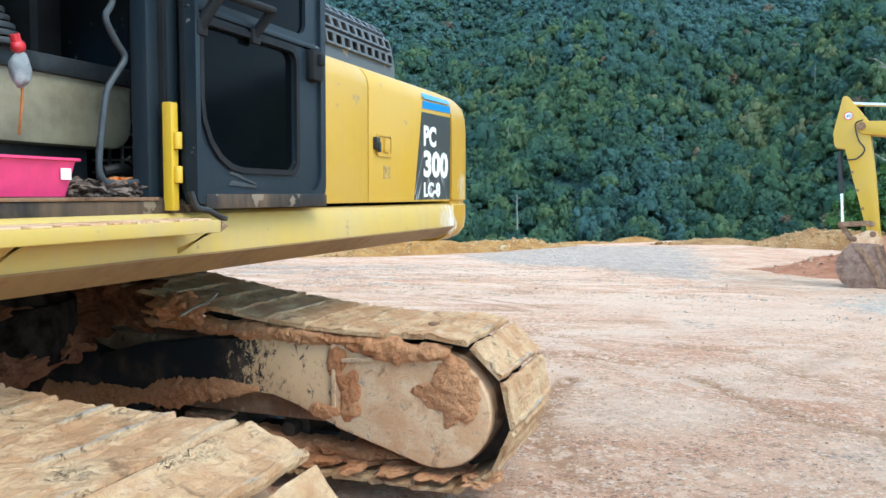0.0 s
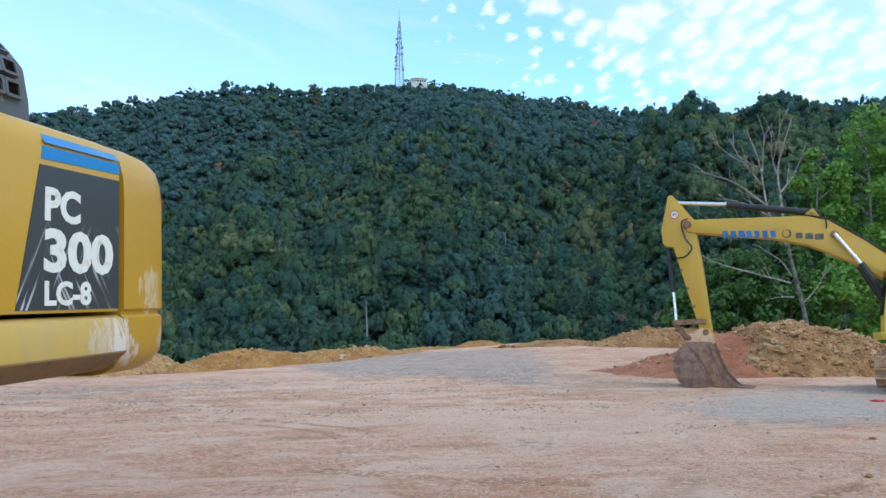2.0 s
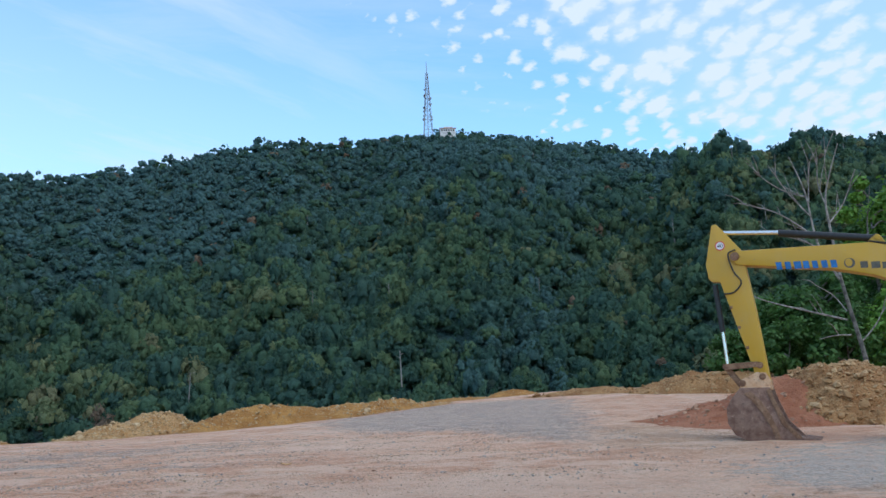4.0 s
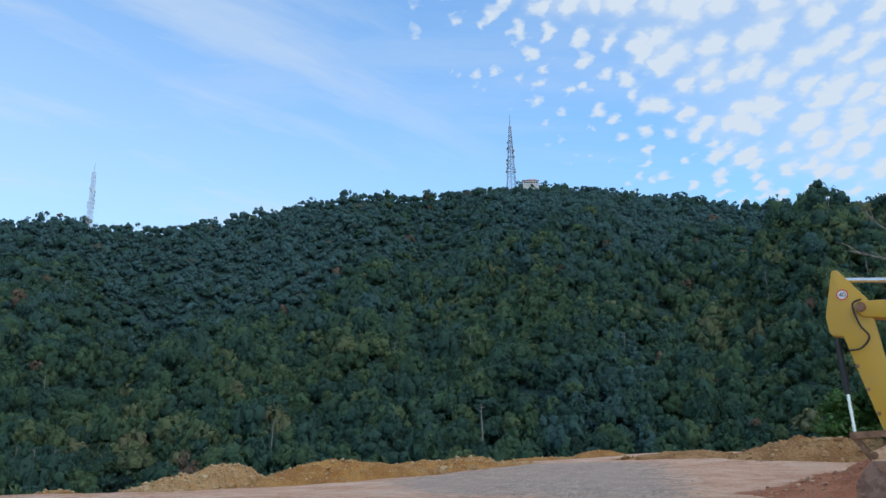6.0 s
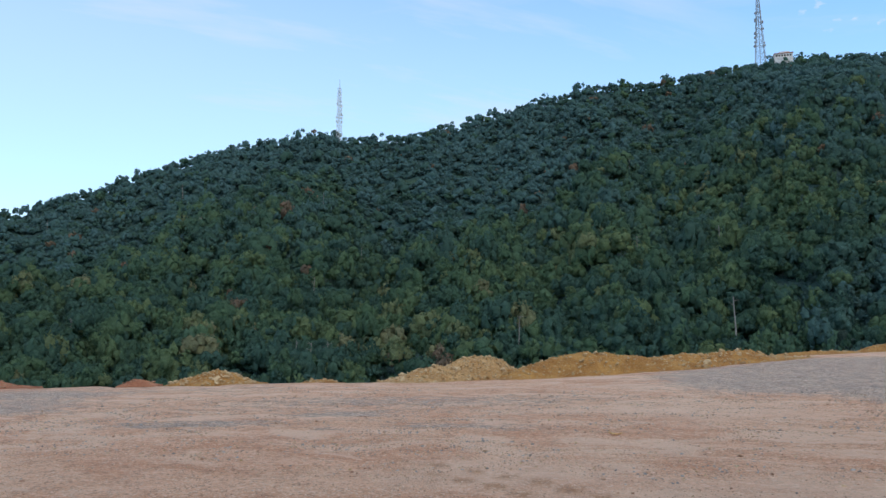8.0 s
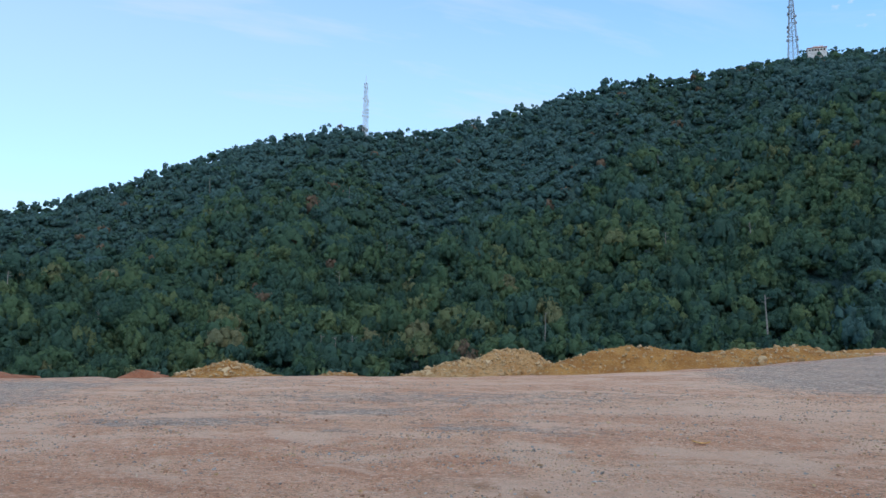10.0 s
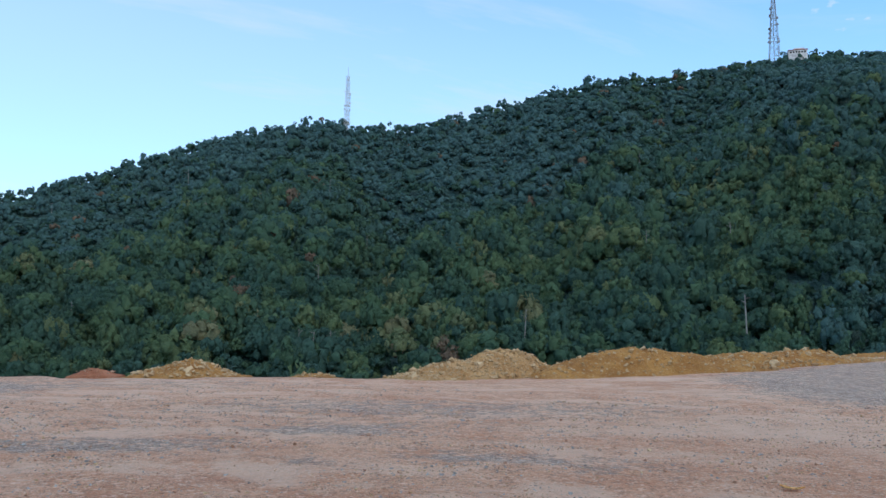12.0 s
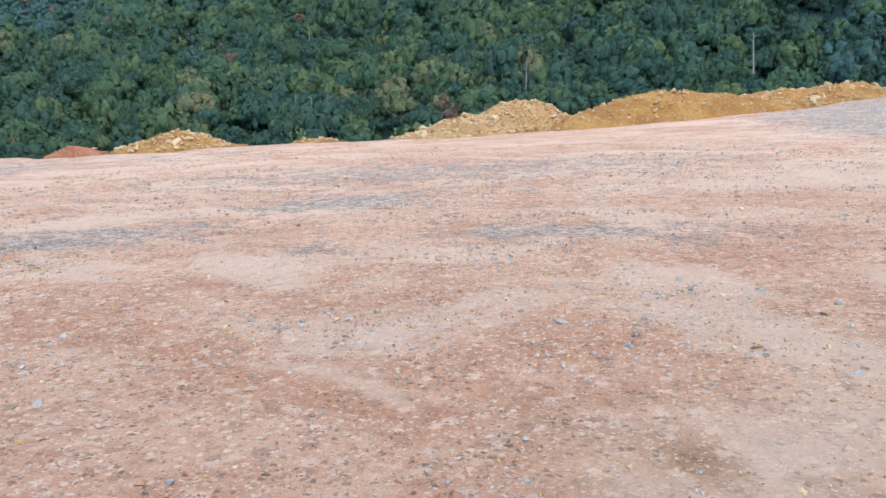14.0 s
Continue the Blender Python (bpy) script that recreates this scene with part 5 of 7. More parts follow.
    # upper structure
    # The deck carries the same painted underside shade.
    part("deck", rbox(-2.77, 1.85, -1.46, 1.36, 1.30, 1.55, 0.02), SHADEBLACK, root)
    part("engine_bay", rbox(-2.76, -0.32, -1.47, 1.30, 1.55, 2.30, 0.02), GREYPLASTIC, root)
    part("side_skirt", prism([(1.30, 1.548), (1.475, 1.548), (1.505, 1.535), (1.52, 1.49), (1.525, 1.388), (1.42, 1.312), (1.25, 1.312)], -2.77, 1.9, "X", 0.008), SKIRT, root, "dusty yellow side skirt with brown lower edge")
    part("side_skirt", prism([(-1.30, 1.548), (-1.475, 1.548), (-1.505, 1.535), (-1.52, 1.49), (-1.525, 1.388), (-1.42, 1.312), (-1.25, 1.312)], -2.77, 1.9, "X", 0.008), SKIRT, root)
    part("skirt_edge", prism([(1.529, 1.392), (1.529, 1.384), (1.421, 1.306), (1.30, 1.306), (1.30, 1.314), (1.416, 1.316)], -2.765, 1.895, "X", 0.002), SKIRTLOW, root, "mud-stained lower edge of the skirt")
    part("front_panel", flank(-1.398, -0.31), YELLOW, root)
    rear = part("engine_door", flank(-2.744, -1.412), YELLOW, root, "yellow engine bay door with model markings")
    part("latch_plate", joined(ring_plate(rounded(-1.71, -1.50, 1.825, 1.955, 0.02), rounded(-1.695, -1.515, 1.84, 1.94, 0.015), 1.495, 1.510), rbox(-1.67, -1.60, 1.495, 1.516, 1.85, 1.93, 0.006)), YELLOW, rear)
    part("latch", joined(rbox(-1.515, -1.465, 1.495, 1.525, 1.86, 1.93, 0.008), rbox(-1.505, -1.48, 1.52, 1.535, 1.845, 1.90, 0.006)), HOSE, rear, "black door latch")
    part("sticker_residue", prism(rounded(-1.70, -1.605, 1.70, 1.775, 0.008), 1.4985, 1.5015, "Y", 0), OLDGLUE, rear, "grimy mark left by a peeled sticker")
    part("right_panel", rbox(-2.762, -0.06, -1.5, -1.46, 1.565, 2.31, 0.02), YELLOW, root)
    part("bonnet", rbox(-2.76, -0.31, -1.40, 1.30, 2.285, 2.335, 0.02), YELLOW, root)
    part("marking_panel", prism([(-2.198, 2.137), (-2.072, 1.578), (-2.738, 1.578), (-2.738, 2.147)], 1.5005, 1.5025, "Y", 0), DECAL, rear, "scratched dark film behind the model markings")
    part("stripe", prism([(-2.213, 2.21), (-2.205, 2.160), (-2.738, 2.176), (-2.738, 2.222)], 1.5005, 1.5025, "Y", 0), BLUE, rear, "scuffed blue stripe")
    top_stripe = prism([(-2.226, 2.262), (-2.219, 2.224), (-2.738, 2.236), (-2.738, 2.268)], 1.5005, 1.5025, "Y", 0)
    for v in top_stripe.verts:
        v.co.y -= 0.30 * max(v.co.z - 2.222, 0) + 2.2 * max(v.co.z - 2.245, 0) ** 1.0 * 0.35 - 0.004
    part("stripe", top_stripe, BLUE, rear, "scuffed blue stripe")
    lettering("PC", 0.135, 0.225, side_text(-2.228, 1.504, 1.922), LETTERS, rear, bold=0.04)
    lettering("300", 0.175, 0.465, side_text(-2.226, 1.504, 1.722), LETTERS, rear, bold=0.04)
    lettering("LC-8", 0.098, 0.30, side_text(-2.232, 1.504, 1.594), LETTERS, rear, bold=0.035)
    counterweight(root, CAST)
    # dark hood with three rows of vents
    hood = part("engine_hood", prism([(-0.2, 2.32), (1.13, 2.32), (1.12, 2.50), (1.09, 2.66), (1.01, 2.755), (0.87, 2.805), (-0.2, 2.82)], -2.66, -1.50, "X", 0.035, 3), HOODGREY, root, "dark grey engine hood with rows of vents")
    for y, z, lean in ((1.131, 2.535, 8), (1.109, 2.635, 18), (1.042, 2.735, 45)):
        for k in range(9):
            lie = Matrix.Translation((-1.66 - k * 0.108, y, z)) @ Matrix.Rotation(radians(lean), 4, "X")
            # Black inset plates give the vents their inner shade; the hood is closed.
            vent = part("vent", moved(rbox(-0.038, 0.038, -0.03, -0.002, -0.029, 0.029, 0.003), lie), SHADEBLACK, hood, "black inset plate standing for the shade inside a vent")
            part("vent_rim", moved(ring_plate(rounded(-0.053, 0.053, -0.041, 0.041, 0.012), rounded(-0.036, 0.036, -0.027, 0.027, 0.008), -0.03, 0.007), lie), HOODGREY, vent)
    part("exhaust_pipe", joined(disc((-1.95, 0.72), 0.075, 2.79, 2.90, "Z", 24), disc((-1.95, 0.72), 0.09, 2.89, 2.92, "Z", 24)), ORANGE, root, "short rusty exhaust pipe")
    # step along the cab
    step = part("side_step", rbox(0.205, 1.9, 1.50, 1.685, 1.476, 1.520, 0.006), SKIRT, root, "yellow side step with dusty tread")
    for k in range(16):
        part("tread", rbox(0.24 + k * 0.10, 0.31 + k * 0.10, 1.52, 1.67, 1.518, 1.526, 0.003), FRAME, step)
    for x in (0.235, 1.03, 1.75):
        part("step_bracket", prism([(1.665, 1.474), (1.645, 1.474), (1.52, 1.395), (1.52, 1.415)], x - 0.008, x + 0.008, "X", 0), SKIRT, step)
    part("step_cap", prism([(0.205, 1.478), (0.205, 1.518), (0.165, 1.497)], 1.60, 1.688, "Y", 0.004), WHEEL, step, "dark rubber cap at the end of the step")
    part("hose", tube(curved([(0.26, 1.60, 1.62), (0.24, 1.61, 1.565), (0.19, 1.62, 1.553), (0.12, 1.62, 1.527), (0.06, 1.60, 1.52)]), 0.011, 8), HOSE, root, "loose black hose lying on the step")
    part("lug", disc((-1.29, 1.93), 0.032, 0.92, 0.944, "Z", 16, 0.006), WHEEL, root, "dark steel lug on a track shoe")
    near_cab(root)
    return root


def near_cab(root):
    cab = part("cab", rbox(-0.30, 1.72, 0.42, 1.45, 1.555, 1.60, 0.012), CABDARK, root, "dark operator's cab, door swung open")
    part("rear_wall", rbox(-0.30, -0.26, 0.44, 1.40, 1.60, 3.05, 0.01), CABDARK, cab)
    part("side_wall", rbox(-0.30, 1.72, 0.40, 0.44, 1.60, 3.05, 0.01), CABDARK, cab)
    part("rear_header", rbox(-0.06, 0.06, 0.44, 1.40, 2.45, 3.05, 0.02), CABDARK, cab)
    part("cab_roof", rbox(-0.08, 1.70, 0.40, 1.48, 3.03, 3.14, 0.05, 3), CABDARK, cab)
    sill = prism([(1.36, 1.60), (1.47, 1.60), (1.49, 1.585), (1.49, 1.535), (1.36, 1.535)], -0.02, 1.75, "X", 0.008)
    part("door_sill", sill, SILL, cab, "scuffed door sill with mud")
    part("door_sill_trim", rbox(0.30, 1.72, 1.475, 1.497, 1.588, 1.600, 0.004), WHEEL, cab)
    for x0, x1, y0, y1 in ((0.165, 0.225, 1.41, 1.485), (0.085, 0.150, 1.39, 1.50), (0.235, 0.30, 1.38, 1.455), (0.02, 0.075, 1.42, 1.49)):
        part("door_pillar", rbox(x0, x1, y0, y1, 1.57, 3.04, 0.014), CABDARK, cab)
    part("door_seal", rbox(0.222, 0.238, 1.40, 1.478, 1.60, 3.02, 0.006), RUBBER, cab)
    part("front_pillar", prism([(1.66, 1.58), (1.72, 1.58), (1.60, 3.04), (1.53, 3.04)], 1.40, 1.47, "Y", 0.012), CABDARK, cab)
    part("windscreen", prism([(1.69, 1.62), (1.70, 1.62), (1.58, 3.02), (1.57, 3.02)], 0.45, 1.40, "Y", 0), GLASS, cab)
    # yellow hinge post
    post = part("hinge_post", joined(rbox(0.226, 0.264, 1.485, 1.525, 1.552, 1.935, 0.006)), BRIGHT, cab, "yellow door hinge post")
    for z in (1.68, 1.80):
        part("hinge_pin", joined(disc((0.240, 1.532), 0.016, z - 0.03, z + 0.03, "Z", 16, 0.003)), BRIGHT, post)
    # the door, laid back against the flank
    lower = rounded(-0.50, 0.150, 1.715, 2.225, (0.05, 0.24, 0.05, 0.05))
    upper = rounded(-0.60, 0.165, 2.315, 2.93, 0.06)
    door = part("cab_door", joined(ring_plate(rounded(-0.755, 0.205, 1.575, 2.27, (0.08, 0.03, 0.005, 0.005)), lower, 1.535, 1.572), ring_plate(rounded(-0.755, 0.205, 2.27, 3.0, (0.005, 0.005, 0.1, 0.06)), upper, 1.535, 1.572)), CABDARK, cab, "dark cab door swung back flat against the flank")
    part("door_window_frame", ring_plate(rounded(-0.525, 0.172, 1.692, 2.247, (0.07, 0.26, 0.06, 0.06)), lower, 1.570, 1.584), RUBBER, door)
    part("door_window", prism(rounded(-0.505, 0.155, 1.71, 2.23, (0.05, 0.24, 0.05, 0.05)), 1.548, 1.556, "Y", 0), GLASS, door, "dark tinted lower door pane")
    part("door_window", prism(rounded(-0.605, 0.17, 2.31, 2.935, 0.06), 1.548, 1.556, "Y", 0), GLASS, door, "dark tinted upper door pane")
    part("door_border", joined(ring_plate(rounded(-0.755, 0.205, 1.575, 3.0, (0.08, 0.03, 0.1, 0.06)), rounded(-0.71, 0.180, 1.625, 2.96, (0.09, 0.06, 0.1, 0.06)), 1.570, 1.588), rbox(-0.71, 0.18, 1.568, 1.586, 2.262, 2.285, 0.006)), CABDARK, door)
    part("door_seal", ring_plate(rounded(-0.765, 0.21, 1.565, 3.01, 0.08), rounded(-0.745, 0.195, 1.585, 2.99, 0.07), 1.525, 1.540), RUBBER, door)
    part("door_handle", joined(tube([(0.165, 1.575, 2.205), (0.14, 1.65, 2.325)], 0.022, 10, None), tube([(-0.18, 1.575, 2.235), (-0.20, 1.65, 2.335)], 0.020, 10, None), tube([(0.152, 1.65, 2.328), (-0.212, 1.65, 2.338)], 0.017, 10, None)), RUBBER, door, "black bracket-shaped door handle")
    part("handle_foot", rbox(0.135, 0.195, 1.57, 1.595, 2.175, 2.235, 0.012), RUBBER, door)
    part("handle_foot", rbox(-0.21, -0.15, 1.57, 1.595, 2.205, 2.265, 0.012), RUBBER, door)
    part("door_lock", joined(rbox(-0.70, -0.60, 1.565, 1.615, 2.12, 2.26, 0.02), rbox(-0.67, -0.63, 1.60, 1.635, 2.19, 2.24, 0.01)), RUBBER, door, "black door lock housing")
    part("door_pressing", joined(prism([(-0.02, 1.665), (-0.19, 1.645), (-0.18, 1.635), (0.0, 1.645)], 1.57, 1.577, "Y", 0.002), prism([(-0.02, 1.70), (-0.19, 1.655), (-0.185, 1.647), (0.0, 1.69)], 1.57, 1.577, "Y", 0.002)), GREYPLASTIC, door)
    part("door_bottom_strip", rbox(-0.755, 0.16, 1.545, 1.592, 1.556, 1.612, 0.006), SILL, door, "muddy lower edge strip of the door")
    # inside
    console = part("side_console", joined(prism(rounded(-0.10, 0.62, 1.79, 2.06, (0.10, 0.03, 0.02, 0.02)), 0.72, 1.04, "Y", 0.02)), BEIGE, cab, "beige plastic side console")
    part("console_top", prism(rounded(-0.13, 0.66, 2.045, 2.115, 0.02), 0.70, 1.06, "Y", 0.015), GREYPLASTIC, console)
    part("seat_cushion", rbox(-0.02, 0.62, 0.46, 0.74, 1.90, 2.08, 0.05, 3), RUBBER, cab)
    part("seat_back", rbox(0.0, 0.16, 0.46, 0.80, 2.05, 2.75, 0.05, 3), RUBBER, cab)
    part("seat_base", rbox(0.05, 0.55, 0.55, 0.95, 1.60, 1.80, 0.02), GREYPLASTIC, cab)
    rings = joined(*[disc((0.53 + 0.012 * k, 1.05 + 0.0 * k), 0.085 - 0.006 * k, 2.11 + 0.026 * k, 2.131 + 0.026 * k, "Z", 24, 0.006) for k in range(6)])
    part("lever_boot", moved(rings, Matrix.Translation((0.0, -0.02, 0.0))), GREYPLASTIC, cab, "ribbed grey lever boot")
    part("lever", tube([(0.60, 1.03, 2.24), (0.64, 1.03, 2.42)], 0.018, 10), RUBBER, cab)
    rail = [(0.40, 1.40, 2.42), (0.395, 1.40, 2.27), (0.43, 1.40, 2.20), (0.385, 1.40, 2.13), (0.345, 1.40, 2.08), (0.395, 1.40, 2.01), (0.435, 1.40, 1.95), (0.460, 1.40, 1.83), (0.477, 1.40, 1.71), (0.465, 1.40, 1.665), (0.42, 1.40, 1.645), (0.32, 1.40, 1.652), (0.21, 1.41, 1.658)]
    part("grab_rail", tube(curved(rail, 5), 0.0115, 10), GREYPLASTIC, cab, "bent grey grab rail")
    part("vent_grid", joined(*[rbox(-0.262, -0.25, 0.70 + 0.07 * k, 0.712 + 0.07 * k, 1.68, 1.92, 0.0) for k in range(8)], *[rbox(-0.262, -0.25, 0.68, 1.22, 1.70 + 0.055 * k, 1.71 + 0.055 * k, 0.0) for k in range(5)]), PALEGREY, cab, "pale wire grid low on the rear cab wall")
    part("hose", tube(curved([(0.30, 1.25, 1.69), (0.22, 1.27, 1.70), (0.12, 1.25, 1.66), (0.05, 1.22, 1.63)]), 0.022, 10), HOSE, cab)
    part("cab_column", tube([(0.05, 1.20, 2.10), (0.05, 1.20, 3.0)], 0.03, 12), RUBBER, cab)
    knob = part("hanging_horn", joined(lump((0.642, 1.25, 2.005), (0.036, 0.028, 0.055), 3, 0.18, 3)), PALEGREY, cab, "pale grey hanging horn with red cap")
    part("red_cap", joined(lump((0.648, 1.25, 2.075), (0.024, 0.022, 0.022), 4, 0.05, 3), tube([(0.65, 1.25, 2.08), (0.662, 1.25, 2.112)], 0.016, 10)), REDKNOB, knob)
    part("strap", tube(curved([(0.636, 1.25, 1.97), (0.632, 1.24, 1.90), (0.628, 1.22, 1.80)]), 0.005, 6), ORANGE, knob)


BASE = Matrix.Translation(MACHINE) @ Euler((0, 0, radians(-108.6))).to_matrix().to_4x4() @ Euler((0, radians(2.9), 0)).to_matrix().to_4x4()
near_excavator()


def basin():
    """Pink plastic tub on the cab floor."""
    root = new("plastic_tub")
    root.matrix_world = BASE
    tagged(root, "bright pink plastic tub on the cab floor", "tub")
    def ring(g, z):
        return [(x, y, z) for x, y in rounded(0.62 - g, 1.035 + g, 1.14 - g, 1.42 + g, 0.04)]
    rows = [ring(0, 1.602), ring(0.012, 1.66), ring(0.022, 1.712), ring(0.034, 1.714), ring(0.034, 1.722), ring(0.020, 1.722), ring(0.008, 1.66), ring(-0.006, 1.61)]
    part("tub_body", loft(rows), PINK, root)
    part("sticker", rbox(0.64, 0.68, 1.440, 1.443, 1.655, 1.69, 0.0), WHITE, root, "small pale sticker")


def rags():
    root = new("rags")
    root.matrix_world = BASE
    tagged(root, "crumpled brown rags on the cab floor", "rags")
    part("rag", joined(lump((0.42, 1.36, 1.625), (0.09, 0.065, 0.034), 5, 0.7, 4, 2), lump((0.26, 1.37, 1.625), (0.10, 0.06, 0.03), 9, 0.7, 4, 2), lump((0.36, 1.33, 1.62), (0.085, 0.055, 0.027), 15, 0.7, 4, 2), lump((0.30, 1.36, 1.615), (0.08, 0.05, 0.02), 6, 0.7, 4, 2), lump((0.50, 1.30, 1.63), (0.05, 0.05, 0.03), 7, 0.6, 4, 2)), CLOTH, root)
    part("red_rag", lump((0.33, 1.36, 1.650), (0.065, 0.045, 0.018), 8, 0.6, 4, 2), ORANGE, root)


def floor_cables():
    root = new("cables")
    root.matrix_world = BASE
    tagged(root, "dark looped cables with pale ties on the cab floor", "cables")
    part("cable", tube(curved([(0.20, 1.36, 1.78), (0.16, 1.37, 1.72), (0.12, 1.36, 1.67), (0.18, 1.37, 1.63), (0.30, 1.38, 1.625)]), 0.012, 8), HOSE, root)
    part("cable", tube(curved([(0.28, 1.35, 1.74), (0.22, 1.36, 1.70), (0.20, 1.37, 1.655), (0.27, 1.37, 1.63)]), 0.009, 8), HOSE, root)
    part("tie", tube(curved([(0.195, 1.385, 1.745), (0.185, 1.39, 1.765), (0.205, 1.39, 1.775)]), 0.004, 6), WHITE, root, "pale cable tie")
    part("tie", tube(curved([(0.14, 1.385, 1.68), (0.128, 1.39, 1.69), (0.115, 1.385, 1.665)]), 0.004, 6), WHITE, root)


basin()
rags()
floor_cables()


# ---------------------------------------------------------------- the far excavator
def bar(a, b, r, seg=14):
    return tube([a, b], r, seg)


def far_excavator():
    root = machine_root("excavator", Matrix.Translation((17.61, 21.79, 0.0)) @ Matrix.Rotation(radians(147.0), 4, "Z"), "yellow crawler excavator with bucket resting on red soil")
    lower = new("undercarriage")
    lower.parent = root
    lower.matrix_basis = Matrix.Rotation(radians(-13), 4, "Z")
    undercarriage(lower, 0.3, RUSTSHOE)
    for ob in list(lower.children):
        ob.parent = root
        ob.matrix_basis = lower.matrix_basis @ ob.matrix_basis
    bpy.data.objects.remove(lower)
    part("mud", lump((0.0, 0.6, 0.50), (0.6, 0.6, 0.25), 41, 0.4, 3), WETMUD, root, "brown clay heaped between the tracks")
    # house
    part("deck", rbox(-3.0, 1.75, -1.46, 1.46, 1.36, 1.56, 0.03), BRIGHT, root)
    part("engine_bay", prism([(1.46, 1.56), (1.46, 2.34), (1.38, 2.43), (-1.38, 2.43), (-1.46, 2.34), (-1.46, 1.56)], -2.75, -0.14, "X", 0.02), BRIGHT, root)
    rear = prism([(-2.74, 1.44), (-3.05, 1.40), (-3.30, 0.9), (-3.40, 0.0), (-3.30, -0.9), (-3.05, -1.40), (-2.74, -1.44)], 1.36, 2.45, "Z", 0.06, 3)
    part("counterweight", rear, BRIGHT, root, "yellow counterweight of the far machine")
    # cab
    cab = part("cab", prism([(-0.06, 1.56), (1.70, 1.56), (1.68, 1.98), (1.50, 3.22), (1.42, 3.30), (0.0, 3.34), (-0.08, 3.26)], 0.45, 1.44, "Y", 0.03, 3), BRIGHT, root, "yellow cab with dark windows")
    part("cab_window", prism([(1.585, 1.95), (1.48, 3.16), (1.40, 3.20), (0.78, 3.22), (0.78, 1.86), (1.10, 1.72), (1.42, 1.74), (1.56, 1.80)], 1.438, 1.456, "Y", 0.006), GLASS, cab, "dark door window")
    part("cab_window", prism([(0.74, 1.92), (0.74, 3.22), (0.08, 3.24), (0.06, 2.22)], 1.438, 1.454, "Y", 0.006), GLASS, cab, "dark rear side window")
    part("cab_window", prism(rounded(0.06, 0.36, 1.78, 2.12, 0.03), 1.438, 1.452, "Y", 0), GLASS, cab, "small dark lower window")
    part("windscreen", prism([(1.70, 2.0), (1.715, 2.0), (1.535, 3.18), (1.52, 3.18)], 0.52, 1.38, "Y", 0), GLASS, cab)
    part("window_bar", joined(bar((1.05, 1.465, 2.48), (0.92, 1.465, 3.10), 0.012, 8), bar((1.40, 1.465, 2.42), (0.80, 1.465, 2.40), 0.010, 8)), GREYPLASTIC, cab)
    part("headlight", disc((1.42, 1.66), 0.07, 1.43, 1.462, "Y", 20), RUBBER, cab, "round black light in the lower cab corner")
    part("headlight_rim", disc((1.30, 1.76), 0.05, 1.43, 1.460, "Y", 16), WHITE, cab)
    part("cab_trim", rbox(-0.10, 1.78, 1.40, 1.50, 1.50, 1.56, 0.015), BRIGHT, cab)
    # boom
    outline = [(6.78, 4.84), (6.66, 5.01), (4.31, 4.93), (3.35, 4.90), (2.80, 4.74), (1.92, 4.12), (1.05, 3.40), (0.25, 2.6), (0.2, 2.05), (0.65, 2.05), (1.49, 2.98), (2.2, 3.48), (2.83, 3.80), (3.35, 4.05), (4.29, 4.30), (6.64, 4.63)]
    boom = part("boom", prism(outline, -0.29, 0.29, "Y", 0.03), YELLOW, root, "long bent yellow boom")
    part("boom_edge", prism([(3.4, 4.915), (2.82, 4.76), (1.94, 4.14), (1.07, 3.42), (1.03, 3.45), (1.90, 4.17), (2.80, 4.795), (3.4, 4.95)], -0.30, 0.30, "Y", 0.005), CHAIN, boom)
    part("boom_bracket", joined(prism([(3.42, 4.95), (3.02, 4.88), (3.14, 5.08), (3.24, 5.10)], -0.16, 0.16, "Y", 0.02), disc((3.20, 5.03), 0.07, -0.20, 0.20, "Y", 18)), YELLOW, boom)
    part("pivot", disc((6.66, 4.86), 0.12, -0.33, 0.33, "Y", 20), WHEEL, boom)
    part("cylinder_pin", disc((2.66, 4.32), 0.11, -0.33, 0.33, "Y", 20), WHEEL, boom, "rust-brown pin")
    # painted marks on the boom's flank: plain shapes in place of names
    for k, wide in enumerate((0.14, 0.145, 0.175, 0.145, 0.13, 0.14, 0.14)):
        x = 5.63 - k * 0.218
        z = 4.50 - 0.012 * k
        part("blue_mark", prism([(x, z - 0.10), (x - wide, z - 0.103), (x - wide + 0.02, z + 0.095), (x + 0.02, z + 0.10)], 0.290, 0.296, "Y", 0), MARKBLUE, boom, "blue painted mark" if k == 0 else "")
    part("grey_mark", ring_plate([(3.90 + 0.13 * math.cos(radians(a)), 4.41 + 0.13 * math.sin(radians(a))) for a in range(0, 360, 24)], [(3.915 + 0.085 * math.cos(radians(a)), 4.425 + 0.105 * math.sin(radians(a))) for a in range(0, 360, 24)], 0.290, 0.296), GREYFILM, boom, "faded round mark")
    for k, wide in enumerate((0.17, 0.20, 0.23)):
        x = 3.66 - k * 0.245
        part("dark_mark", prism([(x, 4.255 - 0.03 * k), (x - wide, 4.25 - 0.03 * k), (x - wide, 4.42 - 0.03 * k), (x, 4.425 - 0.03 * k)], 0.290, 0.296, "Y", 0), GREYFILM, boom)
    # arm
    arm = part("arm", prism([(7.20, 5.80), (7.08, 5.82), (6.95, 5.66), (6.50, 5.06), (6.42, 4.66), (6.26, 3.4), (6.08, 1.52), (6.14, 1.42), (6.42, 1.42), (6.46, 1.80), (7.10, 4.20), (7.34, 4.24), (7.40, 4.34), (7.44, 4.7)], -0.22, 0.22, "Y", 0.03), YELLOW, root, "yellow dipper arm")
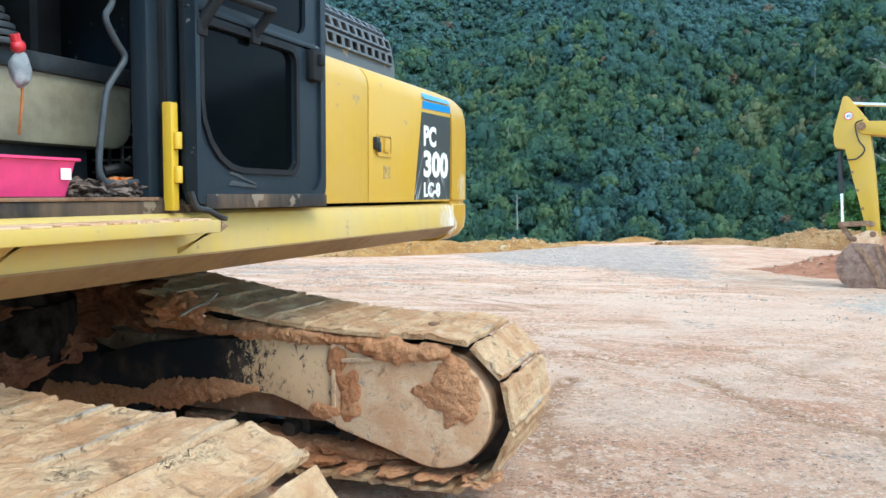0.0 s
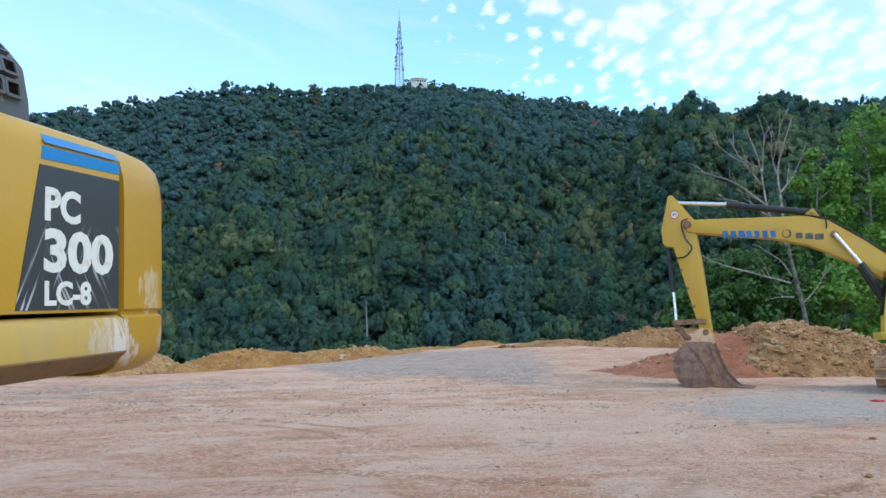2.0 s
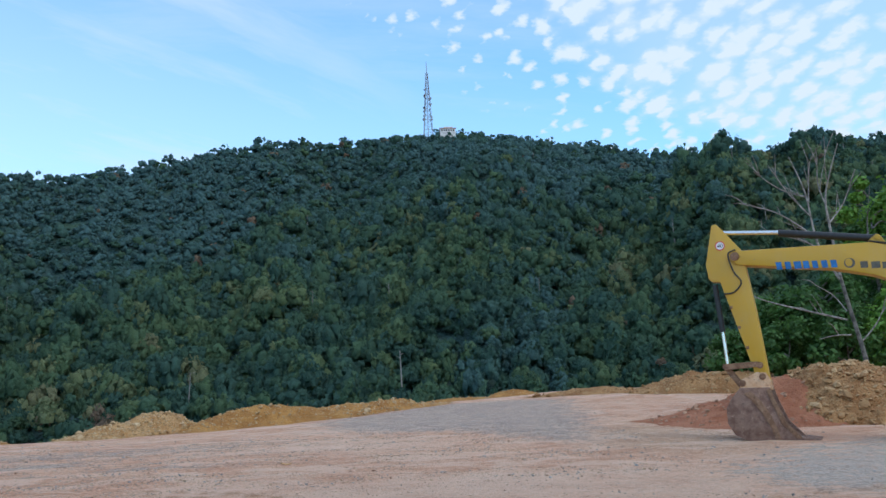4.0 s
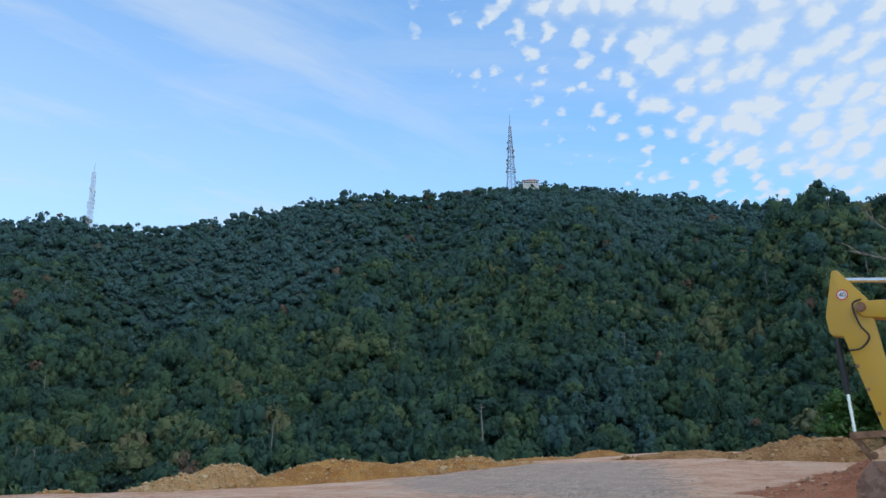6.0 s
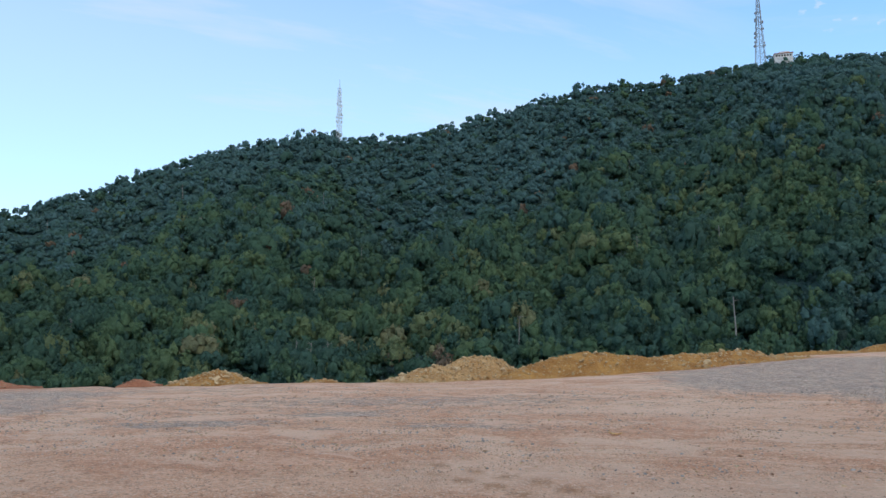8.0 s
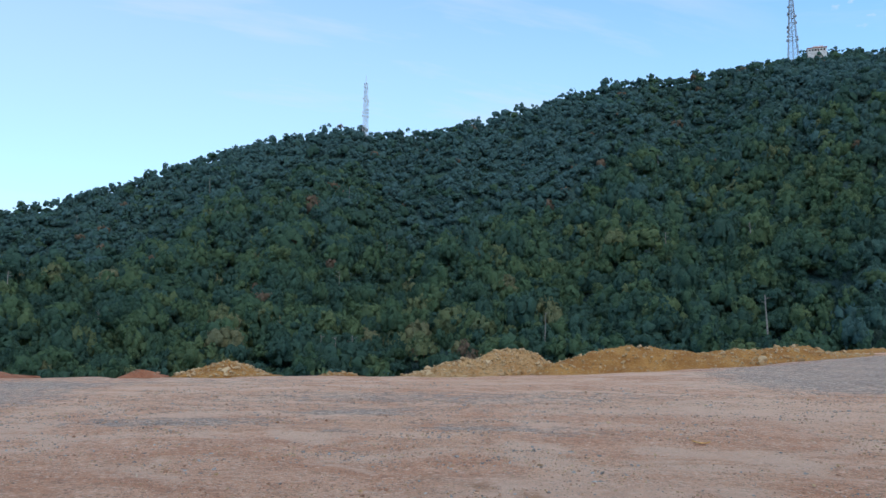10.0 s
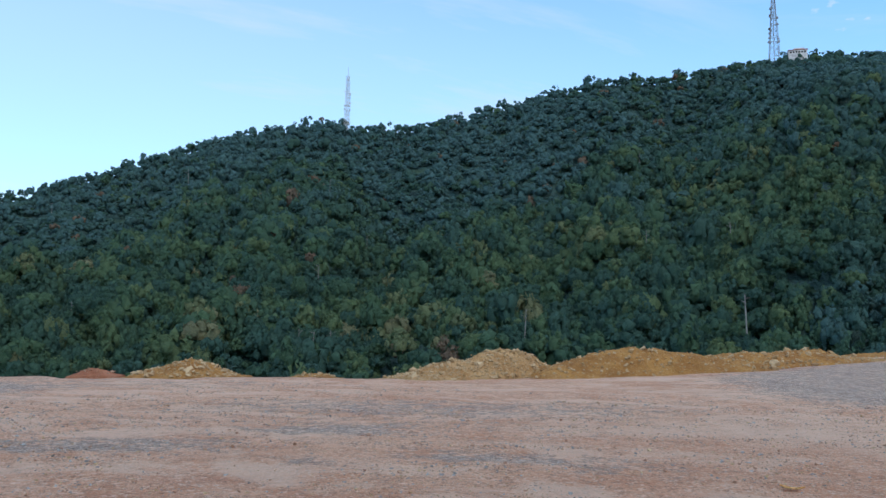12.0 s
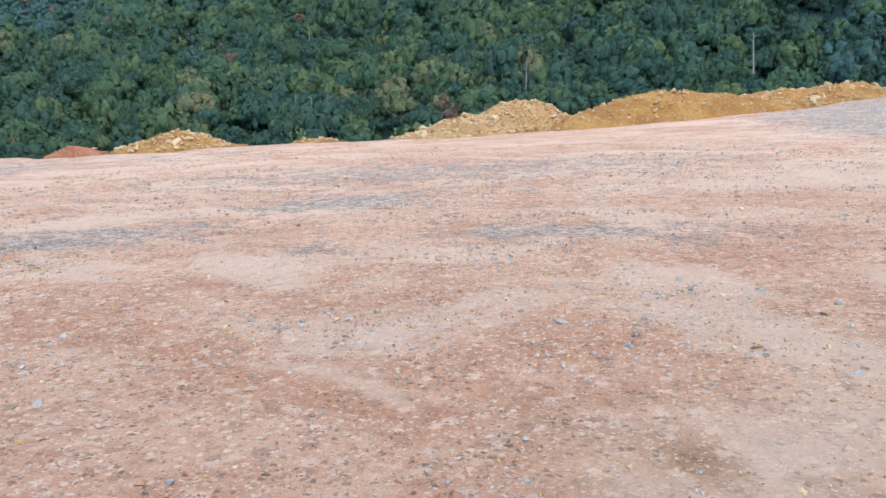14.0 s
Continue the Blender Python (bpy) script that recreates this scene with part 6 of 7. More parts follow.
    for k in range(3):
        part("arm_gusset", rbox(6.52 + 0.16 * k, 6.60 + 0.16 * k, 0.215, 0.228, 2.35 + 0.55 * k, 2.43 + 0.55 * k, 0.01), WHEEL, arm)
    part("round_plate", disc((7.02, 5.20), 0.13, 0.22, 0.226, "Y", 28, 0), WHITE, arm, "round white plate with red rim")
    part("plate_rim", ring_plate([(7.02 + 0.13 * math.cos(2 * math.pi * k / 28), 5.20 + 0.13 * math.sin(2 * math.pi * k / 28)) for k in range(28)], [(7.02 + 0.105 * math.cos(2 * math.pi * k / 28), 5.20 + 0.105 * math.sin(2 * math.pi * k / 28)) for k in range(28)], 0.226, 0.232), REDKNOB, arm)
    lettering("40", 0.11, 0.15, side_text(7.095, 0.229, 5.145), RUBBER, arm)
    part("arm_pin", disc((6.30, 1.92), 0.09, -0.27, 0.27, "Y", 16), WHEEL, arm)
    part("hose", tube(curved([(6.62, 0.30, 5.05), (6.82, 0.32, 4.92), (6.72, 0.30, 4.45), (6.55, 0.28, 4.15), (6.75, 0.27, 3.90), (7.02, 0.26, 3.86)]), 0.022, 8), HOSE, arm, "looped black hydraulic hose")
    part("hose", tube(curved([(3.1, 0.22, 5.02), (2.9, 0.24, 4.96), (2.86, 0.31, 4.75), (2.85, 0.31, 4.5)]), 0.018, 8), HOSE, boom)
    # rams
    ram = part("arm_ram", joined(bar((5.52, 0, 5.42), (3.24, 0, 5.02), 0.10), disc((3.24, 5.02), 0.11, -0.12, 0.12, "Y", 18)), HOSE, root, "black arm ram with chrome rod")
    part("ram_rod", bar((7.09, 0, 5.60), (5.45, 0, 5.43), 0.060), CHROME, ram)
    for y in (-0.36, 0.36):
        ram = part("boom_ram", joined(bar((2.06, y, 3.46), (1.15, y, 1.75), 0.095)), HOSE, root, "black boom ram with chrome rod")
        part("ram_rod", bar((2.66, y, 4.32), (2.04, y, 3.42), 0.060), CHROME, ram)
    ram = part("bucket_ram", bar((7.27, 0, 4.15), (7.18, 0, 2.85), 0.075), HOSE, root, "black bucket ram with chrome rod")
    part("ram_rod", bar((7.18, 0, 2.90), (7.13, 0, 1.95), 0.050), CHROME, ram)
    part("bucket_link", joined(*[prism([(7.20, 1.82), (7.22, 1.98), (6.35, 2.02), (6.30, 1.88)], y - 0.03, y + 0.03, "Y", 0.01) for y in (-0.26, 0.26)]), WHEEL, root, "rusty bucket link")
    part("bucket_lever", joined(*[prism([(7.26, 1.92), (7.14, 1.96), (6.70, 1.35), (6.82, 1.28)], y - 0.03, y + 0.03, "Y", 0.01) for y in (-0.15, 0.15)]), WHEEL, root)
    # bucket: shell, cheeks and teeth
    shell = [(6.80, 1.34), (7.02, 1.10), (7.18, 0.82), (7.18, 0.45), (7.02, 0.15), (6.75, 0.0), (6.10, -0.03), (5.35, 0.0)]
    inner = [(a + (6.5 - a) * 0.05, b + (0.8 - b) * 0.05) for a, b in shell]
    bucket = part("bucket", prism(shell + inner[::-1], -0.66, 0.66, "Y", 0.01), BUCKET, root, "rusty steel bucket standing on the soil")
    for y in (-0.68, 0.64):
        part("cheek", prism(shell + [(5.45, 0.10), (5.76, 0.44), (5.97, 0.96), (6.08, 1.34)], y, y + 0.04, "Y", 0.01), BUCKET, bucket)
    part("bucket_ear", joined(*[prism([(6.82, 1.26), (6.06, 1.26), (6.05, 1.50), (6.16, 1.72), (6.38, 1.74), (6.84, 1.52)], y - 0.03, y + 0.03, "Y", 0.01) for y in (-0.30, 0.30)]), FRAME, bucket, "mud-smeared ear plates of the bucket")
    part("bucket_lid", prism([(6.80, 1.36), (6.08, 1.36), (6.08, 1.31), (6.80, 1.30)], -0.64, 0.64, "Y", 0.01), FRAME, bucket)
    for x, z in ((6.76, 1.46), (6.25, 1.62)):
        part("bucket_pin", disc((x, z), 0.085, -0.36, 0.36, "Y", 18, 0.012), WHEEL, bucket, "rust-brown pin")
    part("cheek_plate", prism([(6.72, 1.20), (6.55, 1.26), (6.30, 0.98), (6.10, 0.62), (5.98, 0.30), (5.92, 0.02), (6.04, 0.01), (6.12, 0.30), (6.28, 0.62), (6.48, 0.94)], 0.68, 0.705, "Y", 0.008), WHEEL, bucket, "worn wear plate on the bucket's cheek")
    part("side_cutter", prism([(6.06, 1.30), (5.95, 0.96), (5.74, 0.44), (5.42, 0.08), (5.54, 0.04), (5.86, 0.40), (6.06, 0.94), (6.16, 1.28)], 0.68, 0.70, "Y", 0.006), WHEEL, bucket)
    for k in range(5):
        part("tooth", prism([(5.42, 0.07), (5.42, -0.03), (4.98, 0.0), (5.0, 0.02)], -0.62 + k * 0.29, -0.48 + k * 0.29, "Y", 0.008), BUCKET, bucket)
    return root


far_excavator()


# ---------------------------------------------------------------- spoil heaps
OCTA = (np.array([(1, 0, 0), (0, 1, 0), (-1, 0, 0), (0, -1, 0), (0, 0, 1), (0, 0, -1)], float), np.array([(0, 1, 4), (1, 2, 4), (2, 3, 4), (3, 0, 4), (1, 0, 5), (2, 1, 5), (3, 2, 5), (0, 3, 5)]))


def stones_mesh(rng, spots, sizes, squash=(1, 1, 0.75)):
    """Angular stones, joined."""
    v, f = icosphere(1) if np.mean(sizes) > 0.03 else OCTA
    n = len(spots)
    rot = rng.normal(size=(n, 3, 3))
    q, _ = np.linalg.qr(rot)
    shape = v[None] * rng.uniform(0.5, 1.2, (n, len(v), 1)) * rng.uniform(0.5, 1.2, (n, 1, 3))
    w = np.einsum("nij,nkj->nki", q, shape) * sizes[:, None, None] * squash + spots[:, None, :]
    faces = (f[None] + (np.arange(n) * len(v))[:, None, None]).reshape(-1, 3)
    return w.reshape(-1, 3), faces


def stone_stuff(name, rng, spots, sizes, mat, parent=None, label=""):
    verts, faces = stones_mesh(rng, spots, sizes)
    me = mesh_from(name, verts.tolist(), faces.tolist(), (mat,), False)
    ob = new(name, me)
    ob.parent = parent
    return tagged(ob, label, "", "", "stuff")


def mat_stones(name, a, b):
    m, n, l, bs = material(name, 0.88, spec=0.25)
    g = n.new("ShaderNodeNewGeometry")
    f = noise_tex(n, l, coords(n, l), 25, 4, 0.65)
    col = mix(n, l, g.outputs["Random Per Island"], a, b)
    l.new(mix(n, l, calc(n, l, "MULTIPLY", f, 0.4), col, tuple(c * 0.6 for c in a)), bs.inputs["Base Color"])
    return m


STONE_PALE = mat_stones("pale_stones", (0.36, 0.215, 0.09), (0.64, 0.46, 0.27))
STONE_TAN = mat_stones("tan_rubble", (0.30, 0.155, 0.06), (0.60, 0.40, 0.21))
STONE_GREY = mat_stones("grey_chips", (0.20, 0.18, 0.16), (0.48, 0.44, 0.40))
STONE_RED = mat_stones("red_clods", (0.30, 0.15, 0.09), (0.54, 0.34, 0.22))


def heap(label, cx, cy, length, width, height, turn, mat, seed, stones, stone_mat, crest, big):
    """A tipped heap: crest gives its height along its length (place from -1 to 1, share of the height), stones lie over it."""
    rng = np.random.default_rng(seed)
    na, nb = 150, 44
    p, v = np.meshgrid(np.linspace(-1.12, 1.12, na), np.linspace(-1, 1, nb), indexing="ij")
    c, s = math.cos(radians(turn)), math.sin(radians(turn))
    wander = 0.30 * (fbm(p * 2.5 + seed, p * 0, seed) - 0.47)
    a, b = p * length, (v * 1.15 + wander) * width
    x, y = cx + a * c - b * s, cy + a * s + b * c
    ragged = p + 0.10 * (fbm(x * 1.6, y * 1.6, seed + 3) - 0.47)
    line = np.interp(ragged, [q for q, _ in crest], [w for _, w in crest], 0, 0)
    side = np.clip(1 - np.abs(v * (1.05 + 0.5 * (fbm(x * 0.9, y * 0.9, seed + 17) - 0.47))) ** 1.35, 0, 1)
    full = height * line * side
    grain = 0.20 * (fbm(x * 2.6, y * 2.6, seed + 9) - 0.47) + 0.12 * (fbm(x * 9, y * 9, seed + 13) - 0.47)
    z = full * (1 + 0.35 * (fbm(x * 1.3, y * 1.3, seed + 5) - 0.47)) + grain * np.clip(full * 2.2, 0, 1)
    z = plateau(x, y) + z - 0.05 - 0.4 * smooth((np.maximum(np.abs(v), np.abs(p) / 1.12) - 0.9) / 0.1)
    verts = np.stack([x, y, z], -1).reshape(-1, 3)
    i, k = np.meshgrid(np.arange(na - 1), np.arange(nb - 1), indexing="ij")
    faces = np.stack([i * nb + k, (i + 1) * nb + k, (i + 1) * nb + k + 1, i * nb + k + 1], -1).reshape(-1, 4).tolist()
    root = tagged(new("earth_mound", mesh_from("earth_mound", verts.tolist(), faces, (mat,))), label, "earth heap", "heaps along the yard's edge")
    pick = rng.choice(len(verts), stones * 6)
    pick = pick[(full.reshape(-1)[pick] > 0.06)][: stones * 4]
    spots = verts[pick] + rng.normal(0, 0.07, (len(pick), 3)) * (1, 1, 0.15)
    stone_stuff("rubble", rng, spots, np.clip(rng.lognormal(math.log(big * 0.62), 0.6, len(spots)), 0.012, 0.34), stone_mat, root, "pale broken stones over the heap")
    return root


HUMP = ((-1, 0), (-0.7, 0.45), (-0.3, 0.92), (0.05, 1.0), (0.4, 0.8), (0.75, 0.35), (1, 0))
heap("ochre heap of stony soil at the yard's edge", -16.9, 38.1, 1.75, 1.2, 0.50, 12, OCHRE, 3, 420, STONE_PALE, HUMP, 0.045)
heap("low red soil heap at the yard's edge", -19.6, 36.9, 0.75, 0.5, 0.24, 20, RED, 4, 40, STONE_RED, HUMP, 0.04)
heap("low pale soil heap at the yard's edge", -12.9, 39.4, 0.9, 0.5, 0.16, 10, OCHRE, 5, 60, STONE_PALE, HUMP, 0.05)
heap("red soil heap beside the gravel", -24.6, 33.2, 2.4, 1.4, 0.95, 30, RED, 6, 90, STONE_RED, ((-1, 0.5), (-0.5, 1.0), (-0.1, 0.85), (0.3, 0.5), (0.7, 0.12), (1, 0.05)), 0.05)
heap("pale rubble heap with broken rock", -8.1, 42.3, 3.5, 1.35, 1.0, 55, PALE, 7, 800, STONE_PALE, ((-1, 0.05), (-0.8, 0.22), (-0.5, 0.50), (-0.28, 0.62), (-0.08, 0.60), (0.05, 0.78), (0.2, 0.96), (0.45, 1.0), (0.62, 0.92), (0.80, 0.72), (0.86, 0.40), (1, 0.12)), 0.055)
heap("long ochre soil heap with scattered stones", -2.5, 45.6, 4.9, 1.7, 1.0, 33, OCHRE, 8, 480, STONE_PALE, ((-1, 0.10), (-0.88, 0.40), (-0.6, 0.62), (-0.35, 0.88), (-0.12, 1.0), (0.15, 0.90), (0.4, 0.70), (0.65, 0.58), (0.85, 0.50), (1, 0.3)), 0.05)
heap("low ochre bank along the yard's edge", 3.2, 50.4, 5.6, 1.4, 0.66, 40, OCHRE, 9, 340, STONE_PALE, ((-1, 0.3), (-0.8, 0.85), (-0.5, 1.0), (-0.2, 0.86), (0.05, 0.95), (0.28, 1.0), (0.45, 0.55), (0.7, 0.25), (1, 0.1)), 0.07)
heap("small rounded ochre heap", 12.0, 57.4, 2.0, 1.1, 0.44, 5, OCHRE, 10, 60, STONE_PALE, HUMP, 0.05)
heap("low earth bank behind the gravel", 8.2, 56.9, 3.4, 0.8, 0.26, 8, OCHRE, 11, 90, STONE_PALE, HUMP, 0.06)
heap("low stony bank at the far edge", 15.2, 49.5, 4.6, 0.9, 0.38, -28, ROCKY, 15, 160, STONE_TAN, HUMP, 0.06)
heap("stony brown heap at the far edge", 20.9, 46.4, 4.6, 1.6, 1.15, -23, ROCKY, 12, 420, STONE_TAN, ((-1, 0.05), (-0.75, 0.42), (-0.5, 0.75), (-0.3, 0.95), (0.0, 0.9), (0.3, 1.0), (0.65, 0.85), (1, 0.3)), 0.07)
heap("red laterite heap behind the bucket", 15.0, 31.6, 5.0, 3.2, 1.62, 20, RED, 13, 170, STONE_RED, ((-1, 0), (-0.6, 0.04), (-0.25, 0.17), (0.1, 0.64), (0.35, 1.0), (0.65, 0.85), (1, 0.2)), 0.06)
heap("large rocky heap of broken stone", 19.6, 31.4, 4.3, 3.3, 1.95, -12, ROCKY, 14, 1500, STONE_TAN, ((-1, 0.05), (-0.75, 0.55), (-0.5, 0.95), (-0.2, 1.0), (0.15, 0.85), (0.5, 0.68), (1, 0.1)), 0.075)


# ---------------------------------------------------------------- masts and house on the ridge
def hill_point(az, far=896.0):
    a = radians(az)
    x, y = HUB[0] + far * math.sin(a), HUB[1] + far * math.cos(a)
    return x, y, float(mountain(np.array([x]), np.array([y]))[0])


MASTSTEEL = mat_plain("weathered_mast_steel", (0.27, 0.275, 0.30), 0.6, vary=0.2, scale=0.2)
PALESTEEL = mat_plain("pale_painted_mast_steel", (0.62, 0.63, 0.65), 0.6, vary=0.15, scale=0.2)
HUTWALL = mat_plain("faded_pale_plaster", (0.60, 0.56, 0.54), 0.8, vary=0.2, scale=0.4)
ROOFTILE = mat_plain("rust_red_roof", (0.38, 0.13, 0.09), 0.8, scale=0.5)


def mast(az, base, height, width, label, dishes, seed, waist=0.2, steel=None, thick=1.0):
    """A square lattice mast that narrows upwards, with drum aerials and a whip on top."""
    steel = steel or MASTSTEEL
    rng = random.Random(seed)
    x, y, z = hill_point(az)
    root = new("radio_mast")
    root.matrix_world = Matrix.Translation((x, y, z))
    tagged(root, label, "radio mast", "masts on the ridge")
    body = base + height * 0.82
    def half(h):
        return width / 2 * (waist + (1 - waist) * (1 - min(h / body, 1)) ** 1.6)
    legs = [(1, 1), (1, -1), (-1, -1), (-1, 1)]
    for sx, sy in legs:
        part("leg", tube([(sx * half(0), sy * half(0), 0), (sx * half(body), sy * half(body), body)], 0.28 * thick, 6), steel, root)
    bays = 13
    for k in range(bays):
        h0, h1 = body * k / bays, body * (k + 1) / bays
        bars = []
        for (ax, ay), (bx, by) in zip(legs, legs[1:] + legs[:1]):
            bars.append(tube([(ax * half(h0), ay * half(h0), h0), (bx * half(h1), by * half(h1), h1)], 0.14 * thick, 4))
            bars.append(tube([(bx * half(h0), by * half(h0), h0), (ax * half(h1), ay * half(h1), h1)], 0.14 * thick, 4))
            bars.append(tube([(ax * half(h1), ay * half(h1), h1), (bx * half(h1), by * half(h1), h1)], 0.16 * thick, 4))
        part("lattice_bay", joined(*bars), steel, root)
    part("whip", tube([(0, 0, body), (0, 0, base + height)], 0.3, 6, [0.45, 0.18]), steel, root)
    for k in range(dishes):
        h = base + (height * 0.75 - base) * rng.uniform(0.25, 1.0)
        sx = rng.choice((-1, 1))
        w = half(h) + 1.3
        part("drum_aerial", joined(disc((sx * w, h), rng.uniform(1.0, 1.6) * thick, -1.0, 0.2, "Y", 16, 0.1), tube([(0, 0, h), (sx * w, 0, h)], 0.2, 5)), steel, root)
    part("cable_run", tube([(0, 0, 0), (0, 0, body)], 0.32 * thick, 8), steel, root)
    return root


mast(6.28, 12.0, 87.0, 11.0, "tall tapering steel lattice radio mast on the ridge", 12, 1)
mast(-23.5, 12.0, 64.0, 5.2, "slim pale steel lattice radio mast on the ridge", 9, 2, 0.55, PALESTEEL, 0.72)


def ridge_house():
    x, y, z = hill_point(7.7, 893)
    root = new("hut")
    root.matrix_world = Matrix.Translation((x, y, z - 3.0))
    tagged(root, "pale pink flat-roofed station building among the ridge trees", "building")
    part("wall", rbox(-9, 9, -4, 4, 0, 17.0, 0.1), HUTWALL, root)
    part("roof", rbox(-9.6, 9.6, -4.6, 4.6, 17.0, 17.7, 0.1), ROOFTILE, root)
    part("parapet", rbox(-4, 6, -3.5, 3.5, 17.7, 19.4, 0.1), HUTWALL, root)
    for k in range(6):
        part("window", rbox(-7.6 + k * 2.7, -6.0 + k * 2.7, -4.08, -3.98, 14.0, 15.8, 0.0), GLASS, root)


ridge_house()


def bare_trunk(name, az, far, height, radius, label, seed):
    rng = random.Random(seed)
    x, y, z = hill_point(az, far)
    root = new(name)
    root.matrix_world = Matrix.Translation((x, y, z))
    tagged(root, label, "dead tree", "bare trunks in the forest")
    lean = rng.uniform(-0.03, 0.03)
    part("trunk", tube([(0, 0, 0), (lean * height * 0.5, 0, height * 0.5), (lean * height * 1.3, 0.2, height)], radius, 8, [radius, radius * 0.8, radius * 0.45]), DEADWOOD, root)
    for k in range(3):
        h = height * rng.uniform(0.75, 0.98)
        a = rng.uniform(0, 6.28)
        part("limb", tube([(lean * h, 0, h), (lean * h + 2.2 * math.cos(a), 2.2 * math.sin(a), h + rng.uniform(0.5, 2))], 0.1, 5, [radius * 0.4, 0.05]), DEADWOOD, root)
    return root


bare_trunk("dead_tree", 4.05, 345, 26, 0.42, "pale bare trunk standing above the canopy", 1)
bare_trunk("dead_tree", -10.6, 350, 22, 0.30, "thin pale bare trunk among the trees", 2)
bare_trunk("dead_tree", -46.0, 420, 24, 0.35, "pale bare trunk standing above the canopy", 3)
bare_trunk("dead_tree", -48.2, 430, 20, 0.3, "thin pale bare trunk among the trees", 4)
bare_trunk("dead_tree", -26.2, 345, 15, 0.25, "thin pale bare trunk among the trees", 5)
bare_trunk("dead_tree", -25.2, 345, 14, 0.25, "thin pale bare trunk among the trees", 6)
bare_trunk("dead_tree", -24.0, 350, 13, 0.25, "thin pale bare trunk among the trees", 7)
for k in range(26):
    rr = random.Random(100 + k)
    bare_trunk("dead_tree", rr.uniform(-45, 38), rr.uniform(360, 860), rr.uniform(15, 21), rr.uniform(0.22, 0.36), "thin pale bare trunk among the trees", 20 + k)


# ---------------------------------------------------------------- trees at the yard's right-hand corner
def mat_leaves(name, dark, light):
    m, n, l, b = material(name, 0.55, spec=0.35)
    g = n.new("ShaderNodeNewGeometry")
    f = noise_tex(n, l, coords(n, l), 0.9, 4, 0.6)
    col = mix(n, l, calc(n, l, "ADD", calc(n, l, "MULTIPLY", g.outputs["Random Per Island"], 0.6), calc(n, l, "MULTIPLY", f, 0.4)), dark, light)
    l.new(col, b.inputs["Base Color"])
    t = n.new("ShaderNodeBsdfTranslucent")
    l.new(col, t.inputs["Color"])
    mx = n.new("ShaderNodeMixShader")
    mx.inputs[0].default_value = 0.35
    l.new(b.outputs[0], mx.inputs[1])
    l.new(t.outputs[0], mx.inputs[2])
    l.new(mx.outputs[0], n["Material Output"].inputs["Surface"])
    return m


LEAVES = mat_leaves("fresh_green_leaves", (0.08, 0.19, 0.025), (0.24, 0.42, 0.07))
DARKLEAVES = mat_leaves("dark_green_leaves", (0.035, 0.09, 0.022), (0.10, 0.20, 0.045))


def leafy_tree(name, x, y, height, radius, seed, mat, low=0.25, count=5200, leaf=0.17, label="bright green leafy tree behind the heaps"):
    rng = np.random.default_rng(seed)
    rnd = random.Random(seed)
    z = ground_z(x, y) if y < 60 else 1.0
    z = max(z, 0.3)
    root = new(name)
    root.matrix_world = Matrix.Translation((x, y, z - 0.1))
    tagged(root, label, "tree", "trees at the yard's corner")
    tr = 0.009 * height + 0.03
    part("trunk", tube(curved([(0, 0, 0), (rnd.uniform(-0.2, 0.2), 0.1, height * 0.35), (rnd.uniform(-0.35, 0.35), 0, height * 0.7), (rnd.uniform(-0.4, 0.4), 0, height * 0.95)], 4), tr, 8, [tr * (1 - 0.9 * k / 12) for k in range(13)]), BARK, root)
    clumps = []
    for k in range(26):
        h = height * (low + (1 - low) * rnd.random() ** 0.8)
        swell = math.sin(math.pi * min(max((h / height - low * 0.6) / (1.08 - low * 0.6), 0.0), 1.0)) ** 0.6
        a, d = rnd.uniform(0, 6.28), radius * swell * rnd.uniform(0.35, 1.0)
        clumps.append((d * math.cos(a), d * math.sin(a), h - 0.1 * height * (d / radius), radius * rnd.uniform(0.22, 0.42)))
        if k % 2 == 0:
            h0 = max(h - d * 0.6, height * 0.12)
            part("limb", tube(curved([(0, 0, h0), (0.5 * clumps[-1][0], 0.5 * clumps[-1][1], h0 + 0.6 * (h - h0)), clumps[-1][:3]], 3), 0.05, 5, [0.07 * (1 - 0.8 * i / 6) for i in range(7)]), BARK, root)
    clumps = np.array(clumps)
    which = rng.integers(0, len(clumps), count)
    d = rng.normal(size=(count, 3))
    d /= np.linalg.norm(d, axis=1)[:, None]
    p = clumps[which, :3] + d * (clumps[which, 3] * rng.uniform(0.45, 1.12, count))[:, None] * (1, 1, 0.75)
    out = d * 0.6 + rng.normal(size=d.shape) * 0.6 + (0, 0, 0.5)
    out /= np.linalg.norm(out, axis=1)[:, None]
    a = np.cross(out, rng.normal(size=d.shape))
    a /= np.linalg.norm(a, axis=1)[:, None]
    b = np.cross(out, a)
    s = (leaf * rng.uniform(0.6, 1.4, count))[:, None]
    verts = np.stack([p - a * s, p - b * s * 0.55, p + a * s, p + b * s * 0.55], 1).reshape(-1, 3)
    me = mesh_from("crown", verts.tolist(), np.arange(count * 4).reshape(-1, 4).tolist(), (mat,), False)
    ob = new("crown", me)
    ob.parent = root
    return root


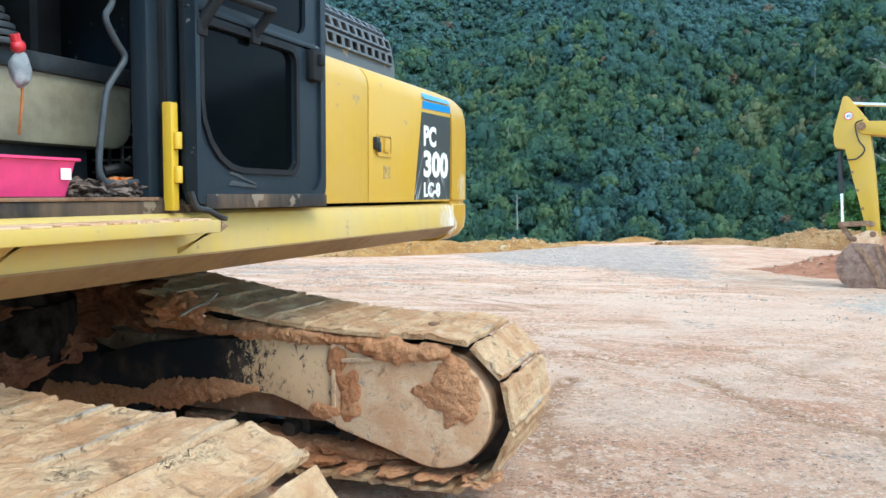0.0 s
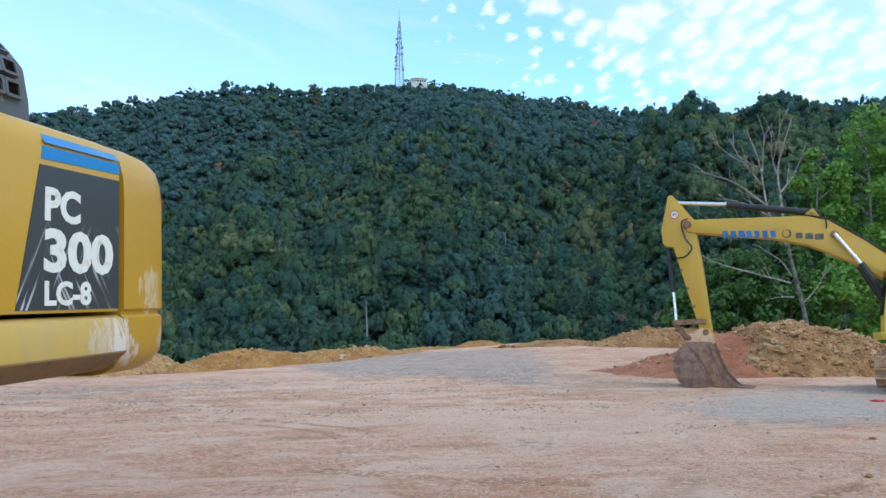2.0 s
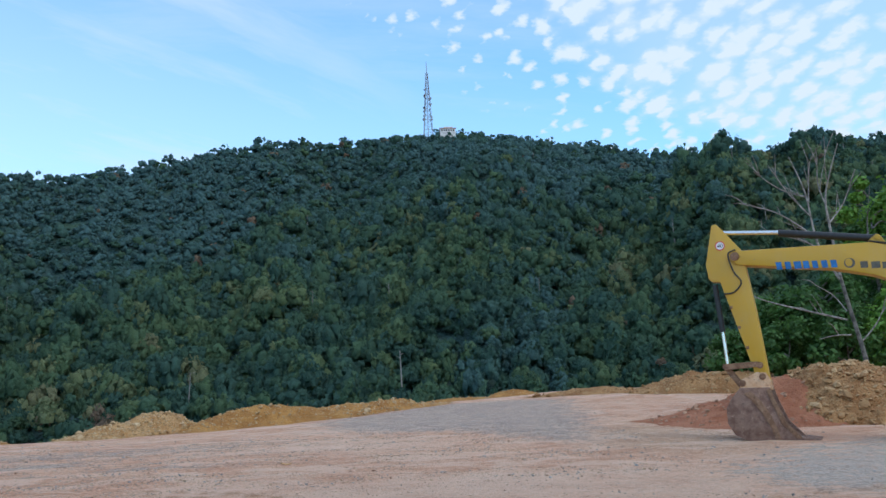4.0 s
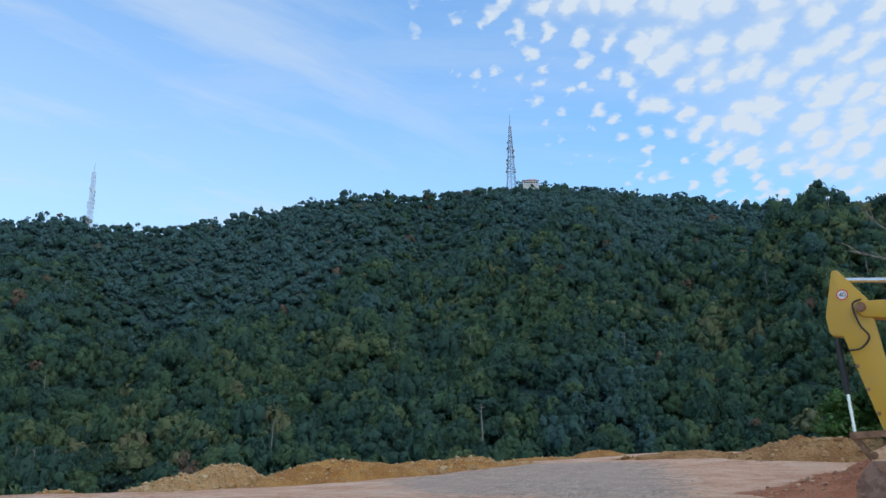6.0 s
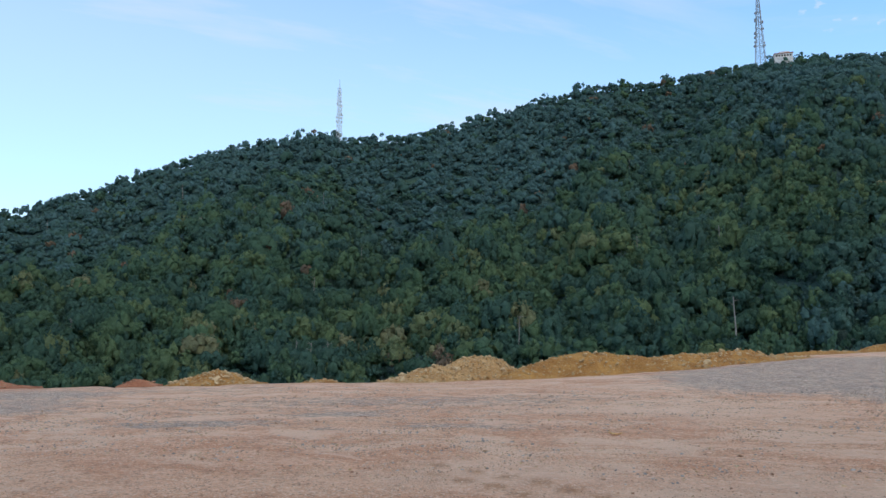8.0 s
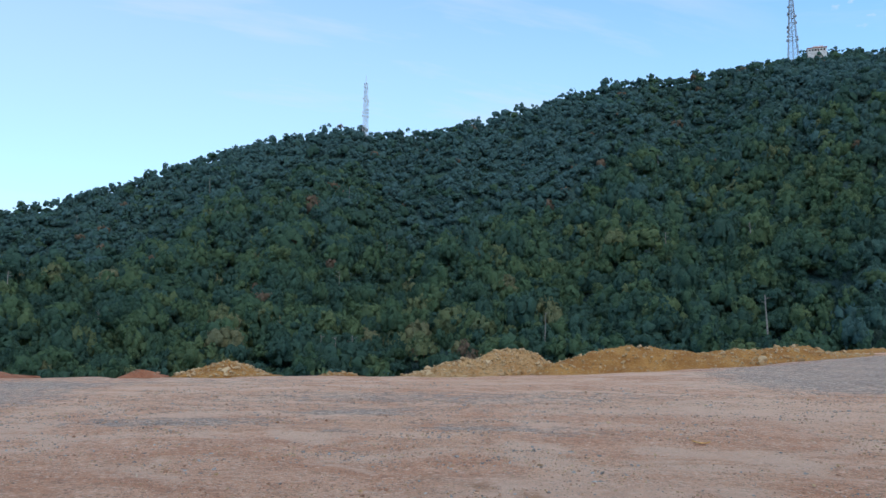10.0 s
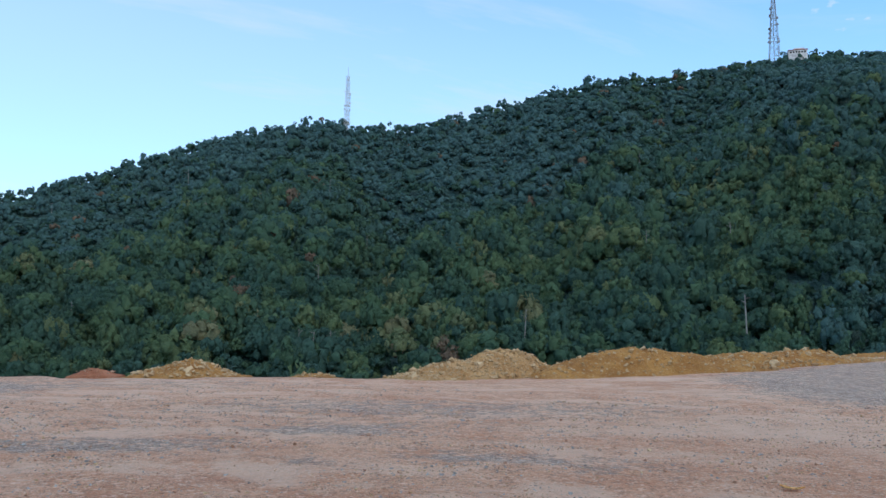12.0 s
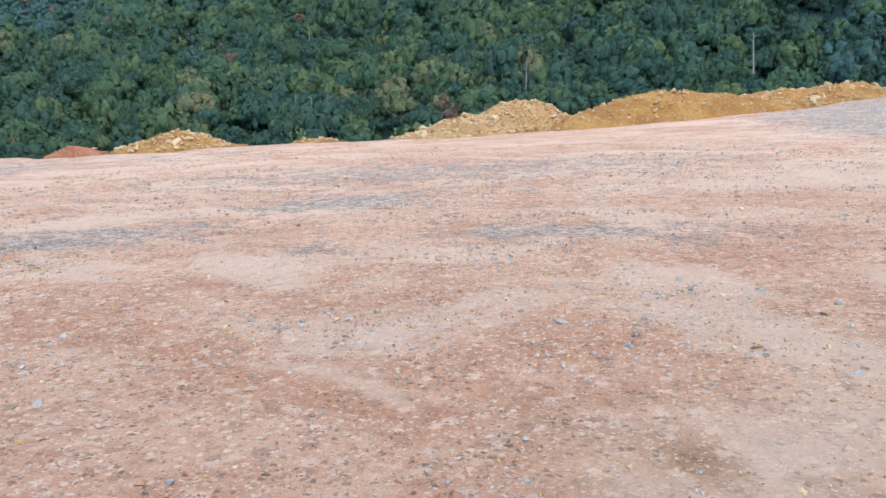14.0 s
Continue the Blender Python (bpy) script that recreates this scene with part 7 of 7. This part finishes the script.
for k, (x, y, h, r, m) in enumerate(((25.6, 47.5, 5.0, 2.2, DARKLEAVES), (27.8, 46.5, 6.2, 2.3, DARKLEAVES), (31.0, 46.2, 12.0, 1.7, LEAVES), (33.6, 45.6, 14.0, 2.9, LEAVES), (36.8, 44.5, 13.0, 3.2, LEAVES), (40.0, 43.0, 12.2, 3.2, LEAVES), (33.2, 50.0, 10.0, 2.8, DARKLEAVES), (28.6, 50.5, 5.6, 2.8, DARKLEAVES), (36.0, 49.0, 12.0, 3.2, DARKLEAVES), (43.5, 41.5, 11.5, 3.2, LEAVES))):
    leafy_tree("tree", x, y, h, r, 50 + k, m, label="bright green leafy tree behind the heaps" if m is LEAVES else "dark green leafy tree behind the heaps")
for k, (x, y, h, r, m) in enumerate(((24.6, 45.0, 3.6, 1.8, DARKLEAVES), (27.0, 43.6, 4.2, 2.0, DARKLEAVES), (29.6, 42.8, 4.6, 2.2, LEAVES), (32.4, 42.0, 5.2, 2.3, LEAVES), (35.4, 41.0, 5.0, 2.3, LEAVES), (23.0, 47.5, 3.2, 1.8, DARKLEAVES), (38.6, 39.5, 5.0, 2.4, LEAVES), (41.5, 38.0, 4.6, 2.4, LEAVES))):
    leafy_tree("shrub", x, y, h, r, 80 + k, m, 0.05, 3600, 0.15, "dense green shrub below the trees")


def snag():
    """Dead tree, bleached, forked low into two stems with long bare branches."""
    rnd = random.Random(4)
    root = new("dead_tree")
    root.matrix_world = Matrix.Translation((24.95, 39.0, 0.9)) @ Matrix.Rotation(radians(-33.7), 4, "Z")
    tagged(root, "bleached dead tree with bare forked branches", "dead tree")
    def stem(name, pts, r0, r1):
        line = curved(pts, 4)
        # The trunk's shade is put into its darker bark; branches stay bleached.
        return part(name, tube(line, r0, 7, [r0 + (r1 - r0) * k / (len(line) - 1) for k in range(len(line))]), SHADEBARK if name == "trunk" else DEADWOOD, root)
    stem("trunk", [(0, 0, -0.2), (-0.2, 0, 1.6), (-0.62, 0, 4.0), (-0.82, 0, 5.3)], 0.12, 0.075)
    stem("stem", [(-0.80, 0, 5.1), (-1.0, 0, 7.6), (-1.05, 0.1, 9.0), (-0.75, 0.1, 10.2), (-0.25, 0, 11.6)], 0.075, 0.018)
    stem("stem", [(-0.84, 0, 5.1), (-1.6, 0, 6.9), (-1.9, -0.1, 9.4), (-2.45, 0, 11.3)], 0.07, 0.018)
    def branch(pts, r, twigs):
        pts = [Vector((a, rnd.uniform(-0.5, 0.5) * (k > 0), b)) for k, (a, b) in enumerate(pts)]
        stem("branch", pts, r, 0.016)
        for k in range(twigs):
            n = rnd.randrange(len(pts) - 1)
            base = pts[n].lerp(pts[n + 1], rnd.uniform(0.2, 0.95))
            way = (pts[n + 1] - pts[n]).normalized() + Vector((rnd.uniform(-0.6, 0.6), rnd.uniform(-0.5, 0.5), rnd.uniform(-0.2, 0.9)))
            reach = way.normalized() * rnd.uniform(0.5, 1.4)
            stem("twig", [base, base + reach * 0.5 + Vector((0, 0, rnd.uniform(0, 0.15))), base + reach], 0.022, 0.009)
    branch([(-1.65, 7.2), (-3.2, 8.5), (-4.9, 9.25)], 0.05, 6)
    branch([(-1.9, 9.2), (-3.0, 9.8), (-4.1, 10.7)], 0.045, 6)
    branch([(-1.5, 6.6), (-2.8, 7.4), (-4.2, 7.8)], 0.045, 4)
    branch([(-1.75, 8.2), (-2.6, 9.4), (-3.4, 10.9)], 0.04, 5)
    branch([(-1.8, 8.9), (-1.7, 10.0), (-1.6, 11.0)], 0.035, 4)
    branch([(-1.05, 8.6), (-1.3, 9.8), (-1.2, 11.0)], 0.035, 4)
    branch([(-1.0, 7.8), (-0.3, 8.8), (0.35, 10.2)], 0.04, 4)
    branch([(-0.9, 9.9), (-0.9, 10.6), (-0.8, 11.3)], 0.025, 2)
    branch([(-0.72, 3.2), (-3.1, 3.95), (-4.3, 4.4), (-5.2, 5.0)], 0.05, 3)
    branch([(-0.65, 2.5), (-1.3, 2.5), (-2.0, 2.4)], 0.04, 1)
    branch([(-0.7, 3.6), (-1.2, 4.4), (-1.9, 4.9)], 0.035, 1)
    branch([(-0.3, 2.1), (0.4, 2.9), (0.85, 3.7)], 0.04, 2)


snag()


# ---------------------------------------------------------------- loose things on the yard
def on_ground(name, x, y, bm, mat, label, category, turn=0.0):
    ob = part(name, bm, mat, None)
    ob.matrix_world = Matrix.Translation((x, y, ground_z(x, y))) @ Matrix.Rotation(turn, 4, "Z")
    return tagged(ob, label, category)


def dry_leaf():
    bm = bmesh.new()
    n = 10
    rows = []
    for k in range(n + 1):
        t = k / n
        w = 0.045 * math.sin(math.pi * min(t * 1.05, 1)) ** 0.7 + 0.003
        zz = 0.012 + 0.03 * (2 * t - 1) ** 2
        rows.append([bm.verts.new((0.24 * (t - 0.5), -w, zz + 0.012)), bm.verts.new((0.24 * (t - 0.5), 0, zz)), bm.verts.new((0.24 * (t - 0.5), w, zz + 0.016))])
    for a, b in zip(rows, rows[1:]):
        for k in range(2):
            bm.faces.new((a[k], b[k], b[k + 1], a[k + 1]))
    bmesh.ops.solidify(bm, geom=bm.faces[:], thickness=0.003)
    return bm


DRYLEAF = mat_plain("dry_yellow_leaf", (0.72, 0.44, 0.15), 0.7, vary=0.3, scale=20)
on_ground("dry_leaf", 0.0, 23.5, dry_leaf(), DRYLEAF, "curled dry yellow leaf lying on the clay", "leaf", -0.15)
on_ground("plastic_scrap", 13.08, 18.9, lump((0, 0, 0.02), (0.15, 0.09, 0.03), 51, 0.5, 3), REDKNOB, "crumpled red plastic scrap on the gravel", "litter")
on_ground("plastic_scrap", 14.05, 19.55, lump((0, 0, 0.03), (0.15, 0.09, 0.05), 52, 0.4, 3), WHITE, "crumpled white plastic scrap on the gravel", "litter")
for k, (x, y, r) in enumerate(((12.05, 15.2, 0.13), (12.3, 15.05, 0.08), (8.6, 13.15, 0.045), (8.9, 13.2, 0.03), (6.46, 10.4, 0.04), (6.7, 10.35, 0.03))):
    on_ground("soil_clod", x, y, lump((0, 0, r * 0.35), (r, r * 0.8, r * 0.55), 60 + k, 0.6, 3, 1.4), WETMUD, "dark crumbling clod of clay on the ground", "clod", k)


def scattered_stones():
    rng = np.random.default_rng(12)
    for name, n, box, size, mat, label in (("gravel", 4500, (-10, 7, 14.5, 31), 0.007, STONE_GREY, "loose grey stone chips on the clay"), ("pebbles", 1500, (-10, 7, 14.5, 31), 0.0055, STONE_PALE, "pale pebbles scattered over the clay"), ("crumbs", 15000, (-10, 7, 14.5, 31), 0.010, STONE_RED, "reddish clay crumbs over the yard"), ("crumbs", 11000, (-7, 4, 18, 25.5), 0.0085, STONE_RED, "reddish clay crumbs over the yard"), ("pebbles", 5000, (-7, 4, 18, 25.5), 0.0075, STONE_PALE, "pale pebbles scattered over the clay"), ("gravel", 5000, (-12, -2, 20, 28), 0.010, STONE_GREY, "loose grey stone chips on the clay"), ("pebbles", 4000, (0.5, 9, 3, 14), 0.0075, STONE_PALE, "pale pebbles scattered over the clay"), ("crumbs", 9000, (-1, 9, 1, 14), 0.008, STONE_RED, "reddish clay crumbs over the yard"), ("pebbles", 1400, (-1, 9, 1, 14), 0.0055, STONE_PALE, "pale pebbles scattered over the clay"), ("gravel", 15000, (-14, 10, 19, 36), 0.016, STONE_GREY, "loose grey stone chips on the clay"), ("pebbles", 8000, (-14, 8, 19, 34), 0.014, STONE_PALE, "pale pebbles scattered over the clay"), ("crumbs", 7000, (-14, 8, 19, 34), 0.016, STONE_RED, "reddish clay crumbs over the yard"), ("gravel", 2200, (4, 19, 14, 58), 0.024, STONE_GREY, "coarse grey crushed stone in patches")):
        x, y = rng.uniform(box[0], box[1], n), rng.uniform(box[2], box[3], n)
        keep = (fbm(x * 0.9, y * 0.9, 40) + 0.25 * (fbm(x * 4, y * 4, 44) - 0.5) > rng.uniform(0.30, 0.62, n))
        x, y = x[keep], y[keep]
        z = land(x, y)[0]
        sizes = np.clip(rng.lognormal(math.log(size), 0.42, len(x)), 0.004, 0.045)
        stone_stuff(name, rng, np.stack([x, y, z + sizes * 0.1], -1), sizes, mat, None, label)


scattered_stones()
